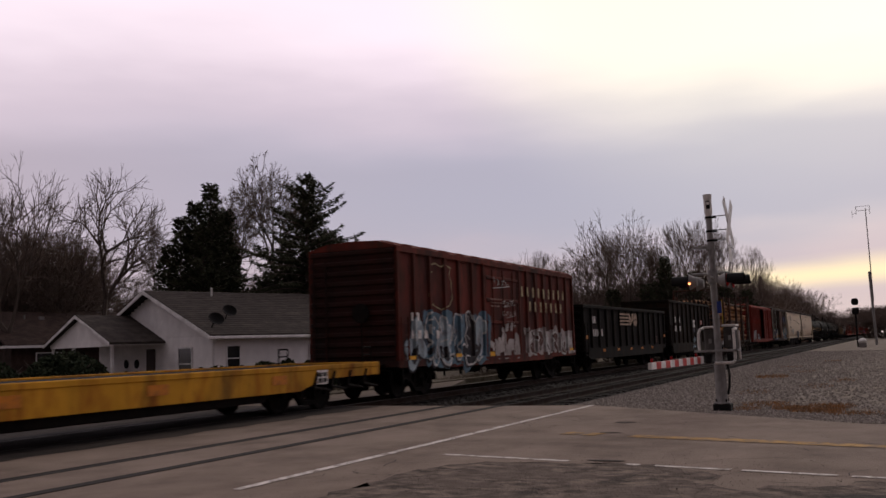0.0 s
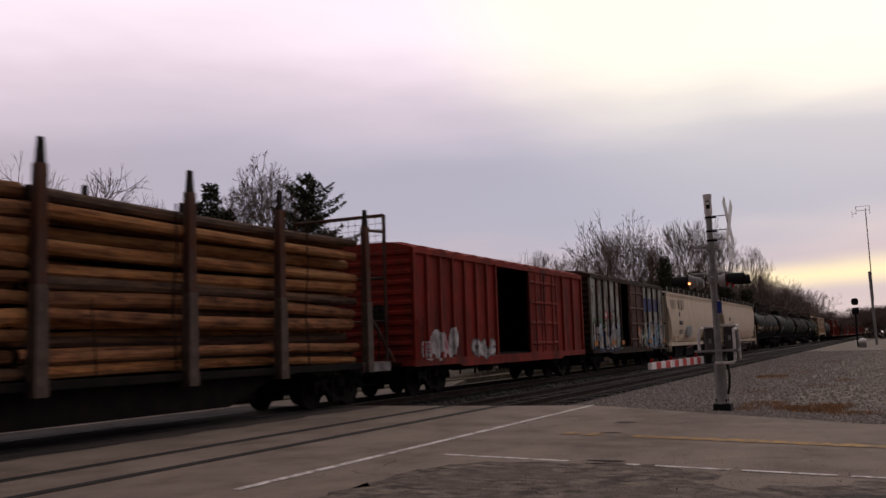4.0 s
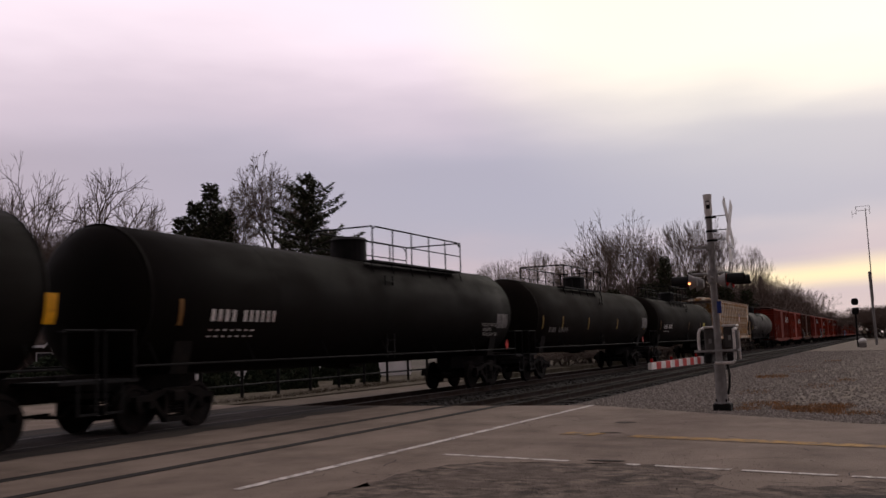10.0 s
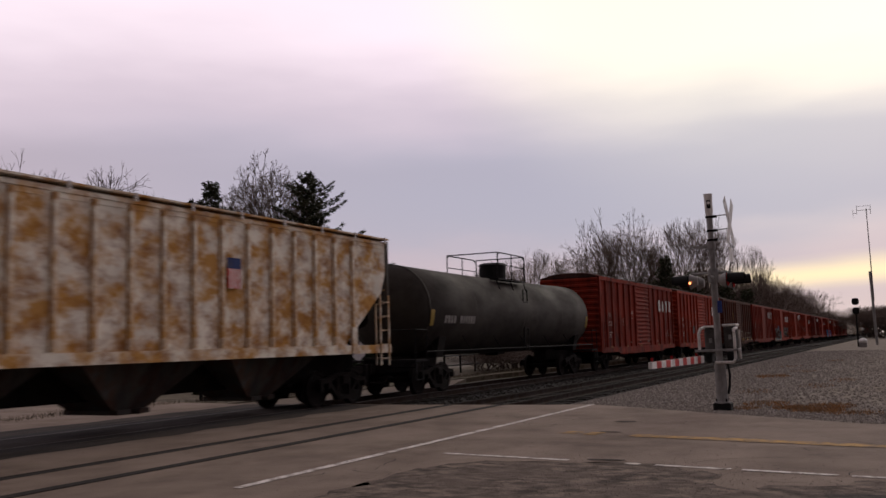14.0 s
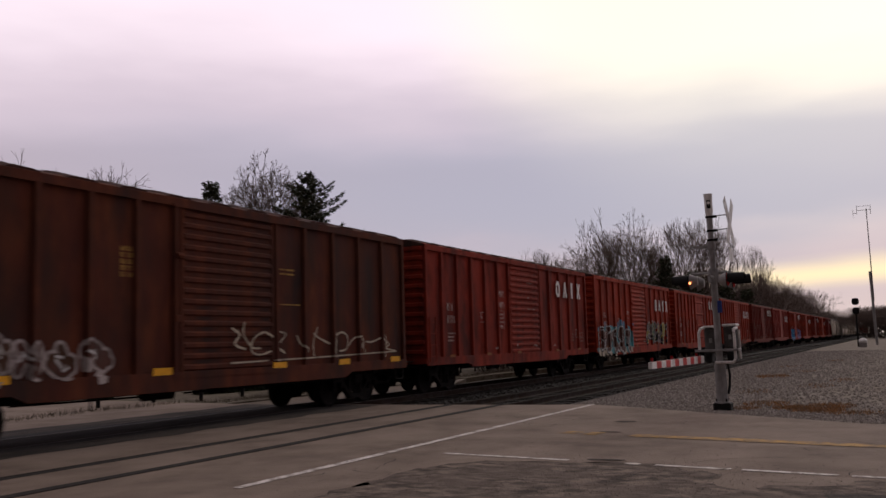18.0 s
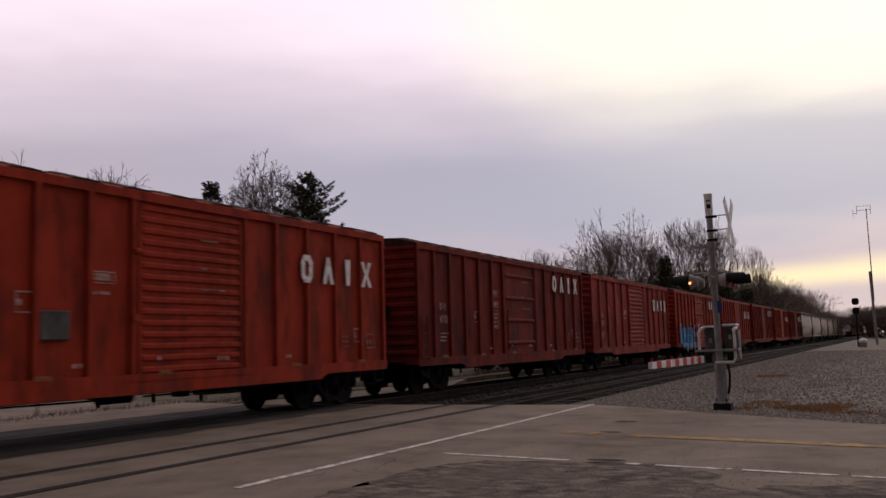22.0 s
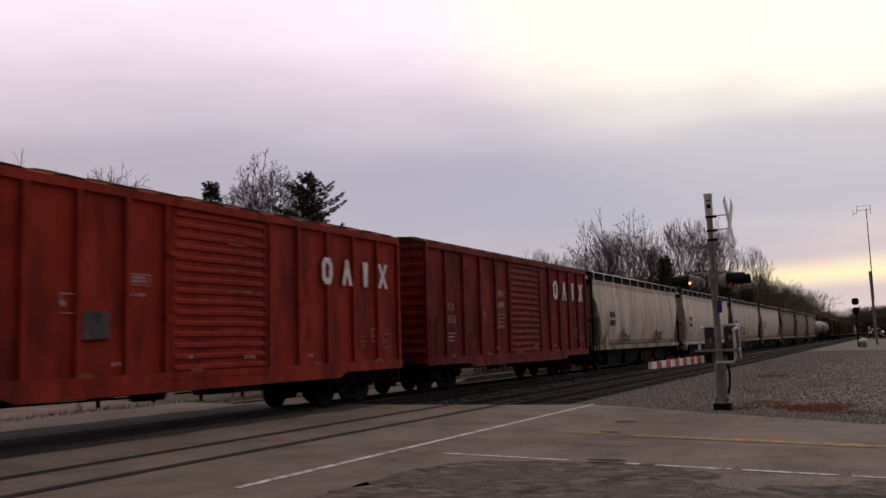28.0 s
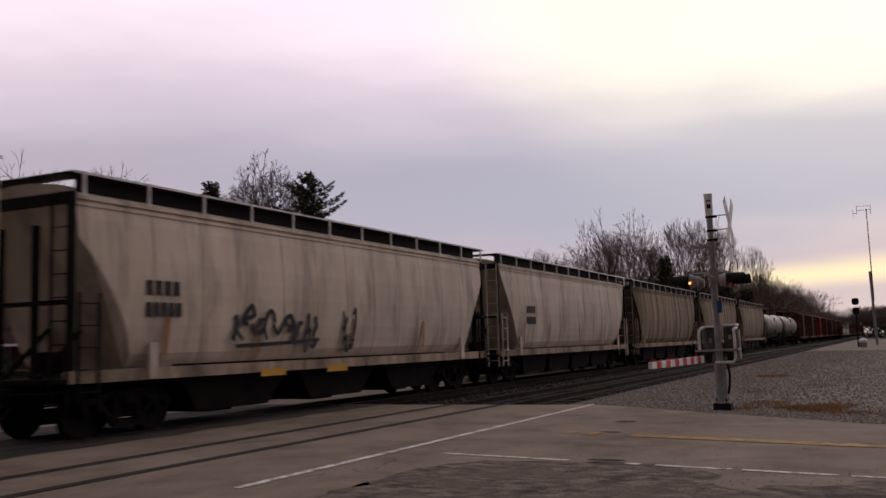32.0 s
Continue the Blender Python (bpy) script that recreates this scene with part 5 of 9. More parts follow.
    for s in (-1, 1):
        bm = B()
        y = s * 1.03
        zz = top - 0.15
        pipe(bm, [(k0, y, zz), (k0, y, zz + 0.85), (k0 + 0.15, y, zz + 0.95), (k1 - 0.25, y, zz + 0.95), (k1, y, zz + 0.8), (k1, y, zz)], 0.024, 6)
        pipe(bm, [(k0, y, zz + 0.5), (k1, y, zz + 0.5)], 0.018, 6)
        for i in range(1, npost - 1):
            x = k0 + (k1 - k0) * i / (npost - 1)
            pipe(bm, [(x, y, zz), (x, y, zz + 0.95)], 0.022, 6)
        part("safety_rail", bm, M_BLACKMETAL, car)
    for x in (k0, k1):
        bm = B()
        pipe(bm, [(x, -1.03, top - 0.15), (x, -1.03, top + 0.80), (x, 1.03, top + 0.80), (x, 1.03, top - 0.15)], 0.022, 6)
        part("end_rail", bm, M_BLACKMETAL, car)
    if long_rail:
        for a, b in ((0.12 * L, k0), (k1, 0.9 * L)):
            bm = B()
            pipe(bm, [(a, -0.45, top + 0.32), (b, -0.45, top + 0.32)], 0.02, 6)
            for k in range(6):
                x = a + (b - a) * k / 5
                pipe(bm, [(x, -0.45, top - 0.12), (x, -0.45, top + 0.32)], 0.018, 5)
            box(bm, a, b, -0.42, 0.42, top - 0.03, top + 0.0)
            part("catwalk", bm, M_BLACKMETAL, car, "narrow walkway and rail along the tank top")
    ladder(car, px, -1.32, 1.2, 2.3, 7, M_BLACKMETAL)
    bm = B()
    tube(bm, (L / 2, 0, zc - r - 0.16), (L / 2, 0, zc - r + 0.1), 0.26, n=12)
    box(bm, L / 2 - 0.35, L / 2 + 0.35, -0.4, 0.4, zc - r - 0.12, zc - r - 0.02)
    part("bottom_outlet", bm, M_DARK, car)
    # upright reflective stripes that follow the curve of the tank
    def b_stripe(bm, wd=0.11, a0=-0.33, a1=0.02, rr=r):
        k = 8
        rows = []
        for i in range(k + 1):
            a = a0 + (a1 - a0) * i / k
            y, z = -(rr + 0.012) * math.cos(a), (rr + 0.012) * math.sin(a)
            rows.append((bm.verts.new((-wd / 2, y, z)), bm.verts.new((wd / 2, y, z))))
        for p, q in zip(rows, rows[1:]):
            bm.faces.new((p[0], p[1], q[1], q[0]))
    me = shared(("reflective_stripe", r, (stripe_mat or M_YELLOW).name), b_stripe, stripe_mat or M_YELLOW)
    for x in stripes:
        bar = put("reflective_stripe", me, car, pose(x, 0, zc - 0.06))
        if x < 1.0 or x > L - 1.0:
            bar.scale.x = 2.2
    truck(car, 1.75)
    truck(car, L - 1.75)
    couplers(car, L, 0.3)
    return car


def tank_marks(car, x, ang, rows, mat, r=1.46, zc=2.56):
    """Plain bars on the curve of a tank: rows of (width, height, count, gap, down)."""
    bm = B()
    for w, h, n, gap, down in rows:
        for k in range(n):
            x0 = x + k * (w + gap)
            a = ang - down / r
            k_ = max(1, round(h / 0.1))
            rows_ = []
            for q in range(k_ + 1):
                aa = a - h / r * q / k_
                y, z = -(r + 0.014) * math.cos(aa), zc + (r + 0.014) * math.sin(aa)
                rows_.append((bm.verts.new((x0, y, z)), bm.verts.new((x0 + w, y, z))))
            for p, q in zip(rows_, rows_[1:]):
                bm.faces.new((p[0], p[1], q[1], q[0]))
    return tagged(part("stencil", bm, mat, car), kind="stuff")


# ---- gondola
def gondola(u, L, body, label, he=3.12, posts=15, sill=1.0, seed=0, inner=None, floor_z=1.3, drop=0.45):
    car = thing("gondola", pose(u, YT, 0), label, "gondola car", "freight cars of the train")
    CARS.append((car, u))
    w = HW - 0.10
    for s in (-1, 1):
        bm = B()
        box(bm, 0, L, s * w, s * (w - 0.03), sill + 0.05, he - 0.02)
        part("side_wall", bm, body, car)
        bm = B()
        box(bm, -0.03, L + 0.03, s * (w - 0.06), s * (HW - 0.0), he - 0.16, he, 0.02)
        part("top_chord", bm, body, car)
        bm = B()
        prism(bm, [(0, sill + 0.18), (0, sill), (0.5, sill), (0.9, sill - drop * 0.75), (L - 0.9, sill - drop * 0.75), (L - 0.5, sill), (L, sill), (L, sill + 0.18)], s * (w - 0.02), s * (HW - 0.03))
        part("side_sill", bm, body, car)
    me = shared(("side_post", body.name, he, sill), lambda bm: loft(bm, [[(-0.10, 0, sill + 0.15), (0.10, 0, sill + 0.15), (0.06, -0.09, sill + 0.15), (-0.06, -0.09, sill + 0.15)],
                                                                          [(-0.10, 0, he - 0.15), (0.10, 0, he - 0.15), (0.06, -0.09, he - 0.15), (-0.06, -0.09, he - 0.15)]]), body)
    for s in (-1, 1):
        for i in range(posts):
            put("side_post", me, car, pose(0.12 + (L - 0.24) * i / (posts - 1), s * w, 0, 0, 0, 0 if s < 0 else 180))
    for x, t in ((0, 0), (L, 180)):
        bm = B()
        box(bm, 0, 0.04, -w, w, sill + 0.05, he - 0.02)
        ob = part("end_wall", bm, body, car)
        ob.matrix_basis = pose(x, 0, 0, 0, 0, t)
        rib = shared(("end_rib", body.name), lambda bm: box(bm, -0.09, 0, -w + 0.05, w - 0.05, 0, 0.14, 0.02), body)
        for i in range(5):
            put("end_rib", rib, car, pose(x, 0, sill + 0.3 + (he - sill - 0.4) * i / 5, 0, 0, t))
        chord = shared(("end_chord", body.name), lambda bm: box(bm, -0.06, 0.06, -w, w, -0.14, 0, 0.02), body)
        put("end_chord", chord, car, pose(x, 0, he, 0, 0, t))
    bm = B()
    box(bm, 0.04, L - 0.04, -w + 0.03, w - 0.03, floor_z - 0.1, floor_z)
    part("floor", bm, M_DARK, car)
    ladder(car, 0.36, -HW + 0.0, sill - 0.3, 1.6, 5, body)
    ladder(car, L - 0.36, HW - 0.0, sill - 0.3, 1.6, 5, body, 180)
    underframe(car, L, sill + 0.1)
    truck(car, 1.85)
    truck(car, L - 1.85)
    couplers(car, L)
    return car
# ---- flat car and log car


def flatcar(u, L, body, label):
    car = thing("flatcar", pose(u, YT, 0), label, "flat car", "freight cars of the train")
    CARS.append((car, u))
    for s in (-1, 1):
        bm = B()
        prism(bm, [(0, 1.10), (0, 0.80), (2.6, 0.78), (3.6, 0.54), (L - 3.6, 0.54), (L - 2.6, 0.78), (L, 0.80), (L, 1.10)], s * (HW - 0.16), s * (HW - 0.02))
        part("side_sill", bm, body, car)
        bm = B()
        box(bm, 0, L, s * (HW - 0.14), s * (HW + 0.0), 1.0, 1.12, 0.015)
        part("deck_rail", bm, body, car)
    bm = B()
    for i in range(60):
        x = L * i / 60
        box(bm, x + 0.01, x + L / 60 - 0.01, -HW + 0.15, HW - 0.15, 1.0, 1.075)
    tagged(part("deck_boards", bm, M_TIE, car), kind="stuff")
    for x in (0, L):
        bm = B()
        box(bm, x - 0.08, x + 0.08, -HW + 0.02, HW - 0.02, 0.78, 1.13, 0.02)
        part("end_sill", bm, body, car)
    for s in (-1, 1):
        bm = B()
        x = L - 0.12
        pipe(bm, [(x, s * 1.35, 1.1), (x, s * 1.35, 1.52), (x - 0.42, s * 1.35, 1.52), (x - 0.42, s * 1.35, 1.1)], 0.022, 6)
        pipe(bm, [(x, s * 1.35, 1.32), (x - 0.42, s * 1.35, 1.32)], 0.018, 6)
        part("grab_rail", bm, M_DARK, car)
    bm = B()
    for k in range(4):
        x = L - 2.9 + k * 0.75
        pipe(bm, [(x, -HW - 0.0, 0.95), (x - 0.2, -HW - 0.02, 0.6), (x + 0.5, -HW - 0.02, 0.5)], 0.03, 6)
    part("hanging_chain", bm, M_DARK, car)
    reflectors(car, (L - 4.4, L - 8.2, L - 11.5, L - 14.5), 0.83, 0.55, 0.2, -HW + 0.01, material("orange_reflector", (0.60, 0.20, 0.02), 0.5, 0, (0.3, 0.12, 0.03), 0.4, 5.0))
    marks(car, L - 2.9, 0.66, [(0.44, 0.34, 1, 0, 0)], M_LETTER, -HW + 0.012, "data_panel", "white stencilled data panel")
    marks(car, L - 2.86, 0.70, [(0.16, 0.11, 2, 0.04, 0), (0.16, 0.1, 2, 0.04, 0.14)], M_LETTERDK, -HW + 0.008, "data_panel")
    bm = B()
    prism(bm, [(3.9, 0.98), (5.2, 0.28), (L - 5.2, 0.28), (L - 3.9, 0.98)], -0.75, 0.75)
    prism(bm, [(3.9, 0.8), (4.8, 0.36), (L - 4.8, 0.36), (L - 3.9, 0.8)], -HW + 0.22, -HW + 0.18)
    part("fishbelly_sill", bm, M_DARK, car)
    underframe(car, L, 1.0)
    truck(car, 2.6)
    truck(car, L - 2.6)
    couplers(car, L)
    return car


def logcar(u, L, label):
    body = paint("log_car_steel", (0.075, 0.055, 0.048), 0.45, 0.3)
    grey = material("bare_grey_steel", (0.20, 0.19, 0.185), 0.6, 0.2, (0.09, 0.06, 0.05), 0.4, 3.0)
    sleeve = material("rusty_stake_steel", (0.075, 0.055, 0.043), 0.75, 0.1, (0.13, 0.10, 0.08), 0.35, 3.0)
    car = thing("log_flatcar", pose(u, YT, 0), label, "log car", "freight cars of the train")
    CARS.append((car, u))
    for s in (-1, 1):
        bm = B()
        box(bm, 4.95, L - 1.45, s * (HW - 0.2), s * (HW - 0.05), 0.97, 1.12)
        part("side_sill", bm, M_DARK, car)
        for pts in ([(0, 1.12), (0, 0.86), (4.4, 0.86), (4.95, 0.98), (4.95, 1.12)], [(L - 1.45, 1.12), (L - 1.45, 0.86), (L, 0.86), (L, 1.12)]):
            bm = B()
            prism(bm, pts, s * (HW - 0.2), s * (HW - 0.04))
            part("end_sill_plate", bm, grey, car)
    bm = B()
    box(bm, 0, L, -HW + 0.2, HW - 0.2, 0.98, 1.10)
    box(bm, 4.6, L - 4.6, -0.5, 0.5, 0.32, 0.98, 0.05)
    prism(bm, [(4.6, 0.98), (6.5, 0.34), (L - 6.5, 0.34), (L - 4.6, 0.98)], -1.2, -1.1)
    prism(bm, [(4.6, 0.98), (6.5, 0.34), (L - 6.5, 0.34), (L - 4.6, 0.98)], 1.1, 1.2)
    part("fishbelly_frame", bm, M_DARK, car)
    xs = [1.72, 5.45, 8.49, 12.1, 15.1, 18.9]
    def b_stake(bm):
        loft(bm, [[(-0.11, -0.10, 0.86), (0.11, -0.10, 0.86), (0.11, 0.12, 0.86), (-0.11, 0.12, 0.86)], [(-0.10, -0.07, 4.72), (0.10, -0.07, 4.72), (0.10, 0.08, 4.72), (-0.10, 0.08, 4.72)]])
    def b_exten(bm):
        loft(bm, [[(-0.08, -0.05, 4.66), (0.08, -0.05, 4.66), (0.08, 0.06, 4.66), (-0.08, 0.06, 4.66)], [(-0.05, -0.03, 5.17), (0.05, -0.03, 5.17), (0.05, 0.04, 5.17), (-0.05, 0.04, 5.17)]])
    for x in xs:
        for s in (-1, 1):
            st = put("stake", shared("stake", b_stake, body), car, pose(x, s * (HW - 0.06), 0, 0, 0, 0 if s < 0 else 180))
            put("stake_sleeve", shared("stake_sleeve", lambda bm: loft(bm, [[(-0.14, -0.12, 0.86), (0.14, -0.12, 0.86), (0.14, 0.10, 0.86), (-0.14, 0.10, 0.86)], [(-0.115, -0.105, 2.7), (0.115, -0.105, 2.7), (0.115, 0.09, 2.7), (-0.115, 0.09, 2.7)]]), sleeve), st, pose(0, 0, 0))
            put("stake_extension", shared("stake_extension", b_exten, M_TIE), st, pose(0, 0, 0))
    # bulkhead frames with mesh
    for x, d in ((0.55, 1), (L - 0.2, -1)):
        bm = B()
        for y in (-HW + 0.05, HW - 0.05):
            pipe(bm, [(x, y, 1.1), (x, y, 5.15)], 0.06, 6)
            pipe(bm, [(x, y, 4.68), (x + d * 1.1, y, 4.62)], 0.04, 6)
            pipe(bm, [(x - d * 0.4, y, 1.1), (x + d * 1.1, y, 2.6)], 0.05, 6)
        for z in (5.15, 3.4, 2.2):
            pipe(bm, [(x, -HW + 0.05, z), (x, HW - 0.05, z)], 0.045, 6)
        part("bulkhead_frame", bm, body, car, "tall steel end frame")
        bm = B()
        for i in range(14):
            y = -HW + 0.1 + (2 * HW - 0.2) * i / 13
            pipe(bm, [(x, y, 1.1), (x, y, 5.13)], 0.006, 4)
        for i in range(24):
            z = 1.2 + 3.9 * i / 23
            pipe(bm, [(x, -HW + 0.06, z), (x, HW - 0.06, z)], 0.006, 4)
        part("wire_mesh", bm, body, car)
    # logs
    rng = random.Random(5)
    n = 9
    meshes = []
    for v in range(9):
        bm = B()
        rings = []
        bend = rng.uniform(-0.2, 0.2)
        for k in range(8):
            f = k / 7
            r = 1.0 - 0.22 * f
            rings.append([(f, r * math.cos(2 * math.pi * i / n) * (1 + 0.07 * noise.noise((k * 0.9, i, v))) + bend * 4 * math.sin(math.pi * f),
                           r * math.sin(2 * math.pi * i / n) * (1 + 0.07 * noise.noise((k * 0.9, i + 9, v))) + rng.uniform(-0.06, 0.06)) for i in range(n)])
        loft(bm, rings)
        me = bpy.data.meshes.new("log")
        bm.to_mesh(me)
        bm.free()
        me.materials.append(M_LOGS[(0, 1, 2, 0, 1, 1, 2, 0, 1)[v]])
        me.materials.append(M_LOGEND)
        for p in me.polygons:
            p.material_index = 1 if len(p.vertices) == n else 0
        meshes.append(me)
    for a, b in ((1.5, 8.55), (8.5, 18.8)):
        z = 1.12
        while z < 4.27:
            rad = rng.uniform(0.125, 0.17)
            y = -HW + 0.14 + rad + rng.uniform(0, 0.14)
            row = 0
            while y < HW - 0.16:
                rr = rad * rng.uniform(0.8, 1.05)
                if row > 0 or rng.random() < 0.84:
                    flip = rng.random() < 0.5
                    x0 = a + rng.uniform(-0.04, 0.04)
                    ln = (b - a) - rng.uniform(0.0, 0.2)
                    m = Matrix.Translation((x0 if not flip else x0 + ln, y, z + rr)) @ Matrix.Rotation((math.pi if flip else 0) + rng.uniform(-0.006, 0.006), 4, "Z") @ Matrix.Rotation(rng.uniform(-0.014, 0.014), 4, "Y") @ Matrix.Rotation(rng.uniform(0, 6.28), 4, "X") @ Matrix.Diagonal((ln, rr, rr, 1))
                    put("log", rng.choice(meshes), car, m)
                y += 2 * rr * 0.98
                row += 1
            z += rad * 2.0
    strap = material("yellow_strap", (0.62, 0.45, 0.03), 0.6, 0, (0.35, 0.25, 0.03), 0.3, 5.0)
    for x, mt in ((2.05, strap), (5.0, strap), (9.7, M_LOGEND), (3.4, M_LOGEND), (11.7, M_LOGEND), (16.2, M_LOGEND)):
        bm = B()
        top = 4.5 if mt is strap else 4.45 if x > 11 else 2.5
        pts = [(x + 0.05 * math.sin(z * 2.0), -HW + 0.10 - 0.02 * (z % 2), z) for z in [0.95 + (top - 0.95) * i / 8 for i in range(9)]]
        pipe(bm, pts, 0.03 if mt is strap else 0.02, 4)
        part("tie_down_strap", bm, mt, car)
    marks(car, 0.45, 0.88, [(0.95, 0.2, 1, 0, 0)], M_LETTER, -HW + 0.035, "number_board", "white painted number board")
    marks(car, 0.55, 0.93, [(0.12, 0.11, 4, 0.05, 0)], M_LETTERDK, -HW + 0.031, "number_board")
    marks(car, 5.9, 0.40, [(0.14, 0.22, 9, 0.1, 0)], M_WORN, -1.205, "number_board")
    truck(car, 2.0)
    truck(car, L - 2.0)
    couplers(car, L)
    return car


P_YELLOW = paint("yellow_flatcar_paint", (0.46, 0.225, 0.02), 0.24, 0.14, rustc=(0.24, 0.075, 0.015))
P_WC = paint("maroon_paint", (0.125, 0.025, 0.017), 0.35, 0.35, rustc=(0.07, 0.03, 0.022))
# darker maroon for the end walls: their shade is mixed into the paint
P_SHADED = paint("shaded_maroon_paint", (0.04, 0.013, 0.011), 0.35, 0.4, rustc=(0.03, 0.015, 0.012))
P_BLACKG = material("black_gondola_paint", (0.0115, 0.0098, 0.0086), 0.85, 0, (0.027, 0.018, 0.013), 0.32, 1.5, (2.0, 1, 0.35), 0.2, 9.0, (0.0055, 0.005, 0.0048), 0.40, 0.8, (1.8, 1, 0.4), 0.08)
P_BROWNG = material("brown_gondola_paint", (0.0165, 0.0125, 0.010), 0.85, 0, (0.040, 0.021, 0.013), 0.36, 1.5, (2.0, 1, 0.35), 0.2, 9.0, (0.007, 0.006, 0.0055), 0.42, 0.8, (1.8, 1, 0.4), 0.08)
P_RED7 = paint("red_boxcar_paint", (0.20, 0.022, 0.014), 0.25, 0.2, rustc=(0.12, 0.03, 0.02))
P_PALE = paint("weathered_pale_green_paint", (0.36, 0.39, 0.35), 0.35, 0.22, rustc=(0.16, 0.085, 0.05))
P_PALEPOST = paint("rusty_post_paint", (0.026, 0.019, 0.016), 0.4, 0.3, rustc=(0.05, 0.021, 0.012))
P_BROWNDOOR = paint("brown_door_paint", (0.115, 0.062, 0.052), 0.35, 0.3)
P_CREAM = paint("cream_hopper_paint", (0.555, 0.46, 0.34), 0.0, 0.0, rustc=(0.40, 0.325, 0.235), bump=0.04, tone_range=(0.93, 1.05))
P_CREAM2 = paint("stained_cream_hopper_paint", (0.53, 0.435, 0.325), 0.0, 0.0, rustc=(0.37, 0.285, 0.195), bump=0.04, tone_range=(0.92, 1.06))
P_TANK = material("black_tank_paint", (0.0074, 0.006, 0.0051), 0.65, 0, (0.0098, 0.008, 0.0068), 0.4, 1.2, (0.5, 1, 1), 0.04, 8, (0.011, 0.0096, 0.0085), 0.22, 0.35, (1, 1, 1), 0.03)
P_TANK2 = material("dusty_tank_paint", (0.0105, 0.0084, 0.0068), 0.75, 0, (0.0145, 0.0116, 0.0092), 0.45, 1.2, (0.5, 1, 1), 0.04, 8, (0.018, 0.0145, 0.0115), 0.25, 0.4, (1, 1, 1), 0.03)
P_TANK3 = material("grey_tank_paint", (0.045, 0.039, 0.034), 0.65, 0, (0.028, 0.024, 0.021), 0.45, 1.0, (0.5, 1, 1), 0.05, 8, (0.07, 0.06, 0.051), 0.25, 0.5, (1, 1, 1), 0.08)
P_WHITETANK = material("white_tank_paint", (0.27, 0.24, 0.225), 0.38, 0, (0.12, 0.10, 0.09), 0.5, 1.0, (1, 1, 0.5), 0.06, 8, (0.2, 0.16, 0.13), 0.2, 0.5)
P_RUSTHOP = material("rusty_grey_hopper_paint", (0.78, 0.73, 0.62), 0.8, 0, (0.50, 0.27, 0.085), 0.46, 1.9, (0.75, 1.0, 1.0), 0.12, 12, (0.24, 0.095, 0.03), 0.20, 3.2, (0.7, 1, 1.1), 0.1, sharp=0.09)
P_REDA = paint("red_oxide_paint", (0.196, 0.0215, 0.0105), 0.22, 0.18, rustc=(0.09, 0.016, 0.0105))
P_REDB = paint("bright_red_oxide_paint", (0.255, 0.0285, 0.0120), 0.2, 0.14, rustc=(0.115, 0.019, 0.011))
P_REDC = paint("dark_red_oxide_paint", (0.152, 0.0185, 0.0115), 0.26, 0.16, rustc=(0.085, 0.018, 0.012))
P_CRIMSON = paint("crimson_boxcar_paint", (0.235, 0.034, 0.024), 0.24, 0.12, rustc=(0.15, 0.024, 0.016), tone_range=(0.75, 1.25))
P_MAROON = paint("maroon_boxcar_paint", (0.165, 0.023, 0.0165), 0.26, 0.16, rustc=(0.09, 0.018, 0.013), tone_range=(0.72, 1.28))
P_ROOF = paint("sooty_roof_paint", (0.055, 0.022, 0.017), 0.4, 0.4, rustc=(0.03, 0.017, 0.014))
P_BROWNBOX = paint("brown_boxcar_paint", (0.066, 0.0175, 0.0105), 0.4, 0.3, rustc=(0.105, 0.033, 0.017))
P_GREYHOP = material("grey_hopper_paint", (0.67, 0.575, 0.465), 0.55, 0, (0.49, 0.41, 0.315), 0.30, 0.7, (1.3, 1.0, 0.40), 0.05, 9.0, (0.17, 0.13, 0.10), 0.10, 0.9, (1.5, 1, 0.35), 0.1, sharp=0.16, tone_range=(0.9, 1.08))
P_GREYHOP2 = material("dusty_grey_hopper_paint", (0.70, 0.61, 0.50), 0.52, 0, (0.56, 0.47, 0.37), 0.24, 0.8, (1.2, 1.0, 0.45), 0.05, 9.0, (0.24, 0.18, 0.13), 0.05, 0.9, (1.3, 1, 0.5), 0.1, sharp=0.2, tone_range=(0.95, 1.05))
P_STREAKHOP = material("streaked_brown_hopper_paint", (0.44, 0.345, 0.24), 0.75, 0, (0.20, 0.15, 0.10), 0.5, 0.8, (1.5, 1.0, 0.14), 0.05, 9.0, (0.07, 0.053, 0.04), 0.34, 0.8, (2.0, 1, 0.12), 0.1, sharp=0.14, tone_range=(0.86, 1.1))
P_SILL = paint("dusty_sill_paint", (0.36, 0.285, 0.21), 0.3, 0.2, rustc=(0.22, 0.16, 0.11))
P_DARKBAY = paint("dirty_bay_paint", (0.07, 0.062, 0.056), 0.4, 0.4)
P_RUSTBAY = paint("grey_bay_paint", (0.085, 0.082, 0.072), 0.35, 0.4)

# --- the cars in order
flatcar(-5.7, 27.1, P_YELLOW, "long yellow flatcar with rust-streaked sides, empty deck")

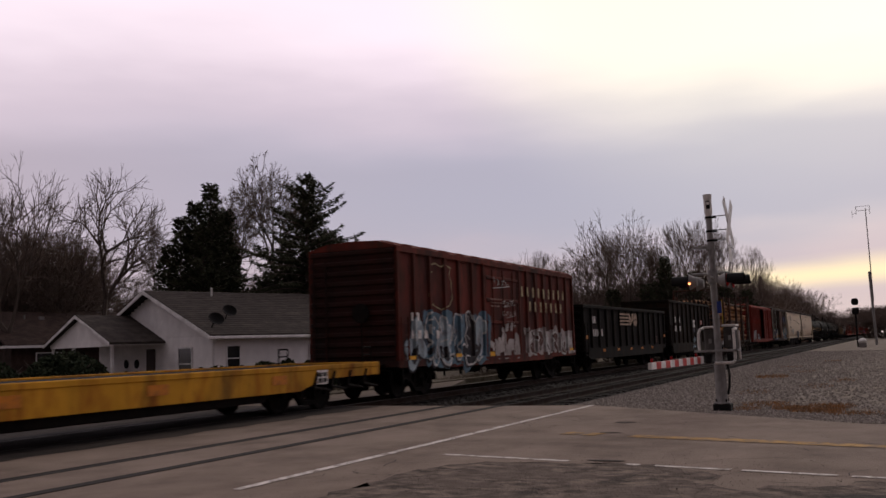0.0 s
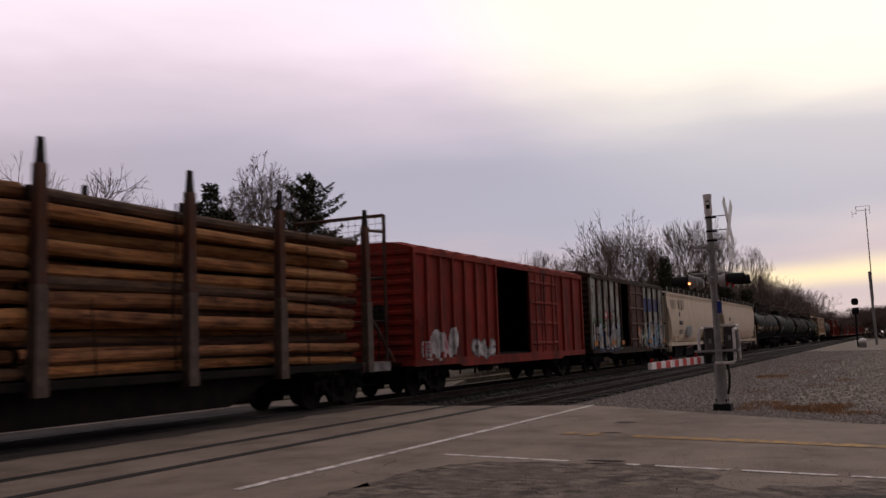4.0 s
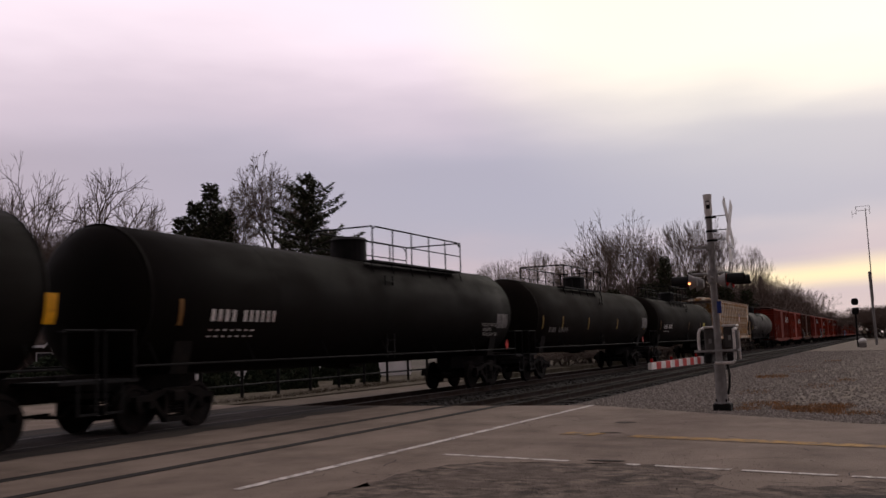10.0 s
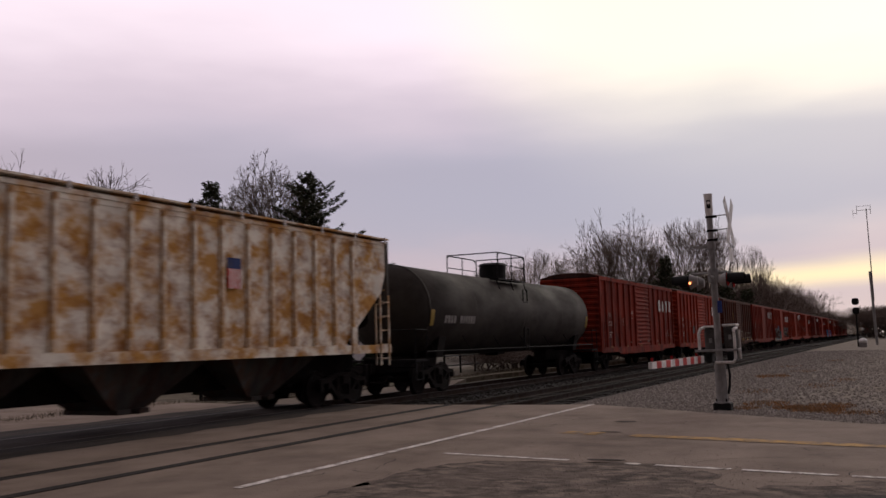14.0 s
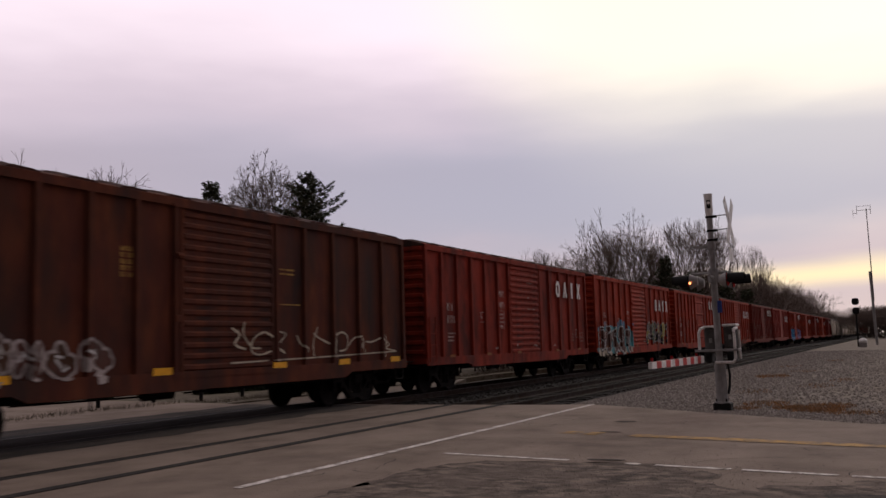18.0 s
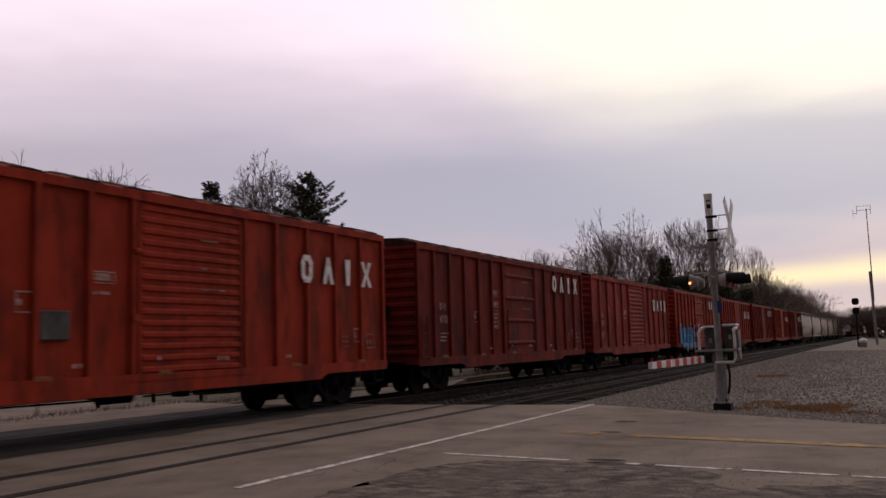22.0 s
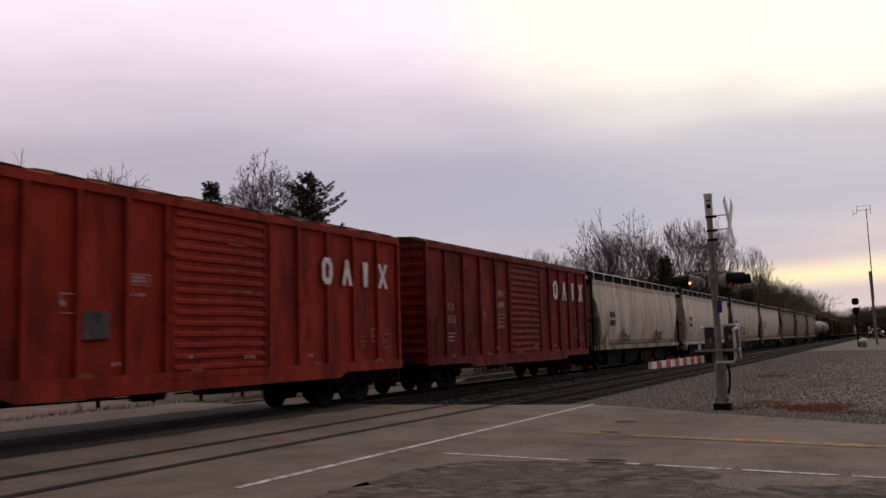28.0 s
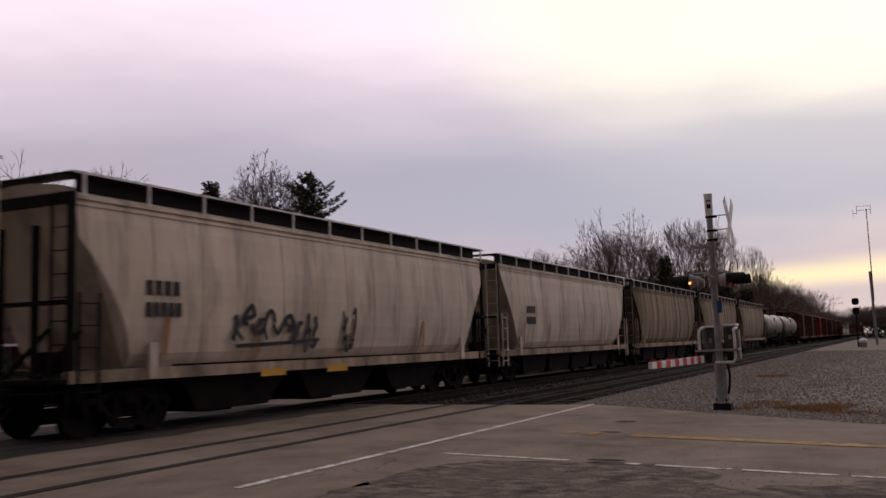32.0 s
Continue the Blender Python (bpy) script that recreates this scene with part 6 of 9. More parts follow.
c = boxcar(22.6, 15.75, P_WC, "maroon boxcar with faded lettering and large blue and white graffiti", he=4.42, door=(6.2, 9.3), style="plug", posts=(6, 7), seed=1, end_mat=P_SHADED)
graffiti(c, 1.75, 6.15, 0.88, 2.45, ("slate", "paleslate", "slate", "black", "paleslate", "slate"), "white", 3, "slate", "white", n=5, fat=0.42, drop="black", label="tall blue, black and white spray-painted letters")
graffiti(c, 10.2, 15.5, 1.08, 1.95, ("brown", "brown", "white"), "white", 8, "paint_white", "white", n=6, fat=0.26, label="white spray-painted band with dark letters")
graffiti(c, 0.35, 1.7, 0.95, 2.3, ("paleslate", "black"), "black", 9, None, "white", n=1)
speckle(c, 6.45, 9.1, 1.1, 1.75, "paint_white", 26, 0.20, 19, "peeling white paint on the door")
speckle(c, 9.5, 15.5, 1.75, 2.05, "paint_white", 26, 0.14, 20)
speckle(c, 6.5, 9.0, 1.9, 2.3, "paint_white", 5, 0.12, 23)
marks(c, 0.83, 2.24, [(0.2, 0.24, 2, 0.1, 0), (0.2, 0.24, 5, 0.2, -0.52)], M_LETTER, -HW + 0.06, "number_stencil", "white number marks")
M_CREAMLET = material("cream_lettering", (0.36, 0.28, 0.16), 0.7, 0, (0.17, 0.08, 0.045), 0.3, 6.0, sharp=0.06)
for i in range(9):
    marks(c, 9.5 + i * 0.59, 3.23, [(0.17, 0.38, 1, 0, 0)], M_CREAMLET, -HW + 0.0, "owner_mark", "cream painted block")
for i in range(7):
    marks(c, 10.28 + i * 0.6, 2.68, [(0.17, 0.38, 1, 0, 0)], M_CREAMLET, -HW + 0.0, "owner_mark", "cream painted block")
bm = B()
sh = [(3.6, 3.95), (3.75, 3.75), (3.6, 3.5), (3.55, 3.0), (3.8, 2.75), (4.35, 2.62), (4.9, 2.75), (5.15, 3.0), (5.1, 3.5), (4.95, 3.75), (5.1, 3.95), (4.7, 4.05), (4.35, 3.95), (4.0, 4.05), (3.6, 3.95)]
stroke(bm, [(x - 1.55, z - 0.03) for x, z in sh], 0.035, -HW + 0.05)
part("shield_outline", bm, M_CREAMLET, c, "faded painted shield outline")
scrawl(c, 6.75, 8.3, 3.5, 3.82, "white", 4, 0.03, None, 6)
for zz, sd in ((2.95, 5), (2.55, 6), (2.2, 7)):
    scrawl(c, 7.6, 8.8, zz - 0.1, zz + 0.1, "paint_white", sd, 0.02, None, 6)
marks(c, 6.6, 2.9, [(0.2, 0.05, 4, 0.06, 0), (0.2, 0.05, 4, 0.06, 0.12), (0.2, 0.05, 3, 0.06, -0.12)], M_DULL, -HW + 0.0, "data_panel")
reflectors(c, (0.75, 3.9, 6.6, 15.2), 1.12, 0.42, 0.22, -HW + 0.006)

c = gondola(39.65, 16.2, P_BLACKG, "black steel gondola with white striped owner mark", he=3.14, posts=14)
M_WORN = material("worn_white_mark", (0.42, 0.30, 0.22), 0.8, 0, (0.09, 0.06, 0.045), 0.35, 5.0, sharp=0.08)
for i in range(4):
    marks(c, 6.0, 2.24 + i * 0.17, [(1.85, 0.09, 1, 0, 0)], M_WORN, -HW - 0.012, "owner_mark", "worn white painted bar")
bm = B()
prism(bm, [(7.85, 2.24), (8.15, 2.24), (8.45, 2.5), (8.70, 2.24), (8.70, 2.86), (8.40, 2.86), (8.15, 2.6), (7.95, 2.86), (7.75, 2.86)], -HW - 0.014, -HW - 0.010)
prism(bm, [(8.78, 2.24), (9.25, 2.20), (9.42, 2.40), (9.40, 2.70), (9.2, 2.88), (8.85, 2.86), (8.74, 2.6), (8.95, 2.5), (8.76, 2.42)], -HW - 0.014, -HW - 0.010)
part("owner_mark", bm, M_WORN, c, "worn white painted owner mark")
marks(c, 1.6, 2.3, [(0.16, 0.32, 2, 0.12, 0), (0.14, 0.32, 6, 0.14, -0.6)], M_LETTER, -HW + 0.08, "number_stencil")
reflectors(c, (0.35, 15.75), 1.66, 0.26, 0.16, -HW - 0.012, MATS["orange_reflector"])
reflectors(c, (3.1, 5.6, 8.08, 10.4, 12.7), 1.03, 0.36, 0.12, -HW + 0.008, MATS["orange_reflector"])
marks(c, 13.78, 1.3, [(0.4, 0.03, 1, 0, 0), (0.4, 0.03, 1, 0, 0.3), (0.03, 0.33, 2, 0.34, 0)], M_DULL, -HW + 0.085, "data_panel")

c = gondola(57.2, 13.75, P_BROWNG, "dark brown steel gondola with white number marks and red notice", he=3.88, posts=11, drop=0.58)
for sgn in (-1, 1):
    bm = B()
    prism(bm, [(3.1, 0.66), (3.5, 0.34), (10.25, 0.34), (10.65, 0.66)], sgn * (HW - 0.42), sgn * (HW - 0.36))
    part("under_sill", bm, M_DARK, c, "black fish-belly sill under the floor")
marks(c, 1.48, 2.5, [(0.26, 0.38, 2, 0.08, 0), (0.19, 0.34, 3, 0.06, -0.58)], M_LETTER, -HW + 0.085, "number_stencil", "white stencilled marks")
marks(c, 2.76, 2.5, [(0.26, 0.38, 2, 0.08, 0), (0.19, 0.34, 3, 0.06, -0.58)], M_LETTER, -HW + 0.085, "number_stencil", "white stencilled marks")
marks(c, 7.2, 2.2, [(0.62, 0.5, 1, 0, 0)], M_LETTER, -HW - 0.012, "placard", "white square placard")
bm = B()
prism(bm, [(7.51, 2.25), (7.72, 2.45), (7.51, 2.65), (7.30, 2.45)], -HW - 0.017, -HW - 0.014)
part("placard", bm, M_LETTERDK, c, "dark diamond on the placard")
marks(c, 7.2, 1.86, [(0.62, 0.32, 1, 0, 0)], spray("dark_navy", (0.012, 0.014, 0.032)), -HW - 0.012, "placard")
bm = B()
box(bm, 9.83, 10.38, -HW - 0.014, -HW - 0.010, 2.38, 2.70)
part("notice", bm, material("red_notice", (0.42, 0.05, 0.04), 0.6, 0, (0.25, 0.04, 0.03), 0.3, 4.0), c, "red warning notice")
words(c, "DO NOT", 9.86, -HW - 0.018, 2.57, 0.14, M_LETTER)
words(c, "HUMP", 9.91, -HW - 0.018, 2.43, 0.14, M_LETTER)
scrawl(c, 7.0, 7.8, 1.25, 1.6, "pale", 3, 0.03, -HW - 0.012, 5)
scrawl(c, 6.9, 7.7, 0.85, 1.05, "pale", 6, 0.03, -HW - 0.012, 5)

logcar(72.25, 20.1, "steel flatcar loaded with two stacks of brown pine logs")

c = boxcar(93.8, 16.1, P_RED7, "red boxcar with a wide-open dark doorway and white graffiti", he=4.46, door=(6.3, 9.5), style="plug", posts=(7, 5), open_door=(9.4, 12.6), seed=4)
graffiti(c, 0.6, 3.0, 1.15, 1.95, ("pink", "white"), "white", 21, None, "white", n=4, label="pale spray-painted letters")
graffiti(c, 4.0, 6.1, 1.12, 1.6, ("white",), "grey", 22, None, "white", n=3)

c = boxcar(111.2, 14.7, P_PALE, "weathered pale green boxcar with open doorway and bright graffiti", he=4.62, door=(5.25, 7.0), style="panel", posts=(5, 6), door_mat=P_BROWNDOOR, post_mat=P_PALEPOST,
           roof_mat=P_PALEPOST, end_mat=P_PALEPOST, sill_mat=P_PALEPOST, open_door=(6.75, 9.9), seed=5)
graffiti(c, 9.95, 14.4, 1.12, 2.45, ("cream", "pale", "cream", "paleslate", "pale", "cream"), "black", 31, "grey", "white", n=6, fat=0.44, drop="blue", label="bright many-coloured spray-painted letters")
graffiti(c, 0.4, 5.0, 1.12, 2.35, ("white", "paleslate", "cream", "white"), "black", 32, None, "white", n=6, fat=0.42, drop="navy", label="bright many-coloured spray-painted letters")
graffiti(c, 8.2, 9.9, 1.15, 2.1, ("orange", "cream", "green"), "black", 33, None, "white", n=3, y=-HW - 0.012)
speckle(c, 0.3, 5.1, 1.1, 1.5, "purple", 16, 0.17, 34)
speckle(c, 0.3, 5.1, 1.15, 2.5, "green", 11, 0.16, 35)
speckle(c, 9.9, 14.5, 2.1, 2.6, "orange", 10, 0.13, 36)
speckle(c, 9.9, 14.5, 1.1, 1.3, "orange", 7, 0.12, 37)
speckle(c, 0.3, 5.0, 2.4, 4.2, "rust_spot", 40, 0.075, 38, "rust spots in the pale paint")
speckle(c, 10.0, 14.5, 2.5, 3.0, "rust_spot", 22, 0.08, 39)
reflectors(c, (0.5, 3.4, 5.2, 10.9, 14.4), 1.36, 0.5, 0.2, -HW - 0.005, MATS["orange_reflector"])
marks(c, 2.3, 2.55, [(0.5, 0.34, 2, 0.24, 0)], M_RED, -HW + 0.096, "number_board", "red number boards")
marks(c, 2.36, 2.62, [(0.14, 0.2, 2, 0.06, 0)], M_LETTER, -HW + 0.09, "number_stencil")
marks(c, 3.1, 2.62, [(0.14, 0.2, 2, 0.06, 0)], M_LETTER, -HW + 0.09, "number_stencil")
bm = B()
for i in range(4):
    box(bm, 10.05 + i * 0.95, 10.8 + i * 0.95, -HW + 0.08, -HW + 0.085, 3.05, 3.8)
part("owner_mark", bm, spray("navy", COL["navy"]), c, "faded blue painted block")

c = hopper(126.9, 19.2, P_CREAM, "cream covered hopper with striped owner mark and black graffiti", bays=4, seed=1, belly=True, deep=True)
M_GREYMARK = material("grey_owner_mark", (0.34, 0.29, 0.225), 0.7, 0, (0.52, 0.43, 0.32), 0.4, 5.0, sharp=0.08)
YH = -HW - 0.012
for i in range(5):
    marks(c, 0.95 + i * 0.07, 3.85 - i * 0.12, [(1.75 - i * 0.12, 0.07, 1, 0, 0)], M_GREYMARK, -HW + 0.035 - i * 0.008, "owner_mark", "dark grey painted bar")
bm = B()
prism(bm, [(3.5, 3.32), (3.85, 3.42), (4.1, 3.32), (4.1, 3.97), (3.88, 3.97), (3.6, 3.7), (3.42, 3.97), (3.2, 3.97)], -HW - 0.006, -HW + 0.02)
prism(bm, [(4.2, 3.32), (4.9, 3.32), (5.1, 3.5), (5.02, 3.72), (5.05, 3.97), (4.35, 3.97), (4.18, 3.75), (4.4, 3.6)], -HW - 0.006, -HW + 0.02)
part("owner_mark", bm, M_GREYMARK, c, "dark grey painted owner mark")
marks(c, 3.29, 2.9, [(0.15, 0.26, 2, 0.06, 0), (0.14, 0.25, 6, 0.06, -0.55), (0.28, 0.07, 4, 0.05, -0.95), (0.28, 0.07, 3, 0.05, -1.1)], M_LETTERDK, YH, "number_stencil", "black number marks")
graffiti(c, 11.3, 14.4, 1.02, 1.95, ("black", "black", "grey"), "black", 41, None, "grey", n=7, fat=0.5, y=YH - 0.02, label="grey and black spray-painted letters")
graffiti(c, 5.4, 7.2, 1.6, 2.2, ("cream",), "blue", 42, None, "blue", n=3, y=YH - 0.01)
scrawl(c, 5.0, 7.0, 0.9, 1.05, "pink", 43, 0.03, YH - 0.02)
scrawl(c, 11.0, 11.8, 1.75, 1.95, "red", 44, 0.03, YH - 0.01, 5)
reflectors(c, (2.6, 5.6, 9.3), 1.55, 0.5, 0.1, YH + 0.02, material("rust_reflector", (0.3, 0.13, 0.05), 0.6))

c = hopper(147.2, 18.95, P_CREAM2, "cream covered hopper with curved sides and rust streaks below the roof", bays=4, seed=2, belly=True)
marks(c, 2.99, 2.8, [(0.16, 0.26, 4, 0.07, 0), (0.14, 0.24, 5, 0.06, -0.46), (0.28, 0.07, 3, 0.05, -0.95)], M_LETTERDK, YH, "number_stencil", "black number marks")
marks(c, 4.9, 2.55, [(0.4, 0.03, 1, 0, 0), (0.4, 0.03, 1, 0, 0.4), (0.03, 0.43, 2, 0.34, 0)], M_LETTERDK, YH, "data_panel")
for i, x in enumerate((8.5, 10.5, 12.5)):
    scrawl(c, x, x + 0.9, 1.55, 2.05, "red", 50 + i, 0.03, YH - 0.005, 5)
M_STREAK = material("thin_rust_streak", (0.42, 0.19, 0.055), 0.85, 0, (0.52, 0.36, 0.19), 0.45, 6.0)
srng = random.Random(12)
for x in (3.9, 5.6, 6.2, 6.7, 7.5, 8.9, 9.3, 10.4, 11.0, 12.2, 12.7, 13.1, 13.9, 14.4, 14.8, 15.2, 15.6, 15.9, 16.2, 16.6, 16.9, 17.2, 17.6):
    bm = B()
    ln = srng.uniform(0.15, 0.5) * (2.0 if x in (5.6, 16.9, 17.2) else 1.0)
    sw = srng.uniform(0.03, 0.09)
    for k in range(4):
        f0, f1 = k / 4, (k + 1) / 4
        stroke(bm, [(x + 0.02 * math.sin(x * 5 + k), 4.0 - ln * f0), (x + 0.02 * math.sin(x * 5 + k + 1), 4.0 - ln * f1)], sw * (1 - 0.6 * f0), -HW + 0.05 - 0.055 * min(1.0, ln * f0))
    part("rust_streak", bm, M_STREAK, c)
P_RAKED = material("orange_stripe", (0.55, 0.30, 0.05), 0.6)
for x in (1.9, 4.2, 6.8, 9.45, 11.9, 14.2):
    bm = B()
    stroke(bm, [(x, 1.5), (x + 0.10, 1.8), (x + 0.28, 2.15)], 0.13, YH + 0.001)
    part("reflector", bm, P_RAKED, c)
bm = B()
pipe(bm, [(3.62, -1.02, 0.36), (3.62, -HW + 0.22, 0.45), (3.62, -HW + 0.12, 0.76), (3.75, -HW + 0.1, 0.85), (4.0, -HW + 0.1, 0.87), (16.0, -HW + 0.1, 0.87)], 0.05, 8)
part("outlet_pipe", bm, material("dusty_pipe", (0.36, 0.29, 0.23), 0.6, 0, (0.20, 0.14, 0.10), 0.4, 4.0), c, "dusty grey-brown pipe along the sill")
bm = B()
pipe(bm, [(3.4, -1.02, 0.36), (15.6, -1.02, 0.36)], 0.065, 8)
for x in (3.9, 5.6, 7.6, 9.6, 11.6, 13.6, 15.2):
    tube(bm, (x - 0.06, -1.02, 0.36), (x + 0.06, -1.02, 0.36), 0.10, n=10)
part("outlet_pipe", bm, paint("rusty_pipe", (0.16, 0.09, 0.06)), c)

c = tankcar(167.3, 19.5, P_TANK, "glossy black tank car with yellow reflective stripes and white marks", r=1.5, zc=2.60, stripes=(0.95, 1.70, 5.0, 5.25, 8.55, 12.1, 12.32, 16.1, 19.0), deck=(6.4, 15.6), dome=0.44)
tank_marks(c, 1.8, -0.09, [(0.12, 0.26, 4, 0.10, 0), (0.10, 0.035, 8, 0.13, 0.47), (0.10, 0.035, 8, 0.13, 0.6)], M_LETTER, 1.5, 2.54)
tank_marks(c, 2.78, -0.09, [(0.09, 0.26, 6, 0.095, 0)], M_LETTER, 1.5, 2.54)
tank_marks(c, 4.1, -0.08, [(0.36, 0.03, 1, 0, 0), (0.36, 0.03, 1, 0, 0.38), (0.03, 0.38, 2, 0.3, 0)], M_LETTER, 1.5, 2.54)
c = tankcar(188.0, 19.2, P_TANK, "black tank car with pale stencils near its end", r=1.5, zc=2.60, stripes=(1.4,), deck=(9.6, 15.4), stripe_mat=material("dull_stripe", (0.22, 0.11, 0.03), 0.6))
tank_marks(c, 2.3, -0.1, [(0.11, 0.25, 4, 0.11, 0), (0.10, 0.035, 7, 0.13, 0.42), (0.10, 0.035, 7, 0.13, 0.56)], M_LETTER, 1.5, 2.54)
tank_marks(c, 3.35, -0.1, [(0.09, 0.25, 6, 0.11, 0)], M_LETTER, 1.5, 2.54)
M_DIMTXT = material("dusty_lettering", (0.30, 0.28, 0.26), 0.7, 0, (0.12, 0.11, 0.10), 0.3, 6.0)
tank_marks(c, 17.3, 0.0, [(0.95, 0.5, 1, 0, 0)], material("stencil_panel", (0.22, 0.21, 0.20), 0.7, 0, (0.09, 0.085, 0.08), 0.45, 5.0), 1.5, 2.54)
for tx, zz in (("NON ODORIZED", 2.10), ("LIQUEFIED", 1.94), ("PETROLEUM GAS", 1.78)):
    words(c, tx, 15.9, -1.53, zz, 0.16, M_DIMTXT)
bm = B()
prism(bm, [(18.0, 1.28), (18.17, 1.46), (18.0, 1.64), (17.83, 1.46)], -HW - 0.02, -HW - 0.015)
part("placard", bm, M_RED, c, "red diamond hazard placard")
c = tankcar(208.9, 18.9, P_TANK2, "dusty dark tank car with dim yellow stripes", r=1.5, zc=2.58, stripes=(1.12, 3.55, 7.2, 12.0, 17.6), deck=(5.3, 10.9), long_rail=False, stripe_mat=material("dim_stripe", (0.30, 0.20, 0.04), 0.6))
tank_marks(c, 1.98, -0.28, [(0.11, 0.22, 4, 0.11, 0)], M_DIMTXT, 1.5, 2.52)
tank_marks(c, 3.18, -0.28, [(0.09, 0.22, 6, 0.11, 0)], M_DIMTXT, 1.5, 2.52)
tank_marks(c, 17.0, 0.1, [(1.0, 0.55, 1, 0, 0)], MATS["stencil_panel"], 1.5, 2.52)
bm = B()
prism(bm, [(16.78, 1.28), (16.95, 1.46), (16.78, 1.64), (16.61, 1.46)], -HW - 0.02, -HW - 0.015)
part("placard", bm, M_RED, c, "red diamond hazard placard")
c = tankcar(229.2, 18.9, P_TANK2, "dark tank car with long roof walkway and yellow placard", r=1.5, zc=2.58, stripes=(1.25, 9.6, 13.6), deck=(6.2, 11.4), long_rail=True, stripe_mat=MATS["dull_stripe"])
tank_marks(c, 2.2, -0.12, [(0.12, 0.25, 4, 0.13, 0), (0.10, 0.035, 8, 0.10, 0.4)], M_LETTER, 1.5, 2.52)
tank_marks(c, 3.4, -0.12, [(0.09, 0.25, 6, 0.08, 0)], M_LETTER, 1.5, 2.52)
tank_marks(c, 14.5, 0.0, [(0.75, 0.42, 1, 0, 0)], material("yellow_placard", (0.45, 0.42, 0.03), 0.5, 0, (0.3, 0.28, 0.04), 0.3, 5.0), 1.5, 2.52)
tank_marks(c, 14.6, -0.28, [(0.8, 0.16, 2, 0.2, 0)], MATS["stencil_panel"], 1.5, 2.52)

c = hopper(250.4, 17.5, P_RUSTHOP, "pale grey ribbed covered hopper heavily streaked with orange rust", dark=P_RUSTBAY, he=4.36, curved=False, posts=17, bays=3, walk_h=0.10, sill=1.36, seed=3)
marks(c, 1.95, 2.75, [(0.15, 0.34, 4, 0.07, 0), (0.15, 0.34, 5, 0.07, -0.5)], M_LETTER, -HW + 0.085, "number_stencil")
bm = B()
box(bm, 10.55, 11.0, -HW - 0.005, -HW + 0.001, 3.22, 3.45)
part("flag_sign", bm, spray("navy", (0.05, 0.08, 0.25)), c, "blue shield sign")
bm = B()
for i in range(4):
    box(bm, 10.56 + i * 0.115, 10.62 + i * 0.115, -HW - 0.005, -HW + 0.001, 2.80, 3.22)
part("flag_sign", bm, M_RED, c, "red stripes of the sign")
bm = B()
for i in range(4):
    box(bm, 10.62 + i * 0.115, 10.675 + i * 0.115, -HW - 0.005, -HW + 0.001, 2.80, 3.22)
part("flag_sign", bm, M_LETTER, c)
c = tankcar(269.9, 17.0, P_TANK3, "grey-black tank car with a seam at mid-length and thin yellow stripes", r=1.42, zc=2.60, stripes=(0.75, 16.2), deck=(6.9, 9.6), stripe_mat=MATS["dim_stripe"])
tank_marks(c, 1.6, -0.1, [(0.17, 0.24, 4, 0.05, 0)], M_DIMTXT, 1.42, 2.54)
tank_marks(c, 2.75, -0.1, [(0.15, 0.24, 6, 0.05, 0)], M_DIMTXT, 1.42, 2.54)

RED = "red oxide boxcar with ribbed sides and white owner blocks"
reds = [(288.15, P_REDA, "slide"), (305.5, P_REDB, "slide"), (323.1, P_BROWNBOX, "slide"), (340.3, P_REDA, "slide"), (357.5, P_REDB, "slide"), (374.9, P_REDB, "panel"),
        (392.2, P_REDB, "slide"), (410.0, P_REDC, "panel"), (427.25, P_CRIMSON, "slide"), (445.1, P_REDB, "panel"), (462.8, P_REDB, "slide"), (480.6, P_REDA, "panel"), (498.4, P_REDB, "slide"), (515.9, P_MAROON, "slide")]
SIGNS = {3: (0.0, 0.0), 1: (0.3, -0.25), 13: (-0.4, -0.1, 1.12, 1.15)}     # shift of the owner blocks
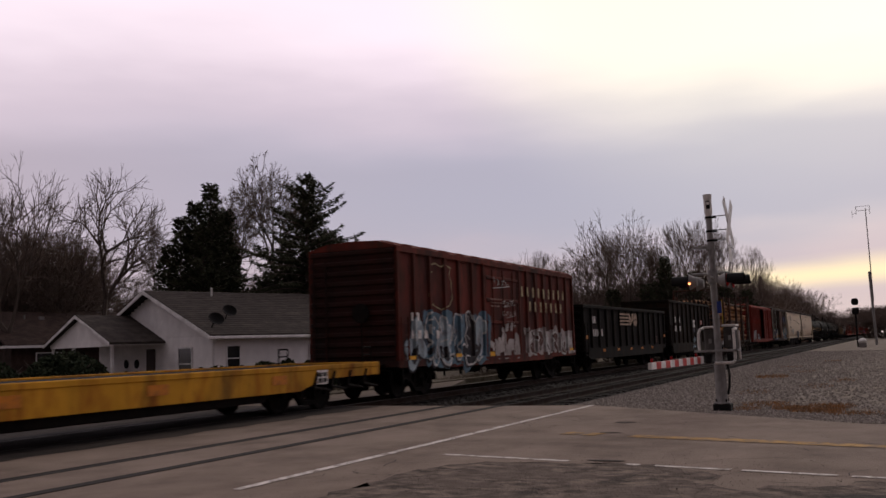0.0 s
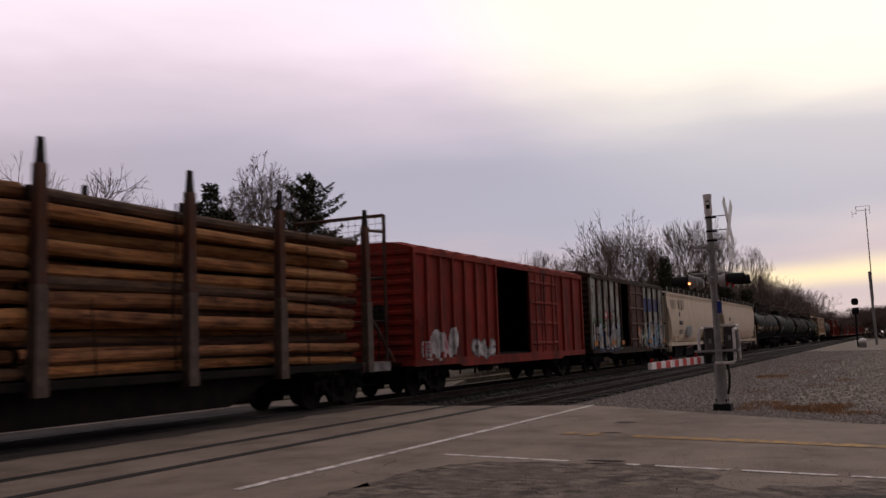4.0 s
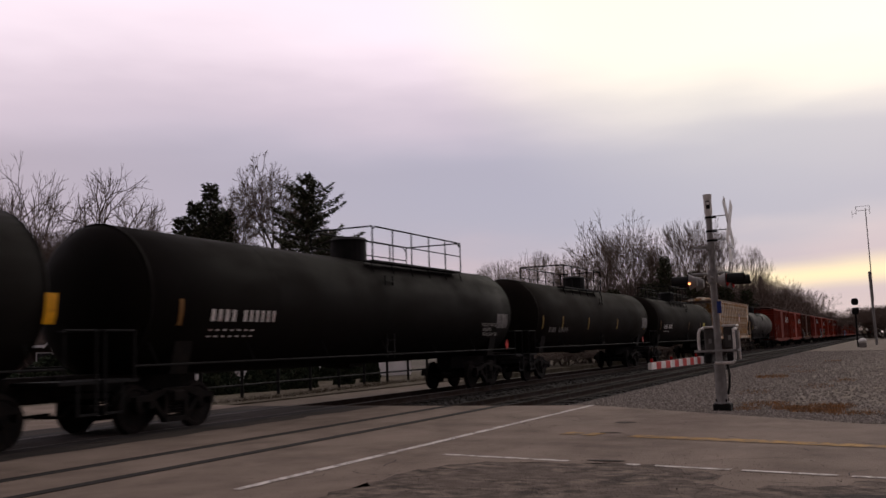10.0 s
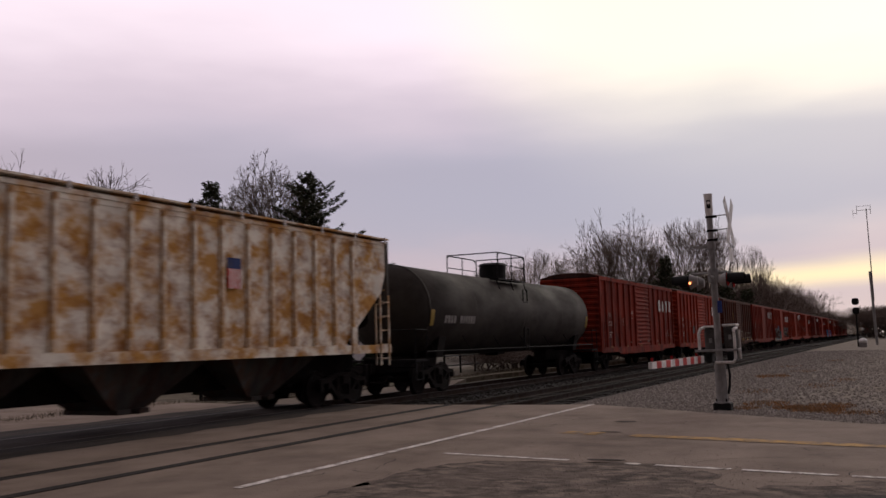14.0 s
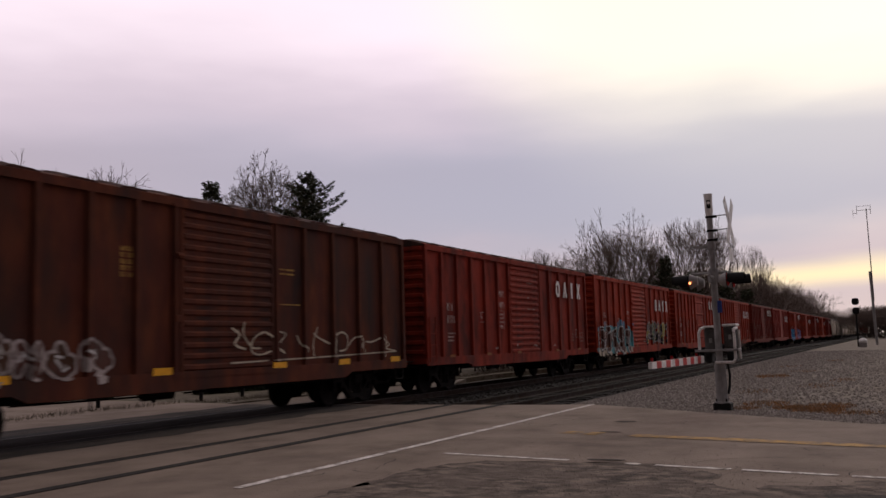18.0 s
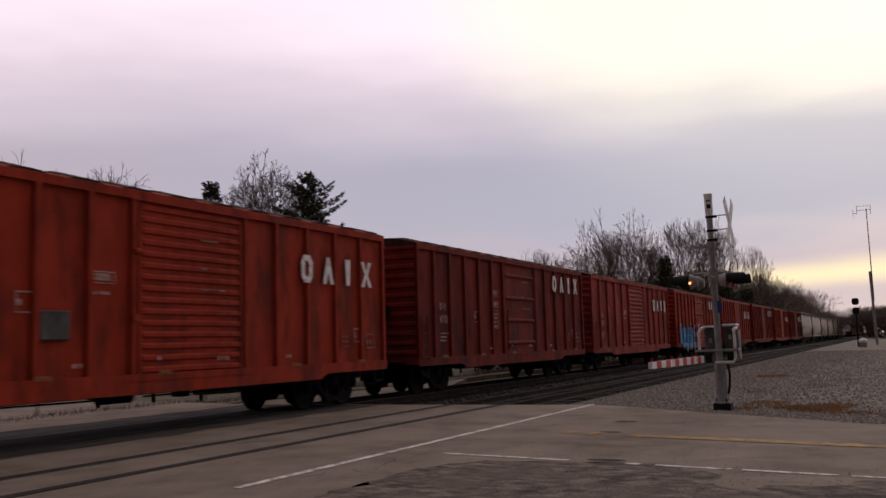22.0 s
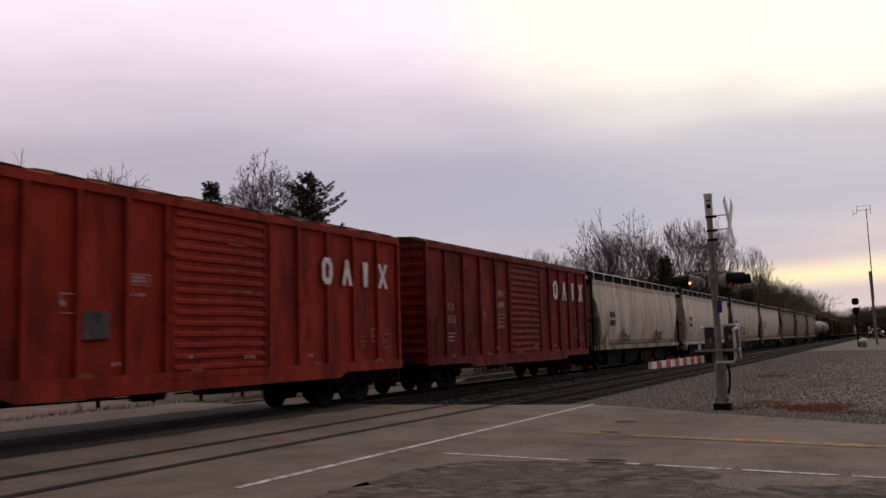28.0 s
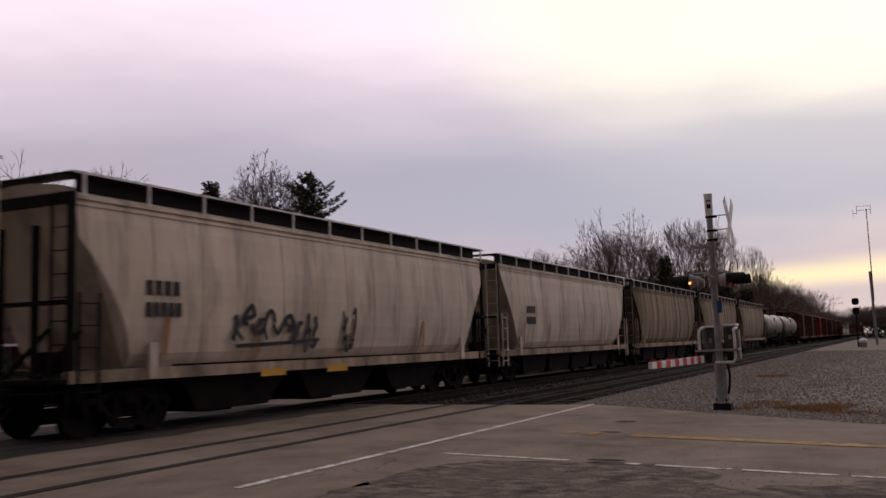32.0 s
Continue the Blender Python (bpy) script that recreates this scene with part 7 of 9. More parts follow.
for i, (u, mat, st) in enumerate(reds):
    brown = mat is P_BROWNBOX
    lab = {P_REDA: RED, P_REDB: "bright " + RED, P_REDC: "dark " + RED, P_MAROON: "maroon " + RED[4:], P_CRIMSON: "crimson " + RED[4:], P_BROWNBOX: "weathered brown boxcar with rusty edges and pale graffiti"}[mat]
    c = boxcar(u, 15.85, mat, lab, he=4.66 if i == 13 else 4.57, posts=(6, 5) if i not in (8, 13) else (5, 5), style=st, sign=() if brown else SIGNS.get(i, (0.1, 0.2) if st == "panel" else (0.15, -0.25)), seed=20 + i, cut=0.46, roof_mat=P_ROOF)
    if i in (1, 6, 12):
        bm = B()
        box(bm, 4.55, 5.15, -HW + 0.02, -HW + 0.09, 1.75, 2.25, 0.02)
        part("routing_board", bm, M_BOXGREY, c, "dull grey steel board on the side")
    if brown:
        graffiti(c, 0.6, 2.0, 1.2, 2.3, ("white", "paint_white"), "paint_white", 60, None, "white", n=2, fat=0.5, label="pale spray-painted patches")
        graffiti(c, 2.2, 5.0, 1.15, 1.75, ("rust_spot", "brown"), "paint_white", 77, None, "white", n=4, fat=0.3)
        speckle(c, 0.5, 5.4, 1.1, 1.5, "paint_white", 12, 0.10, 78)
        scrawl(c, 8.0, 15.4, 1.3, 2.0, "cream", 61, 0.045, None, 9, "cream spray-painted signature")
        marks(c, 5.2, 2.9, [(0.13, 0.09, 3, 0.04, z) for z in (0.0, 0.12, 0.24, 0.36, 0.48)], M_OCHRE, -HW + 0.098, "data_panel")
        marks(c, 9.9, 3.2, [(0.3, 0.04, 2, 0.06, 0), (0.3, 0.04, 2, 0.06, 0.1), (0.9, 0.03, 1, 0, -0.7)], M_OCHRE, -HW + 0.09, "data_panel")
        reflectors(c, (2.6, 6.2, 9.9, 15.2, 12.6), 1.14, 0.5, 0.14, -HW + 0.007)
    if i == 4:
        graffiti(c, 0.5, 6.3, 0.88, 2.1, ("brown", "brown", "brown"), "white", 62, "teal", "white", n=5, fat=0.40, drop="black", label="white and black spray-painted letters")
        speckle(c, 0.4, 6.4, 0.86, 1.15, "cream", 22, 0.2, 66)
        speckle(c, 0.4, 7.6, 1.9, 2.3, "blue", 14, 0.2, 67)
        graffiti(c, 9.5, 15.2, 1.25, 2.45, ("yellow", "brown", "green", "black", "brown", "black"), "paint_white", 63, None, "yellow", n=8, fat=0.30, drop="black", label="yellow and green spray-painted letters")
    if i == 9:
        speckle(c, 1.0, 8.2, 1.7, 2.45, "rose", 26, 0.13, 68, "pink spray-painted dots")
        speckle(c, 6.8, 8.6, 0.95, 1.5, "rose", 12, 0.11, 69)
        graffiti(c, 1.2, 6.4, 0.78, 2.15, ("azure", "azure", "vivid"), "black", 64, None, "pale", n=4, fat=0.50, drop="black", label="blue spray-painted letters with black outlines")
        graffiti(c, 10.2, 14.6, 0.85, 2.1, ("violet", "violet"), "purple", 65, "violet", "white", n=5, fat=0.34, drop="black", label="violet spray-painted letters")

HOPL = "grey curved-side covered hopper with dark ends and dust stains"
hops = [(532.75, 18.55, P_GREYHOP), (552.85, 18.65, P_GREYHOP2), (572.9, 17.5, P_GREYHOP), (591.7, 17.1, P_GREYHOP), (610.3, 17.3, P_STREAKHOP), (629.1, 17.2, P_STREAKHOP), (647.8, 17.2, P_STREAKHOP)]
for i, (u, L, mat) in enumerate(hops):
    # dirty end frames and some ladders go near-black, the ends' shade in their colour
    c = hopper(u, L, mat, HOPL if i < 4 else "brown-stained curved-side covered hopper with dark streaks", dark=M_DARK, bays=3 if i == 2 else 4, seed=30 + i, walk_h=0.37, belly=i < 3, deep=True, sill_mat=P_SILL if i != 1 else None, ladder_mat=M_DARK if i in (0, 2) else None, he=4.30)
    if i < 4:
        marks(c, (2.6, 1.85, 1.72, 2.6)[i], 2.48, [(0.17, 0.28, 4, 0.07, 0.1), (0.14, 0.27, 5, 0.06, -0.3)], M_LETTERDK, YH, "number_stencil", "black number marks")
    if i == 0:
        scrawl(c, 4.4, 6.0, 1.45, 1.9, "black", 70, 0.11, YH - 0.004, 6, "black spray-painted signature")
        scrawl(c, 11.5, 13.5, 1.45, 1.9, "black", 71, 0.11, YH - 0.004, 6)
    if i == 2:
        scrawl(c, 4.2, 7.4, 1.65, 2.4, "black", 72, 0.11, YH - 0.004, 9, "black spray-painted signature")
        scrawl(c, 8.45, 9.05, 1.5, 2.5, "black", 73, 0.09, YH - 0.004, 3)
        reflectors(c, (5.6, 8.2), 1.0, 0.9, 0.16, YH + 0.0, MATS["orange_stripe"])
    for x in (2.2, 5.0, 8.9, 12.8) if i != 1 else (1.75, 4.7, 7.8, 10.95, 13.95):
        bm = B()
        stroke(bm, [(x, 1.45), (x + 0.12, 2.2)], 0.10, YH + 0.003)
        part("rust_streak", bm, material("rust_streak", (0.30, 0.14, 0.05), 0.8), c)
# the tail, which stays far away
tankcar(666.8, 16.8, P_WHITETANK, "white tank car with dusty shell", r=1.4, zc=2.6)
tankcar(685.2, 16.8, P_WHITETANK, "white tank car with dusty shell", r=1.4, zc=2.6)
u = 703.6
k = 0
while u < 1010:
    if k % 10 in (7, 8):
        hopper(u, 17.3, P_CREAM2 if k % 2 else P_GREYHOP2, HOPL, seed=50 + k)
        u += 18.9
    else:
        boxcar(u, 15.85, (P_BROWNBOX, P_BROWNBOX, P_REDC)[k % 3], "dark red oxide boxcar with ribbed sides", seed=60 + k)
        u += 17.5
    k += 1
# ---------------------------------------------------------------- crossing signal with gate




def crossing_signal(x, y):
    t = thing("crossing_signal", pose(x, y, -0.05, -0.7, 0, 0), "grey railway crossing mast with crossbuck, lamps and lowered gate", "crossing signal")
    bm = B()
    tube(bm, (0, 0, 0.95), (0, 0, 4.3), 0.074, 0.064, 16)
    part("mast", bm, M_GALV, t)
    bm = B()
    tube(bm, (0, 0, 4.12), (0, 0, 4.22), 0.068, 0.086, 16)
    tube(bm, (0, 0, 4.22), (0, 0, 4.52), 0.084, 0.086, 16)
    tube(bm, (0, 0, 4.52), (0, 0, 4.60), 0.088, 0.094, 16)
    bell = part("bell_housing", bm, M_PALEGALV, t)
    bm = B()
    box(bm, -0.092, -0.06, -0.055, 0.03, 4.28, 4.46, 0.012)
    part("bell_opening", bm, M_BLACKMETAL, bell)
    bm = B()
    tube(bm, (-0.088, -0.015, 4.40), (-0.097, -0.016, 4.40), 0.034, n=14)
    part("bell_gong", bm, M_PALEGALV, bell)
    bm = B()
    tube(bm, (0, 0, 0.16), (0, 0, 1.0), 0.120, 0.116, 16)
    tube(bm, (0, 0, 0.16), (0, 0, 0.20), 0.17, 0.16, 16)
    part("base", bm, M_GALV, t)
    for a in (45, 135, 225, 315):
        bm = B()
        tube(bm, (0.145 * math.cos(radians(a)), 0.145 * math.sin(radians(a)), 0.17), (0.145 * math.cos(radians(a)), 0.145 * math.sin(radians(a)), 0.26), 0.016, n=6)
        part("anchor_bolt", bm, M_BLACKMETAL, t)
    bm = B()
    box(bm, -0.17, 0.17, -0.19, 0.17, -0.25, 0.17, 0.02)
    part("foundation", bm, M_BLACKMETAL, t, "black footing")
    # crossbuck on brackets, turned to the road's drivers
    for a in (38, -38):
        bm = B()
        m = Matrix.Translation((0.0, -0.40 - 0.014 * (a > 0), 3.96)) @ Matrix.Rotation(radians(-3), 4, "Z") @ Matrix.Rotation(radians(a), 4, "Y")
        bmesh.ops.create_cube(bm, size=1.0, matrix=m @ Matrix.Diagonal((0.22, 0.012, 1.16, 1)))
        part("crossbuck_board", bm, M_WHITE, t, "white crossed board seen edge-on")
    for z in (4.10, 3.80, 3.60):
        bm = B()
        tube(bm, (0, -0.05, z + 0.02), (0, -0.40, z + 0.02), 0.011, n=6)
        rod = part("bracket", bm, M_GALV, t)
        bm = B()
        tube(bm, (0, 0, z - 0.022), (0, 0, z + 0.022), 0.080, n=12)
        box(bm, -0.03, 0.03, -0.15, -0.06, z - 0.02, z + 0.03)
        part("clamp", bm, M_BLACKMETAL, rod)
    bm = B()
    box(bm, -0.05, 0.05, 0.05, 0.36, 3.44, 3.50)
    tube(bm, (0, 0, 3.40), (0, 0, 3.54), 0.09, n=12)
    part("side_arm", bm, M_GALV, t)
    bm = B()
    box(bm, -0.22, 0.22, -0.40, -0.388, 3.12, 3.42)
    part("track_sign", bm, M_WHITE, t, "small white sign board")
    # lamps: a cross-bar with one lamp each way at both ends
    bm = B()
    tube(bm, (-0.55, 0, 2.80), (0.55, 0, 2.80), 0.035, n=8)
    tube(bm, (0, -0.36, 2.90), (0, 0.44, 2.90), 0.03, n=8)
    tube(bm, (0, 0, 2.70), (0, 0, 2.98), 0.115, n=12)
    part("lamp_bar", bm, M_GALV, t)
    lens = material("red_lens", (0.30, 0.01, 0.01), 0.25)
    for s in (-1, 1):
        for xx in (-0.38, 0.38):
            bm = B()
            y0 = 0.42 if s > 0 else -0.33
            tube(bm, (xx, y0, 2.72), (xx, y0 + s * 0.012, 2.72), 0.175, n=20)
            # open hood: half tube that reaches forward
            n = 12
            arc = [radians(-25 + 230 * i / n) for i in range(n + 1)]
            for r_ in (0.135, 0.125):
                rows = [[(xx + r_ * math.cos(a), y0 + s * w_, 2.72 + r_ * math.sin(a)) for a in arc] for w_ in (0.01, 0.36)]
                loft(bm, rows, False, False)
            lamp = part("lamp", bm, M_BLACKMETAL, t, "black round lamp with hood and backing disc")
            bm = B()
            tube(bm, (xx, y0 + s * 0.012, 2.72), (xx, y0 + s * 0.05, 2.72), 0.14, 0.10, 16)
            part("lens", bm, lens, lamp)
            bm = B()
            tube(bm, (xx, y0 - s * 0.15, 2.72), (xx, y0, 2.72), 0.09, 0.165, 16)
            part("lamp_housing", bm, M_GALV, lamp)
            if s > 0 and xx < 0:
                bm = B()
                tube(bm, (xx - 0.16, y0 - 0.02, 2.68), (xx - 0.172, y0 - 0.02, 2.68), 0.026, n=10)
                part("side_light", bm, glowing("lit_side_light", (1.0, 0.30, 0.10), 4.0), lamp, "small lit orange indicator")
    # gate mechanism and relay box stand behind the mast on a bracket frame
    boxes = []
    for nm, ya, yb, za, zb, lab in (("gate_mechanism", 0.05, 0.30, 1.20, 1.74, "grey gate motor box"), ("relay_box", -0.36, -0.10, 1.30, 1.76, "grey relay box with a pale lid")):
        bm = B()
        box(bm, 0.10, 0.46, ya, yb, za, zb, 0.03)
        b = part(nm, bm, M_BOXGREY, t, lab)
        boxes.append(b)
        bm = B()
        box(bm, 0.07, 0.49, ya - 0.02, yb + 0.02, zb, zb + 0.05, 0.015)
        part("lid", bm, M_PALEGALV, b)
        bm = B()
        box(bm, 0.085, 0.10, (ya + yb) / 2 - 0.03, (ya + yb) / 2 + 0.03, (za + zb) / 2 - 0.05, (za + zb) / 2 + 0.05)
        part("latch", bm, M_GALV, b)
    gate = boxes[0]
    bm = B()
    box(bm, -0.22, -0.14, -0.42, 0.46, 1.24, 1.29, 0.006)
    box(bm, -0.22, 0.30, -0.42, -0.37, 1.24, 1.29, 0.006)
    part("shelf_bar", bm, M_GALV, t)
    for pts in ([(-0.18, -0.36, 1.08), (-0.18, -0.36, 1.62), (-0.14, -0.35, 1.70), (0.20, -0.36, 1.72)], [(-0.18, 0.36, 1.28), (-0.18, 0.36, 1.62), (-0.14, 0.33, 1.72), (0.20, 0.30, 1.76)],
                [(-0.18, -0.35, 1.06), (-0.18, -0.31, 1.01), (-0.12, 0.06, 1.01)], [(0.32, -0.38, 1.06), (0.32, -0.38, 1.68)]):
        bm = B()
        pipe(bm, pts, 0.030, 8)
        part("guard_rail", bm, M_PALEGALV, t)
    for y in (0.16, -0.30):
        bm = B()
        box(bm, 0.02, 0.42, y, y + 0.14, 1.00, 1.22, 0.03)
        part("counterweight", bm, M_BLACKMETAL, t)
    bm = B()
    pipe(bm, [(0.0, -0.16, 1.0), (0.0, -0.19, 0.75), (0.0, -0.17, 0.5), (0.0, -0.13, 0.35)], 0.025, 6)
    part("cable_conduit", bm, M_BLACKMETAL, t)
    bm = B()
    box(bm, -0.09, -0.07, -0.14, -0.05, 2.05, 2.30)
    part("notice", bm, material("blue_notice", (0.03, 0.05, 0.20), 0.6), t, "small blue notice plate")
    # arm, tapered, alternating stripes
    arm = None
    n = 13
    x0, x1 = -0.25, -4.85
    for i in range(n):
        a, b = x0 + (x1 - x0) * i / n, x0 + (x1 - x0) * (i + 1) / n
        ha, hb = 0.075 - 0.02 * i / n, 0.075 - 0.02 * (i + 1) / n
        bm = B()
        za, zb = 1.09 + 0.02 * i / n, 1.09 + 0.02 * (i + 1) / n
        loft(bm, [[(a, 0.27, za - ha), (a, 0.33, za - ha), (a, 0.33, za + ha), (a, 0.27, za + ha)], [(b, 0.27, zb - hb), (b, 0.33, zb - hb), (b, 0.33, zb + hb), (b, 0.27, zb + hb)]])
        part("arm_stripe", bm, M_WHITE if i % 2 == 0 else M_RED, gate)
    for xx in (-4.7, -3.2, -0.9):
        bm = B()
        z = 1.155
        tube(bm, (xx, 0.30, z), (xx, 0.30, z + 0.03), 0.018, n=8)
        tube(bm, (xx, 0.30, z + 0.03), (xx, 0.30, z + 0.075), 0.026, 0.02, 10)
        part("arm_lamp", bm, lens, gate, "small red lamp on the arm")
    return t


crossing_signal(20.0, 3.36)


# ---------------------------------------------------------------- trees
def tubes_mesh(name, segs, sides):
    """Many thin tapered sticks in one mesh: segs of (a, b, ra, rb)."""
    A = np.array([s[0] for s in segs], float)
    Bv = np.array([s[1] for s in segs], float)
    ra = np.array([s[2] for s in segs], float)[:, None]
    rb = np.array([s[3] for s in segs], float)[:, None]
    D = Bv - A
    D /= np.linalg.norm(D, axis=1, keepdims=True) + 1e-9
    ref = np.where(np.abs(D[:, 2:3]) < 0.9, np.array([[0, 0, 1.0]]), np.array([[1.0, 0, 0]]))
    U = np.cross(D, ref)
    U /= np.linalg.norm(U, axis=1, keepdims=True) + 1e-9
    W = np.cross(D, U)
    verts = []
    for base, r in ((A, ra), (Bv, rb)):
        for k in range(sides):
            a = 2 * math.pi * k / sides
            verts.append(base + r * (U * math.cos(a) + W * math.sin(a)))
    V = np.stack(verts, 1)            # segments x (2*sides) x 3
    n = len(segs)
    faces = []
    idx = np.arange(n)[:, None] * 2 * sides
    for k in range(sides):
        j = (k + 1) % sides
        faces.append(np.concatenate([idx + k, idx + j, idx + sides + j, idx + sides + k], 1))
    F = np.concatenate(faces, 0)
    me = bpy.data.meshes.new(name)
    me.from_pydata(V.reshape(-1, 3).tolist(), [], F.tolist())
    me.update()
    return me


def grow(rng, levels, angle, ratio, stems, lift, fine, bole=0.0):
    """Forking limbs and twigs of a bare tree; returns (limbs, twigs)."""
    limbs, twigs = [], []

    def side_dir(d, a, tilt):
        u = d.orthogonal().normalized()
        w = d.cross(u)
        return (d * math.cos(tilt) + (u * math.cos(a) + w * math.sin(a)) * math.sin(tilt)).normalized()

    def branch(p, d, length, r, lev):
        n = 3 if lev < 3 else 2
        q = p
        out = limbs if lev < levels - 4 else twigs
        for i in range(n):
            d = (d + Vector((rng.gauss(0, 0.12), rng.gauss(0, 0.12), rng.gauss(lift * 0.5, 0.08)))).normalized()
            e = q + d * (length / n)
            out.append((tuple(q), tuple(e), max(r * (1 - 0.28 * i / n), fine), max(r * (1 - 0.28 * (i + 1) / n), fine)))
            q = e
            if 1 <= lev < levels and rng.random() < 0.42:
                branch(q, side_dir(d, rng.uniform(0, 6.283), rng.uniform(0.5, 1.0)), length * rng.uniform(0.35, 0.6), max(r * 0.4, fine), min(levels, lev + 3))
        if lev >= levels:
            return
        kids = 3 if rng.random() < 0.3 else 2
        a0 = rng.uniform(0, 6.283)
        for k in range(kids):
            nd = side_dir(d, a0 + 6.283 * k / kids + rng.uniform(-0.5, 0.5), angle * rng.uniform(0.55, 1.3))
            nd = (nd + Vector((0, 0, lift))).normalized()
            branch(q, nd, length * ratio * rng.uniform(0.8, 1.15), max(r * (0.74 if kids == 2 else 0.64), fine), lev + 1)

    for k in range(stems):
        a = 6.283 * k / stems + rng.uniform(-0.4, 0.4)
        tilt = 0.04 if stems == 1 else 0.30
        foot, wide = Vector((0.12 * math.cos(a), 0.12 * math.sin(a), 0)), 0.17 if stems == 1 else 0.13
        for q in range(4 if bole else 0):
            head = foot + Vector((rng.gauss(0, 0.06), rng.gauss(0, 0.06), bole / 4))
            limbs.append((tuple(foot), tuple(head), wide * (1.25 - 0.06 * q), wide * (1.19 - 0.06 * q)))
            foot = head
        branch(foot, Vector((tilt * math.cos(a), tilt * math.sin(a), 1)).normalized(), 2.6 if stems == 1 else 2.0, 0.17 if stems == 1 else 0.12, 0)
    return limbs, twigs


TREES = {}


def bare_tree_meshes(key, seed, levels=8, angle=0.48, ratio=0.80, stems=1, lift=0.06, leaves=0, leaf=0.045, fine=0.0065, bole=0.0):
    rng = random.Random(seed)
    limbs, twigs = grow(rng, levels, angle, ratio, stems, lift, fine, bole)
    top = max(s[1][2] for s in limbs + twigs)
    k = 10.0 / top
    sc = lambda S: [(tuple(c * k for c in a), tuple(c * k for c in b), ra, rb) for a, b, ra, rb in S]
    a = tubes_mesh("trunk", sc(limbs), 5)
    a.materials.append(M_BARK)
    b = tubes_mesh("crown", sc(twigs), 3)
    b.materials.append(M_TWIG)
    l = None
    if leaves:
        vs, fs = [], []
        for s in rng.sample(twigs, min(leaves, len(twigs))):
            p = Vector(s[1]) * k
            u, w = Vector((rng.gauss(0, 1), rng.gauss(0, 1), rng.gauss(0, 1))).normalized() * leaf, Vector((rng.gauss(0, 1), rng.gauss(0, 1), rng.gauss(0, 1))).normalized() * leaf * 0.7
            i = len(vs)
            vs += [tuple(p - u), tuple(p + w), tuple(p + u), tuple(p - w)]
            fs.append((i, i + 1, i + 2, i + 3))
        l = bpy.data.meshes.new("leaves")
        l.from_pydata(vs, [], fs)
        l.materials.append(M_DRYLEAF)
    TREES[key] = (a, b, l)


bare_tree_meshes("oak", 33, 8, 0.56, 0.80, 1, 0.03, fine=0.0062)
bare_tree_meshes("maple", 8, 8, 0.46, 0.80, 2, 0.06, fine=0.0062)
bare_tree_meshes("vase", 7, 8, 0.48, 0.82, 1, 0.02, fine=0.0065, bole=3.5)
bare_tree_meshes("elm", 22, 9, 0.52, 0.80, 1, 0.05, 3000, 0.06, 0.0062)
bare_tree_meshes("crown", 56, 9, 0.50, 0.82, 1, 0.02, 4200, 0.05, 0.0055, 6.0)
bare_tree_meshes("slim_crown", 32, 9, 0.52, 0.80, 1, 0.03, 2600, 0.055, 0.0055, 5.0)
bare_tree_meshes("ash", 34, 9, 0.46, 0.80, 1, 0.06, 700, 0.05, 0.0062)
bare_tree_meshes("far_oak", 13, 8, 0.50, 0.82, 1, 0.05, 500, 0.06, 0.0075)
bare_tree_meshes("far_ash", 38, 8, 0.38, 0.83, 2, 0.08, 0, 0.05, 0.0075)
bare_tree_meshes("far_elm", 27, 8, 0.50, 0.82, 2, 0.05, 1500, 0.07, 0.0075)
bare_tree_meshes("scrub", 55, 7, 0.50, 0.81, 6, 0.05, 1200, 0.06, 0.008)


def bearing(az, dist):
    return dist * math.sin(radians(az)), dist * math.cos(radians(az))


def bare_tree(kind, az, dist, height, turn, wide=1.0, label="leafless deciduous tree with fine twigs"):
    x, y = bearing(az, dist)
    t = thing("bare_tree", pose(x, y, -0.35, 0, 0, turn), label, "tree", "bare winter trees")
    s = height / 10.0
    for nm, me in zip(("trunk", "crown", "leaves"), TREES[kind]):
        if me is not None:
            o = put(nm, me, t)
            o.scale = (s * wide, s * wide, s)
    return t


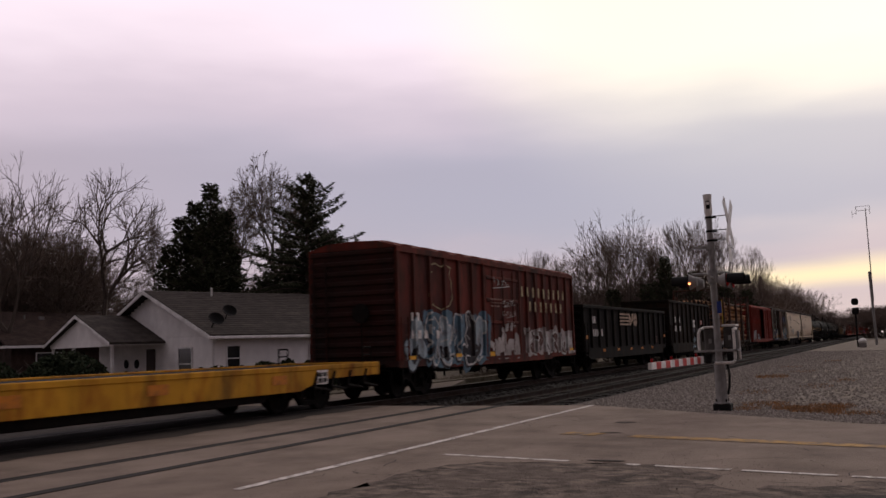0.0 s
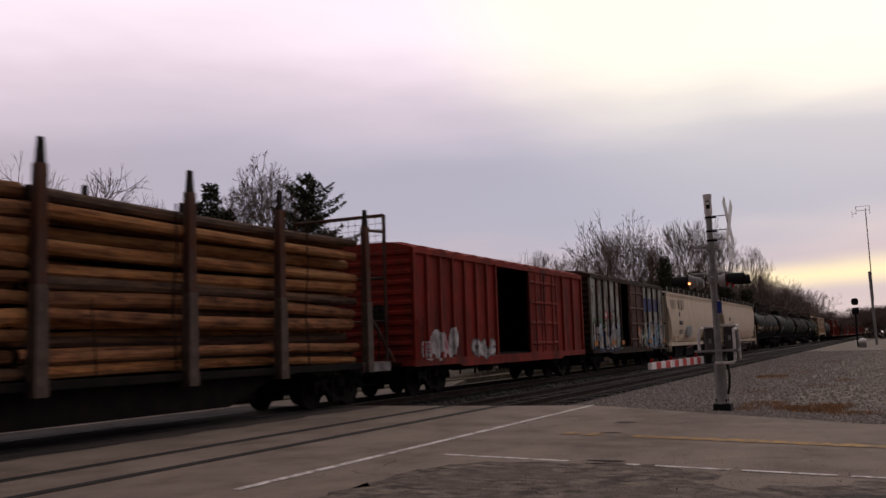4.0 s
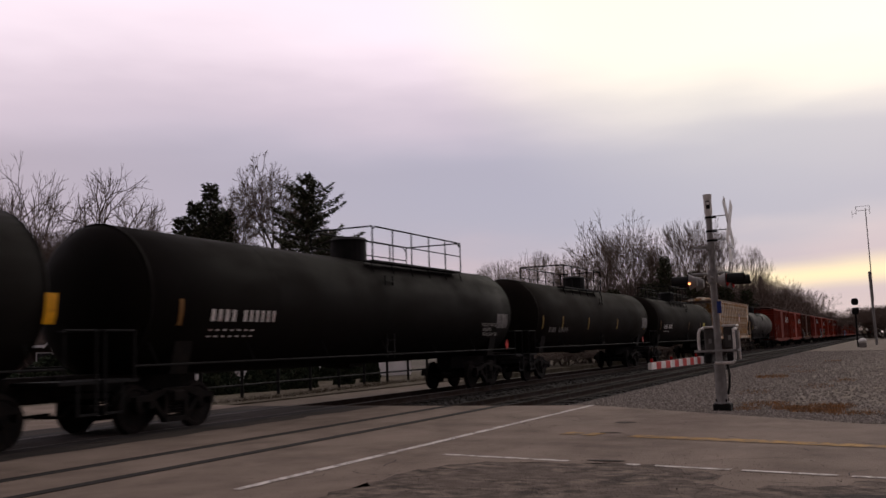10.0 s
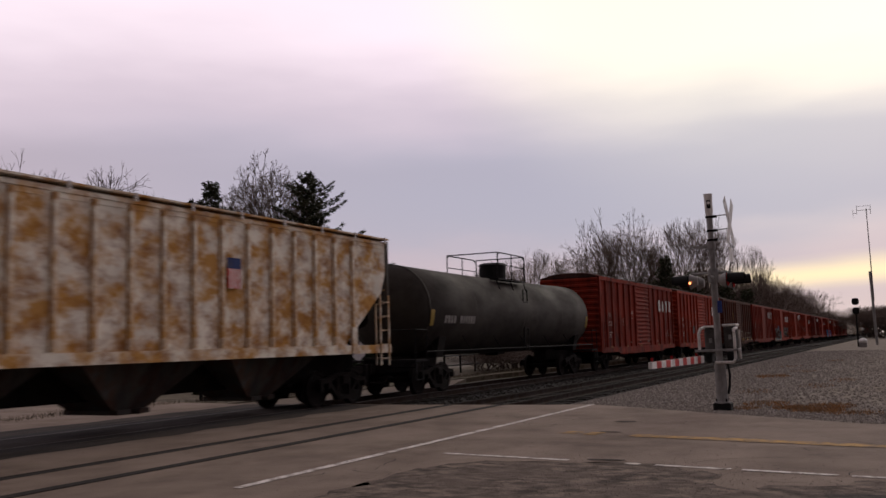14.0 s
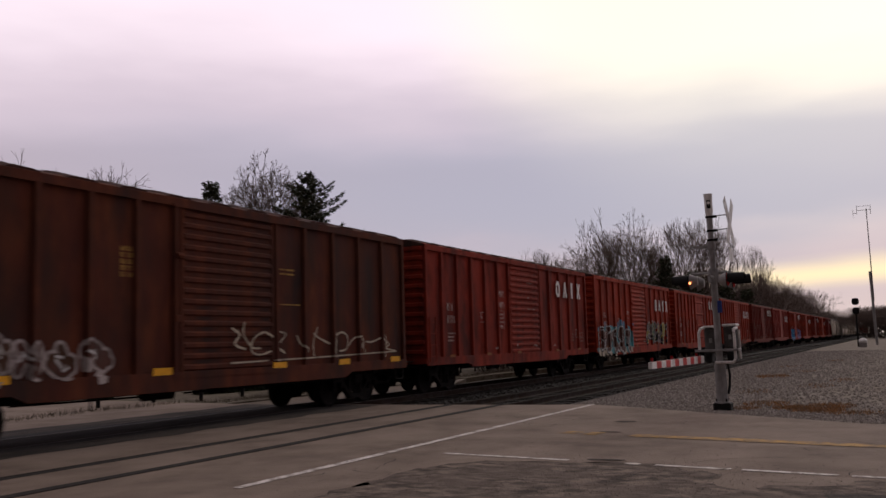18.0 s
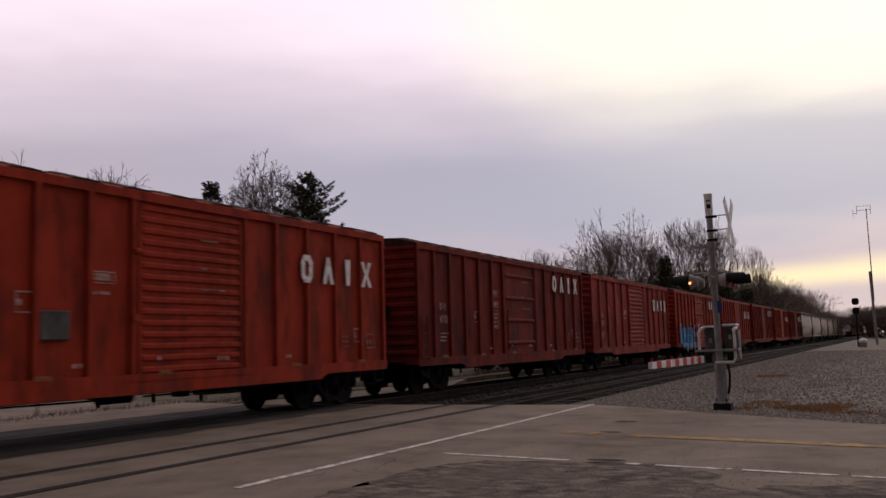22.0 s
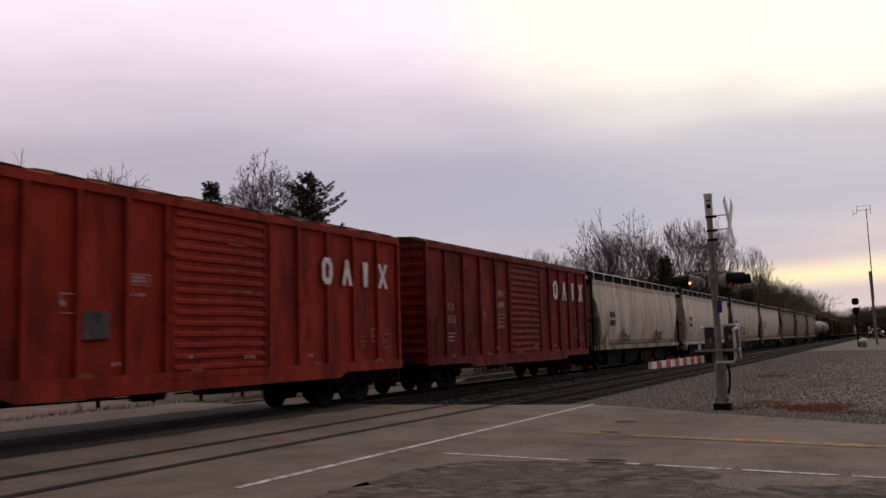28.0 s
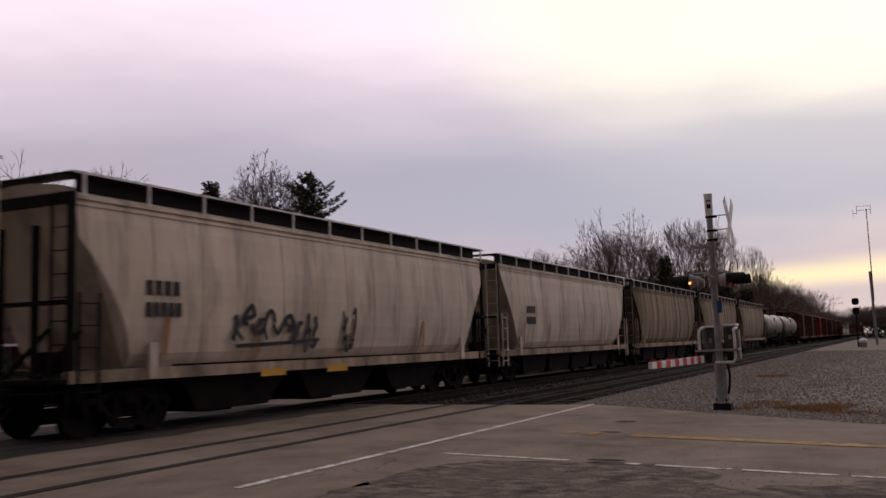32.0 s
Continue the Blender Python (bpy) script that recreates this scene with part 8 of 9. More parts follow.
def conifer(az, dist, height, width, seed, thin=0.0, label="tall dark green conifer", taper=0.55):
    rng = random.Random(seed)
    x, y = bearing(az, dist)
    t = thing("conifer", pose(x, y, -0.35), label, "tree", "conifers behind the house")
    bm = B()
    tube(bm, (0, 0, 0), (0, 0, height * 0.97), height * 0.018, 0.02, 9)
    part("trunk", bm, M_BARK, t)
    limbs = []
    vs, fs = [], []
    z = height * 0.05
    while z < height * 0.985:
        f = z / height
        for b in range(rng.choice((5, 6, 6)) if not thin else rng.choice((4, 5))):
            a = b * 1.2 + z * 2.7 + rng.uniform(-0.35, 0.35)
            lump = noise.noise((math.cos(a) * 1.2 + seed * 3.1, math.sin(a) * 1.2, f * 4.0))
            ln = width / 2 * (1 - f) ** (taper if not thin else 0.6) * (0.85 + (0.95 if thin else 0.6) * lump) * rng.uniform(0.6, 1.15) + 0.25
            rise = (0.10 + 0.8 * f) if not thin else (-0.05 + 0.75 * f)
            d = Vector((math.cos(a), math.sin(a), rise)).normalized()
            p = Vector((0, 0, z + rng.uniform(-0.15, 0.15)))
            steps = max(3, int(ln / 0.22))
            for k in range(steps):
                g = k / steps
                d = (d + Vector((0, 0, -0.075 * thin * (1 - f) if g < 0.65 else 0.07))).normalized()
                q = p + d * (ln / steps)
                limbs.append((tuple(p), tuple(q), 0.035 * (1 - g) + 0.006, 0.035 * (1 - g) + 0.005))
                side = Vector((-d.y, d.x, 0)).normalized()
                reach = (0.16 + 0.5 * (1 - g)) * (1 - 0.4 * f) * (0.75 if thin else 1.0)
                for s in range(9):
                    sd = rng.choice((-1, 1)) * rng.random() ** 0.7 * reach
                    c = p.lerp(q, rng.random()) + side * sd + d * abs(sd) * 0.5 + Vector((0, 0, -abs(sd) * 0.35 - rng.random() * 0.16))
                    u = (d * rng.uniform(0.2, 0.9) + side * (sd / reach) * 0.8 + Vector((0, 0, rng.uniform(-0.8, 0.1)))).normalized() * rng.uniform(0.10, 0.26)
                    w = Vector((rng.gauss(0, 1), rng.gauss(0, 1), rng.gauss(0, 0.6))).normalized() * 0.055
                    j = len(vs)
                    vs += [tuple(c - u), tuple(c + w), tuple(c + u), tuple(c - w)]
                    fs.append((j, j + 1, j + 2, j + 3))
                p = q
        z += 0.34 if not thin else 0.29
    me = tubes_mesh("branchwork", limbs, 4)
    me.materials.append(M_BARK)
    tagged(put("branchwork", me, t), kind="stuff")
    me = bpy.data.meshes.new("crown")
    me.from_pydata(vs, [], fs)
    me.materials.append(M_NEEDLE)
    put("crown", me, t)
    return t


for i, (az, d, h, wd) in enumerate(((49.65, 62, 13.0, 3.6), (48.75, 62.5, 11.9, 3.3), (47.9, 62, 10.6, 3.2), (47.2, 63, 8.8, 3.4), (50.5, 64, 11.6, 3.4), (49.2, 61, 10.0, 4.0), (50.9, 65, 9.0, 4.0))):
    conifer(az, d, h, wd, 1 + 2 * i, 0.0, "dark green cedar in a dense clump", 0.42)
conifer(55.5, 60, 13.1, 13.0, 3, 1.0, "dark green spruce with drooping limbs")
conifer(56.9, 62, 9.8, 11.0, 8, 1.0, "dark green spruce with drooping limbs")
conifer(54.3, 63, 9.6, 9.0, 4, 1.0, "dark green spruce behind the house")
conifer(53.0, 64, 6.8, 5.0, 14, 0.0, "low dark evergreen behind the house", 0.4)
bare_tree("crown", 53.5, 68, 16.7, 200, 0.66, "tall leafless tree with a few dry leaves")
bare_tree("slim_crown", 51.1, 70, 15.4, 75, 0.50, "tall leafless tree with a few dry leaves")
bare_tree("oak", 38.6, 62, 15.0, 60, 0.68)
bare_tree("maple", 37.0, 64, 14.2, 10, 0.8)
bare_tree("ash", 41.0, 70, 13.2, 75, 0.75)
bare_tree("vase", 43.4, 66, 15.0, 310, 0.85)
bare_tree("vase", 46.75, 72, 14.0, 160, 0.42)
bare_tree("maple", 45.2, 80, 9.0, 210, 0.7)
for i, (az, d, h) in enumerate(((37.2, 75, 11), (38.2, 72, 11.5), (39.2, 73, 12), (40.2, 74, 12), (41.0, 78, 11.5), (41.9, 78, 11), (42.6, 80, 9.5), (38.7, 70, 8), (40.6, 70, 8.5), (44.4, 82, 7), (45.4, 82, 7), (46.2, 80, 6.5), (47.4, 80, 7.5), (51.6, 70, 8), (52.4, 70, 8), (54.0, 72, 8.5))):
    bare_tree("scrub", az, d, h, i * 47, 0.9, "dense leafless scrub tree")
# wood along the line, seen end on: bearing, distance, height, kind, width
right = [(66.4, 122, 11.6, "ash", 0.8), (67.35, 122, 13.0, "maple", 0.8), (68.9, 120, 14.1, "oak", 0.75), (69.9, 121, 14.0, "maple", 0.8), (71.1, 122, 12.8, "oak", 0.7), (72.3, 112, 13.8, "elm", 0.7), (73.5, 108, 14.3, "oak", 0.7),
         (74.3, 106, 14.6, "maple", 0.5), (75.5, 102, 15.9, "elm", 0.75), (76.5, 104, 14.4, "oak", 0.6), (77.2, 106, 12.8, "elm", 0.6), (78.25, 110, 15.6, "maple", 0.65), (79.6, 110, 15.8, "maple", 0.7), (80.7, 114, 14.8, "maple", 0.6),
         (82.65, 126, 13.7, "maple", 0.42), (83.1, 132, 11.2, "maple", 0.4),
         (84.0, 190, 12.4, "oak", 1.0), (84.7, 215, 12.6, "elm", 1.0), (85.5, 250, 10.2, "oak", 1.0), (86.4, 290, 8.8, "elm", 1.1), (87.3, 340, 9.6, "oak", 1.1), (88.0, 420, 10, "oak", 1.1)]
for i, (az, d, h) in enumerate(((68.2, 130, 8.0), (69.5, 131, 8.6), (70.8, 128, 9.2), (72.0, 122, 9.4), (73.0, 120, 9.6), (74.0, 116, 9.2), (75.0, 114, 9.8), (76.0, 115, 10.2), (77.0, 118, 9.6), (78.0, 122, 10.4), (79.0, 122, 10.2), (80.0, 125, 10.8), (81.0, 127, 10.4), (82.0, 136, 11.0), (82.9, 145, 11.2), (83.6, 170, 12.0), (84.4, 185, 11.4), (85.1, 205, 10.6))):
    bare_tree("scrub", az, d, h, 20 + i * 53, 1.0, "dense brown leafless scrub tree")
for i, (az, d, h, k, wd) in enumerate(right):
    bare_tree({"maple": "far_ash"}.get(k, "far_" + k), az, d, h * (1.01 if d < 150 else 1.0), i * 67, wd)
for i in range(56):
    f = i / 55
    az = 66.5 + 20.0 * f
    d = 100 + 150 * f ** 3
    hh = RNG.uniform(5.5, 8.5) + (1.5 if 76 < az < 81 else 0.0) if az < 82 else RNG.uniform(0.034, 0.044) * d + 1.4 if az < 85.2 else 0.024 * d + 1.8
    bare_tree("scrub", az + RNG.uniform(-0.3, 0.3), d + RNG.uniform(-4, 8), hh, i * 31, 1.6 if az < 82 else 1.4, "dense dark leafless scrub along the line")
for i, (az, d, h) in enumerate(((77.6, 100, 10.5), (79.2, 98, 8.5), (76.4, 98, 7.5), (81.0, 108, 7.5), (74.4, 99, 7), (82.2, 120, 7.5))):
    conifer(az, d, h, 6.0, 40 + i, 0.0, "dark evergreen in the scrub along the line")
for i in range(14):
    az = 88.6 + i * 0.35
    bare_tree("scrub", az, 260 - i * 4, 8.5, i * 53, 2.2, "leafless scrub at the end of the lot")

for i in range(26):
    az = 66.5 + 0.56 * i
    bare_tree("scrub", az + RNG.uniform(-0.3, 0.3), 52 + 1.3 * i + RNG.uniform(-2, 3), RNG.uniform(1.5, 2.4), i * 71, 2.6, "low tangled brush beyond the track")
# ---------------------------------------------------------------- houses beyond the track
AX = Vector((0.947, -0.32, 0)).normalized()     # along the ridge
BX = Vector((0.32, 0.947, 0)).normalized()      # along the gable


def house_matrix(k):
    return Matrix(((AX.x, BX.x, 0, k[0]), (AX.y, BX.y, 0, k[1]), (0, 0, 1, -0.35), (0, 0, 0, 1)))


def window_part(h, x0, x1, z0, z1, y, axis="y", out=-1):
    """Frame, pane, sill and shutters of a window in a wall."""
    bm = B()
    f = 0.07
    def bx(bm, a0, a1, c0, c1, d0, d1):
        if axis == "y":
            box(bm, a0, a1, y + out * d0, y + out * d1, c0, c1)
        else:
            box(bm, y + out * d0, y + out * d1, a0, a1, c0, c1)
    bx(bm, x0 - f, x0, z0 - f, z1 + f, 0.0, 0.05)
    bx(bm, x1, x1 + f, z0 - f, z1 + f, 0.0, 0.05)
    bx(bm, x0, x1, z1, z1 + f, 0.0, 0.05)
    bx(bm, x0, x1, (z0 + z1) / 2 - 0.025, (z0 + z1) / 2 + 0.025, 0.0, 0.04)
    w = part("window", bm, M_TRIM, h)
    bm = B()
    bx(bm, x0, x1, z0, z1, 0.005, 0.015)
    part("pane", bm, M_GLASSDK, w)
    bm = B()
    bx(bm, x0 - 0.1, x1 + 0.1, z0 - 0.11, z0 - 0.04, 0.0, 0.10)
    part("sill", bm, M_TRIM, w)
    return w


def main_house():
    k = (34.75, 29.45)
    h = thing("house", house_matrix(k), "single-storey white-sided house with dark shingle roof and gabled porch", "house", "houses")
    L, Wd, e, rz = 13.0, 12.2, 2.72, 5.05
    # siding boards laid one over the other
    board = 0.145
    bm = B()
    box(bm, 0.02, L, 0.02, Wd, 0.0, e - 0.02)
    prism(bm, [(0.02, e - 0.02), (Wd, e - 0.02), (Wd / 2, rz - 0.15)], 0.03, L - 0.03, "x")
    part("wall_core", bm, M_SIDING, h)
    for i in range(int(e / board)):
        z = i * board
        bm = B()
        prism(bm, [(0.0, z), (-0.012, z), (0.012, z + board + 0.01), (0.03, z + board + 0.01)], 0.0, L, "x")
        part("siding_board", bm, M_SIDING, h)
        bm = B()
        prism(bm, [(0.0, z), (-0.012, z), (0.012, z + board + 0.01), (0.03, z + board + 0.01)], 0.0, Wd)
        part("siding_board", bm, M_SIDING, h)
    for i in range(14):
        z = e + i * board
        f = (z + board - e) / (rz - e)
        a, b = Wd / 2 * f, Wd - Wd / 2 * f
        if b - a < 0.4:
            break
        bm = B()
        prism(bm, [(0.02, z), (0.008, z), (0.022, z + board + 0.01), (0.04, z + board + 0.01)], a, b)
        part("siding_board", bm, M_SIDING, h)
    # roof slopes with courses of shingles
    for s in (0, 1):
        y0, y1 = (-0.45, Wd / 2) if s == 0 else (Wd + 0.45, Wd / 2)
        z0 = e - 0.18
        bm = B()
        prism(bm, [(y0, z0), (y1, rz), (y1, rz + 0.14), (y0, z0 + 0.14)], -0.45, L + 0.45, "x")
        roof = part("roof", bm, M_SHINGLE, h)
        n = 22
        for i in range(n):
            f0, f1 = i / n, (i + 1.15) / n
            f1 = min(1, f1)
            bm = B()
            pts = [(y0 + (y1 - y0) * f0, z0 + 0.14 + (rz - z0) * f0), (y0 + (y1 - y0) * f1, z0 + 0.14 + (rz - z0) * f1), (y0 + (y1 - y0) * f1, z0 + 0.145 + (rz - z0) * f1), (y0 + (y1 - y0) * f0, z0 + 0.16 + (rz - z0) * f0)]
            prism(bm, pts, -0.47, L + 0.47, "x")
            part("shingle_course", bm, M_SHINGLE, roof)
    for s in (0, 1):
        y0, y1 = (-0.47, Wd / 2) if s == 0 else (Wd + 0.47, Wd / 2)
        for xa in (-0.50, L + 0.455):
            bm = B()
            prism(bm, [(y0, e - 0.24), (y1, rz - 0.06), (y1, rz + 0.12), (y0, e - 0.04)], xa, xa + 0.045, "x")
            part("bargeboard", bm, M_TRIM, h)
    bm = B()
    box(bm, -0.5, L + 0.5, -0.56, -0.46, e - 0.24, e - 0.10, 0.02)
    pipe(bm, [(0.06, -0.05, 0.1), (0.06, -0.05, e - 0.45), (0.06, -0.42, e - 0.2)], 0.04, 8)
    part("gutter", bm, M_TRIM, h, "white gutter and downpipe")
    bm = B()
    box(bm, -0.44, L + 0.44, -0.44, 0.0, e - 0.20, e - 0.17)
    part("soffit", bm, M_TRIM, h)
    window_part(h, 0.8, 1.5, 0.95, 2.12, 0.0, "y", -1)
    window_part(h, 5.75, 6.5, 0.95, 2.12, 0.0, "y", -1)
    window_part(h, 9.6, 10.4, 0.95, 2.12, 0.0, "y", -1)
    window_part(h, 1.9, 3.15, 0.55, 2.08, 0.0, "x", -1)
    bm = B()
    box(bm, -0.05, 0.03, 5.6, 6.5, 0.1, 2.12)
    part("front_door", bm, M_DOORDK, h, "dark front door")
    for y in (7.4, 8.6):
        bm = B()
        for q in range(2):
            tube(bm, (-0.02, y + 0.2, 1.35 - q * 0.62), (-0.06, y + 0.2, 1.35 - q * 0.62), 0.24, n=14)
        part("wall_ornament", bm, M_BLACKMETAL, h)
    # dishes and vents on the roof
    for x, y, r in ((0.25, 0.5, 0.42), (1.75, 1.7, 0.40)):
        zz = e + (rz - e) * (y / (Wd / 2)) + 0.2
        bm = B()
        n = 16
        rings = []
        for q in range(5):
            rr = r * q / 4 + 0.01
            rings.append([(rr * math.cos(2 * math.pi * i / n), rr * 0.8 * math.sin(2 * math.pi * i / n), 0.18 * (q / 4) ** 2) for i in range(n)])
        loft(bm, rings, True, False)
        bmesh.ops.solidify(bm, geom=bm.faces[:], thickness=0.02)
        bmesh.ops.transform(bm, matrix=Matrix.Translation((x, y - 0.3, zz + 0.28)) @ Matrix.Rotation(radians(62), 4, "X"), verts=bm.verts[:])
        tube(bm, (x, y, zz - 0.1), (x, y - 0.25, zz + 0.25), 0.03, n=6)
        part("satellite_dish", bm, M_BLACKMETAL, h, "dark round satellite dish")
    for x, y in ((3.2, 5.4), (9.5, 4.6)):
        bm = B()
        zz = e + (rz - e) * (y / (Wd / 2))
        tube(bm, (x, y, zz), (x, y, zz + 0.6), 0.06, n=8)
        part("vent_pipe", bm, M_WHITE, h)
    # gabled porch in front of the gable wall
    p0, p1, dep = 4.9, 12.2, 2.7
    pe, pr = 2.50, 3.88
    for s in (0, 1):
        y0, y1 = (p0 - 0.35, (p0 + p1) / 2) if s == 0 else (p1 + 0.35, (p0 + p1) / 2)
        bm = B()
        prism(bm, [(y0, pe - 0.12), (y1, pr), (y1, pr + 0.12), (y0, pe)], -dep - 0.3, 1.8, "x")
        part("porch_roof", bm, M_SHINGLE, h)
        bm = B()
        prism(bm, [(y0, pe - 0.16), (y1, pr - 0.04), (y1, pr + 0.11), (y0, pe - 0.02)], -dep - 0.34, -dep - 0.305, "x")
        part("porch_bargeboard", bm, M_TRIM, h)
    bm = B()
    prism(bm, [(p0, pe), (p1, pe), ((p0 + p1) / 2, pr - 0.1)], -dep - 0.06, -dep + 0.04, "x")
    box(bm, -dep - 0.08, 0.0, p0 - 0.3, p0, pe - 0.16, pe)
    box(bm, -dep - 0.08, -dep + 0.1, p0, p1, pe - 0.2, pe)
    part("porch_gable", bm, M_SIDING, h)
    me = shared("porch_post", lambda b: box(b, -0.07, 0.07, -0.07, 0.07, 0.0, pe - 0.1, 0.01), M_TRIM)
    for y in (p0 + 0.1, (p0 + p1) / 2 + 0.9, p1 - 0.1):
        put("porch_post", me, h, pose(-dep + 0.05, y, 0))
    bm = B()
    box(bm, -dep - 0.2, 0.0, p0 - 0.2, p1 + 0.2, -0.2, 0.12)
    part("porch_floor", bm, M_CONCRETE, h)
    return h


main_house()


def brown_house():
    k = (38.0, 47.5)
    h = thing("house", house_matrix(k), "low house with brown shingle roof behind the hedge", "house", "houses")
    bm = B()
    box(bm, 0, 16, 0, 9, 0, 2.7)
    part("wall", bm, M_BRICKROOF, h, "brown brick wall")
    for s in (0, 1):
        bm = B()
        y0 = -0.5 if s == 0 else 9.5
        prism(bm, [(y0, 2.5), (4.5, 4.7), (4.5, 4.85), (y0, 2.65)], -0.5, 16.5, "x")
        part("roof", bm, M_BRICKROOF, h)
    bm = B()
    box(bm, -0.6, 16.6, -0.62, -0.5, 2.45, 2.6)
    part("gutter", bm, M_TRIM, h)
    bm = B()
    box(bm, -0.6, -0.5, -0.5, 9.5, 2.45, 2.6)
    part("gutter", bm, M_TRIM, h)
    for x in (2.0, 5.5, 9.0):
        bm = B()
        tube(bm, (x, 3.4, 4.1), (x, 3.4, 4.6), 0.07, n=8)
        box(bm, x + 0.9, x + 1.2, 3.2, 3.5, 4.0, 4.5)
        part("roof_vent", bm, M_GALV, h)
    window_part(h, 1.5, 3.0, 0.9, 2.1, 0.0, "y", -1)
    window_part(h, 2.5, 4.0, 0.9, 2.1, 0.0, "x", -1)
    return h


brown_house()


def shrub(x, y, w, d, h, seed, name="shrub", label="clipped dark evergreen shrub"):
    rng = random.Random(seed)
    t = thing(name, pose(x, y, -0.35), label, "shrub", "shrubs before the houses")
    limbs = []
    for i in range(24):
        a = rng.uniform(0, 6.28)
        limbs.append(((rng.uniform(-0.2, 0.2) * w, rng.uniform(-0.2, 0.2) * d, 0), (math.cos(a) * w * 0.4, math.sin(a) * d * 0.4, h * rng.uniform(0.4, 0.9)), 0.03, 0.008))
    me = tubes_mesh("stems", limbs, 4)
    me.materials.append(M_BARK)
    put("stems", me, t)
    vs, fs = [], []
    for i in range(int(900 + 900 * w * h)):
        a, e = rng.uniform(0, 6.28), math.acos(rng.uniform(0, 1))
        r = (0.8 + 0.2 * rng.random() ** 0.5) * (1 + 0.12 * noise.noise((math.cos(a) * 3, math.sin(a) * 3, e * 3 + seed)))
        c = Vector((w / 2 * r * math.sin(e) * math.cos(a), d / 2 * r * math.sin(e) * math.sin(a), h * r * math.cos(e)))
        u = Vector((rng.gauss(0, 1), rng.gauss(0, 1), rng.gauss(0, 1))).normalized() * 0.11
        v = Vector((rng.gauss(0, 1), rng.gauss(0, 1), rng.gauss(0, 1))).normalized() * 0.06
        j = len(vs)
        vs += [tuple(c - u), tuple(c + v), tuple(c + u), tuple(c - v)]
        fs.append((j, j + 1, j + 2, j + 3))
    me = bpy.data.meshes.new("foliage")
    me.from_pydata(vs, [], fs)
    me.materials.append(M_BUSH)
    put("foliage", me, t)
    return t


shrub(27.8, 31.4, 4.6, 3.2, 2.0, 1)
shrub(24.6, 32.6, 4.6, 3.0, 1.75, 2)
for i in range(6):
    shrub(36.6 + i * 1.25, 27.7 - i * 0.42, 1.5, 1.1, 1.25 + 0.1 * (i % 2), 10 + i, label="low evergreen shrub under the house windows")


# ---------------------------------------------------------------- verge, fence, far signal, aerial mast
sheet("verge", [(-40, 19.2), (23.0, 18.6), (60, 18.6), (200, 18.6), (200, 27), (-40, 27)], -0.12, M_GRASS, 0.3, "thin winter grass beyond the track", "grass")
sheet("dirt_strip", [(-30, 16.4), (34, 16.4), (40, 18.55), (-30, 18.55)], -0.16, M_DIRT, 0.2, "pale dirt strip along the far track", "dirt")


def pipe_fence():
    t = thing("pipe_fence", pose(0, 0, -0.12), "dark pipe fence with two rails beyond the track", "fence")
    post = shared("post", lambda bm: tube(bm, (0, 0, 0), (0, 0, 1.15), 0.06, n=8), M_BLACKMETAL)
    n = 18
    a, b = Vector((19.0, 20.2, 0)), Vector((58.0, 22.6, 0))
    for i in range(n):
        p = a.lerp(b, i / (n - 1))
        put("post", post, t, pose(p.x, p.y, 0))
    for z in (0.45, 0.98):
        bm = B()
        tube(bm, (a.x, a.y, z), (b.x, b.y, z), 0.04, n=8)
        part("rail", bm, M_BLACKMETAL, t)
    return t


pipe_fence()


for k, (bx, by, bw, bd, bh) in enumerate(((28.2, 23.6, 2.6, 1.3, 1.25), (30.6, 23.2, 2.8, 1.3, 1.35), (32.6, 22.8, 1.8, 1.1, 1.15), (35.6, 22.6, 1.0, 0.9, 1.5), (37.6, 22.4, 0.9, 0.9, 1.6), (24.2, 25.6, 0.8, 0.8, 1.4))):
    shrub(bx, by, bw, bd, bh, 40 + k, "bush", "dark tangled bush behind the pipe fence")


def track_signal(x, y):
    t = thing("track_signal", pose(x, y, -0.35), "distant railway signal with two dark heads on a post", "railway signal")
    bm = B()
    tube(bm, (0, 0, 0), (0, 0, 4.4), 0.09, n=10)
    part("post", bm, M_BLACKMETAL, t)
    for z in (4.15, 5.15):
        bm = B()
        tube(bm, (-0.12, 0, z), (-0.18, 0, z), 0.37, n=20)
        tube(bm, (-0.2, 0, z), (-0.45, 0, z), 0.14, n=12)
        box(bm, -0.12, 0.2, -0.3, 0.3, z - 0.35, z + 0.35, 0.05)
        part("signal_head", bm, M_BLACKMETAL, t)
    return t


track_signal(108.5, 3.7)


def aerial_mast(x, y):
    t = thing("aerial_mast", pose(x, y, -0.35), "tall thin radio mast with a loop aerial", "radio mast")
    bm = B()
    tube(bm, (0, 0, 0), (0, 0.22, 9.0), 0.16, 0.14, 10)
    part("lower_pole", bm, M_GALV, t)
    bm = B()
    tube(bm, (0.0, 0.0, 5.5), (0.1, 0.1, 16.6), 0.07, 0.05, 8)
    part("upper_pole", bm, M_GALV, t)
    bm = B()
    pipe(bm, [(0.1, -0.35, 15.9), (0.1, -0.35, 17.0)], 0.03, 5)
    pipe(bm, [(0.1, 1.15, 15.9), (0.1, 1.15, 17.0)], 0.03, 5)
    pipe(bm, [(0.1, -0.35, 16.4), (0.1, 1.15, 16.4)], 0.03, 5)
    pipe(bm, [(0.1, -0.35, 16.9), (0.1, 1.15, 16.9)], 0.02, 5)
    pipe(bm, [(0.6, 1.6, 15.6), (0.6, 1.6, 16.6)], 0.02, 5)
    pipe(bm, [(0.1, 1.15, 16.1), (0.6, 1.6, 16.1)], 0.02, 5)
    part("aerial", bm, M_GALV, t)
    return t


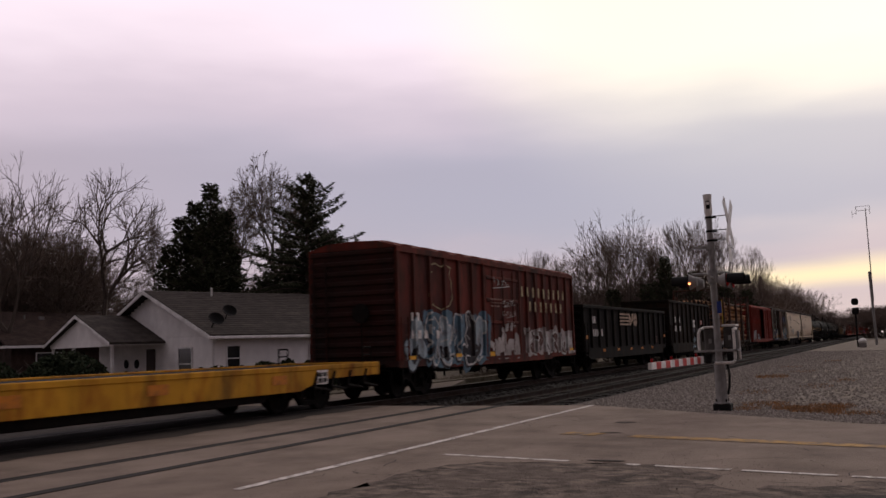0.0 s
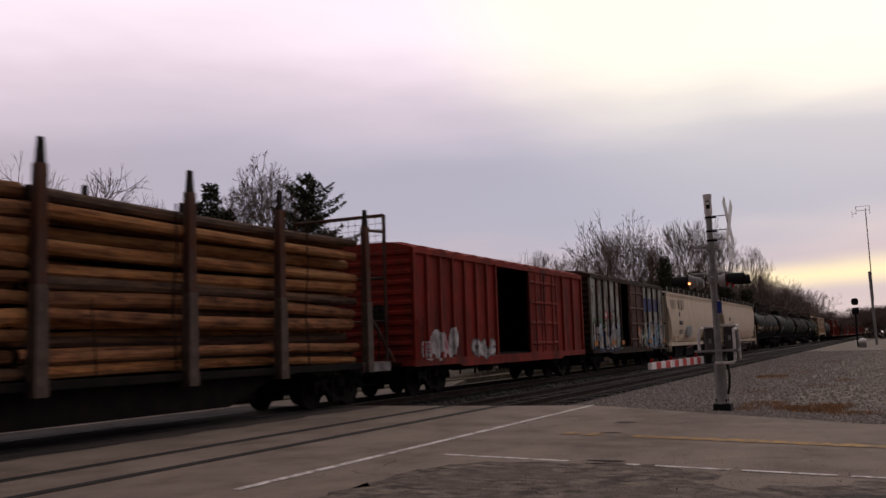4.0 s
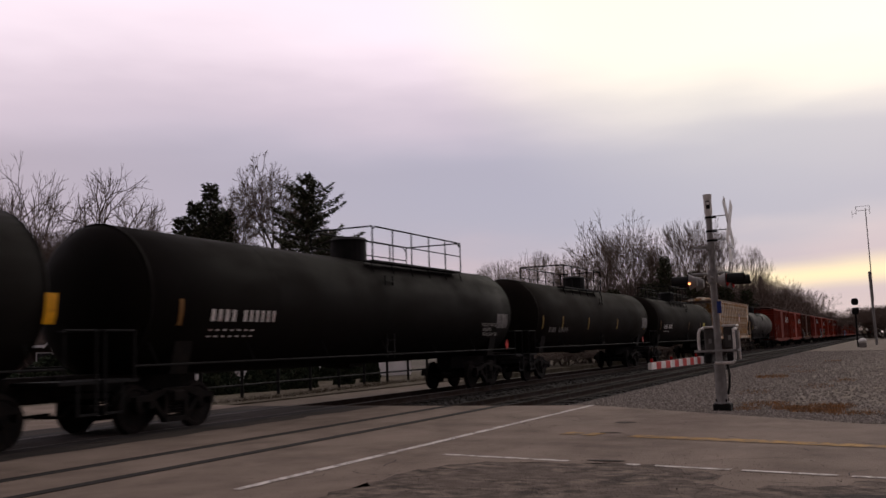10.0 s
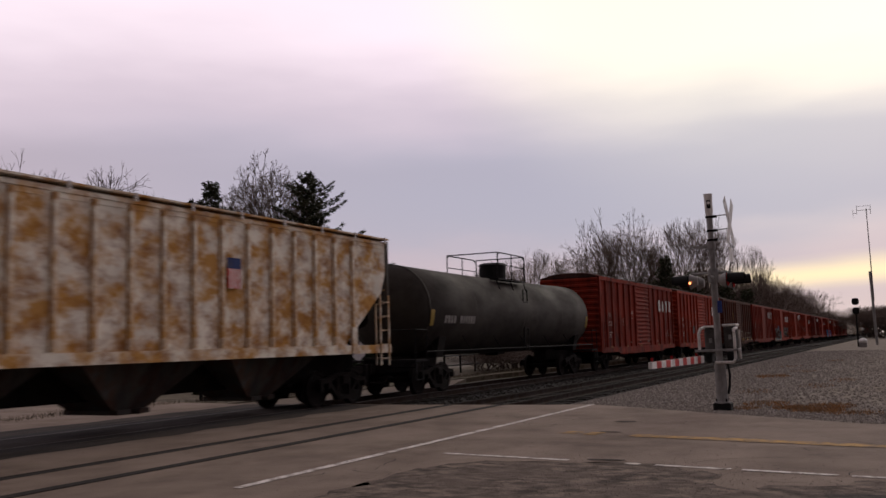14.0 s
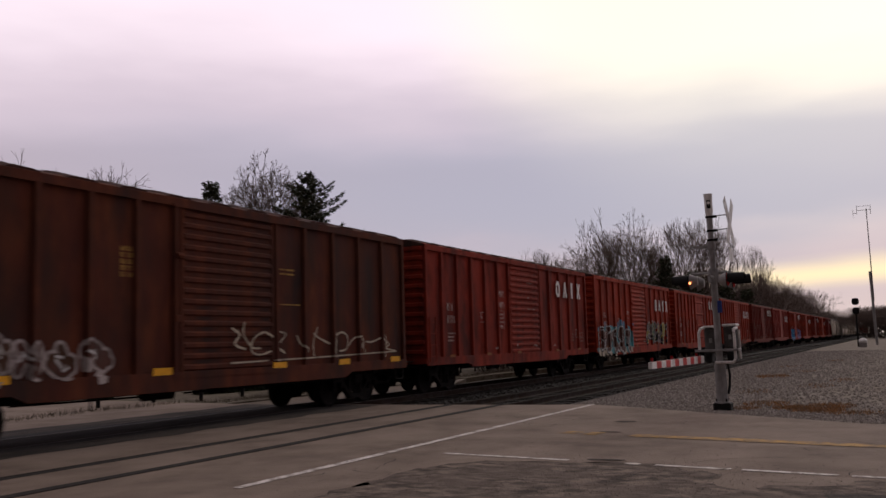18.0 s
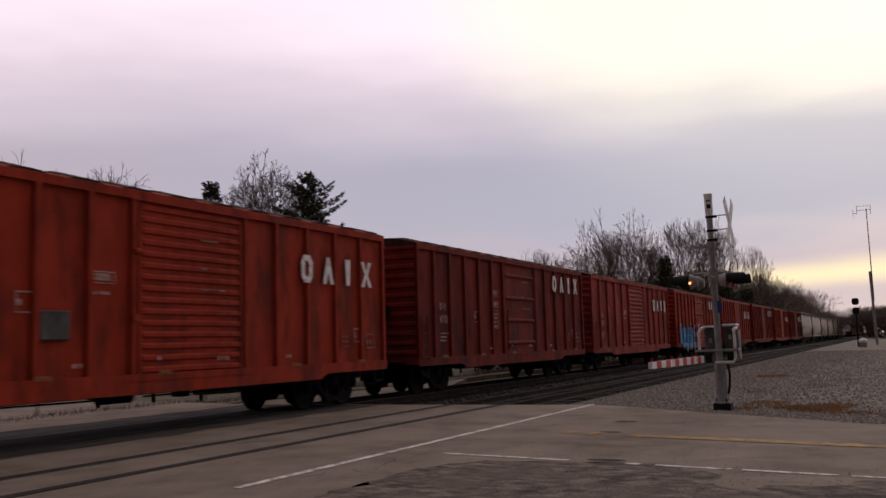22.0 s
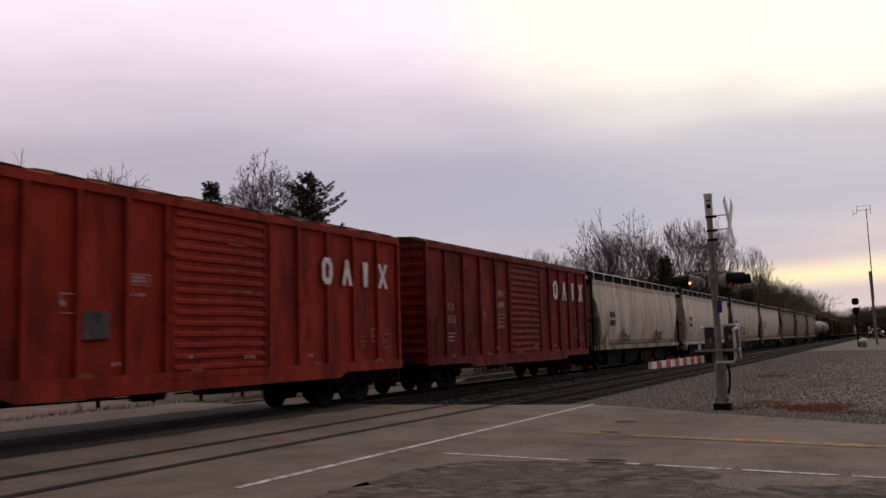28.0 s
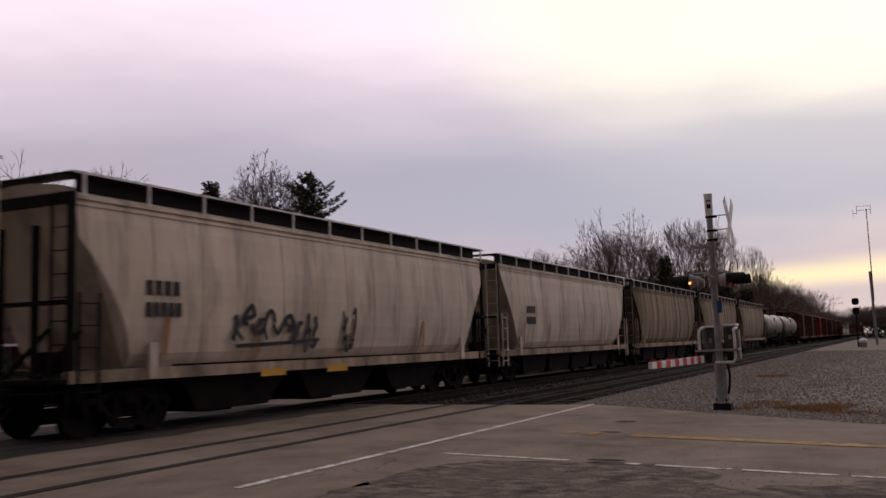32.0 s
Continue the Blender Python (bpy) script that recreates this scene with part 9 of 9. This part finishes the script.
aerial_mast(120.0, 2.05)


def white_tank(x, y):
    t = thing("gas_tank", pose(x, y, -0.05), "small white fuel tank on the lot", "tank")
    bm = B()
    bmesh.ops.create_uvsphere(bm, u_segments=14, v_segments=8, radius=0.42, matrix=Matrix.Translation((0, 0, 0.62)) @ Matrix.Diagonal((1.4, 1, 0.8, 1)))
    part("shell", bm, M_WHITE, t, "", True)
    bm = B()
    for xx in (-0.5, 0.5):
        box(bm, xx - 0.08, xx + 0.08, -0.35, 0.35, 0.0, 0.45)
    part("feet", bm, M_CONCRETE, t)


white_tank(104.0, 3.1)


def weed_patch(x, y, rx, ry, n, h, seed, mat, label):
    rng = random.Random(seed)
    vs, fs = [], []
    for i in range(n):
        r, a = rng.random() ** 0.6, rng.uniform(0, 6.28)
        p = Vector((x + rx * r * math.cos(a), y + ry * r * math.sin(a), -0.05))
        d = Vector((rng.gauss(0, 0.5), rng.gauss(0, 0.5), 1)).normalized() * h * rng.uniform(0.4, 1.1)
        w = Vector((rng.gauss(0, 1), rng.gauss(0, 1), 0)).normalized() * 0.008
        j = len(vs)
        vs += [tuple(p - w), tuple(p + w), tuple(p + d + Vector((rng.gauss(0, 0.03), rng.gauss(0, 0.03), 0)))]
        fs.append((j, j + 1, j + 2))
    me = bpy.data.meshes.new("dry_weeds")
    me.from_pydata(vs, [], fs)
    me.materials.append(mat)
    return tagged(new("dry_weeds", me), label, "dry weeds", kind="stuff")


for k, (wx, wy, rx_, ry_, cnt) in enumerate(((20.1, 1.55, 0.5, 0.55, 900), (20.7, 2.05, 0.55, 0.4, 700), (21.3, 1.3, 0.7, 0.5, 600), (21.9, 2.7, 0.8, 0.5, 500), (20.4, 3.0, 0.45, 0.35, 260), (19.5, 0.9, 0.4, 0.6, 380))):
    weed_patch(wx, wy, rx_, ry_, cnt, 0.10, 1 + 100 * k, M_DRYGRASS, "flattened orange-brown dry grass on the gravel")
weed_patch(36.0, 4.2, 1.1, 0.6, 500, 0.14, 3, M_DRYGRASS, "tuft of dry weeds on the gravel")
for k, (wx, wy) in enumerate(((26.5, 3.6), (29.5, 2.2), (41, 3.6), (47, 4.6), (33, 1.6), (56, 3.2))):
    weed_patch(wx, wy, 1.3, 0.5, 160, 0.08, 40 + k, M_DRYGRASS, "thin grey-brown weeds in the gravel")
for k in range(7):
    weed_patch(14 + 5.2 * k, 18.9 + 0.5 * math.sin(k * 2.1), 3.4, 0.5, 700, 0.22, 20 + k, M_GRASS, "ragged dry weeds along the edge of the dirt")


# ---------------------------------------------------------------- movement
def steady(ob):
    """Even speed between the rows."""
    for curve in ob.animation_data.action.layers[0].strips[0].channelbag(ob.animation_data.action_slot).fcurves:
        for key in curve.keyframe_points:
            key.interpolation = "LINEAR"


def motions():
    """The train rolls past at constant speed; its wheels turn with it."""
    for car, u in CARS:
        walk(car, [(0.0, pose(u, YT, 0)), (16.0, pose(u - SPEED * 16.0, YT, 0)), (32.0, pose(u - SPEED * 32.0, YT, 0))])
        steady(car)
    step = math.degrees(SPEED / 0.457 / FPS)
    for s in (-0.87, 0.87):
        same = [w for w in WHEELSETS if abs(w.matrix_basis.translation.x - s) < 0.01]
        first = same[0]
        walk(first, [(k / FPS, pose(s, 0, 0.457, 0, -step * k, 0)) for k in range(32 * FPS + 1)])
        steady(first)
        for w in same[1:]:
            w.rotation_mode = "QUATERNION"
            w.animation_data_create()
            w.animation_data.action = first.animation_data.action
            w.animation_data.action_slot = first.animation_data.action_slot


motions()
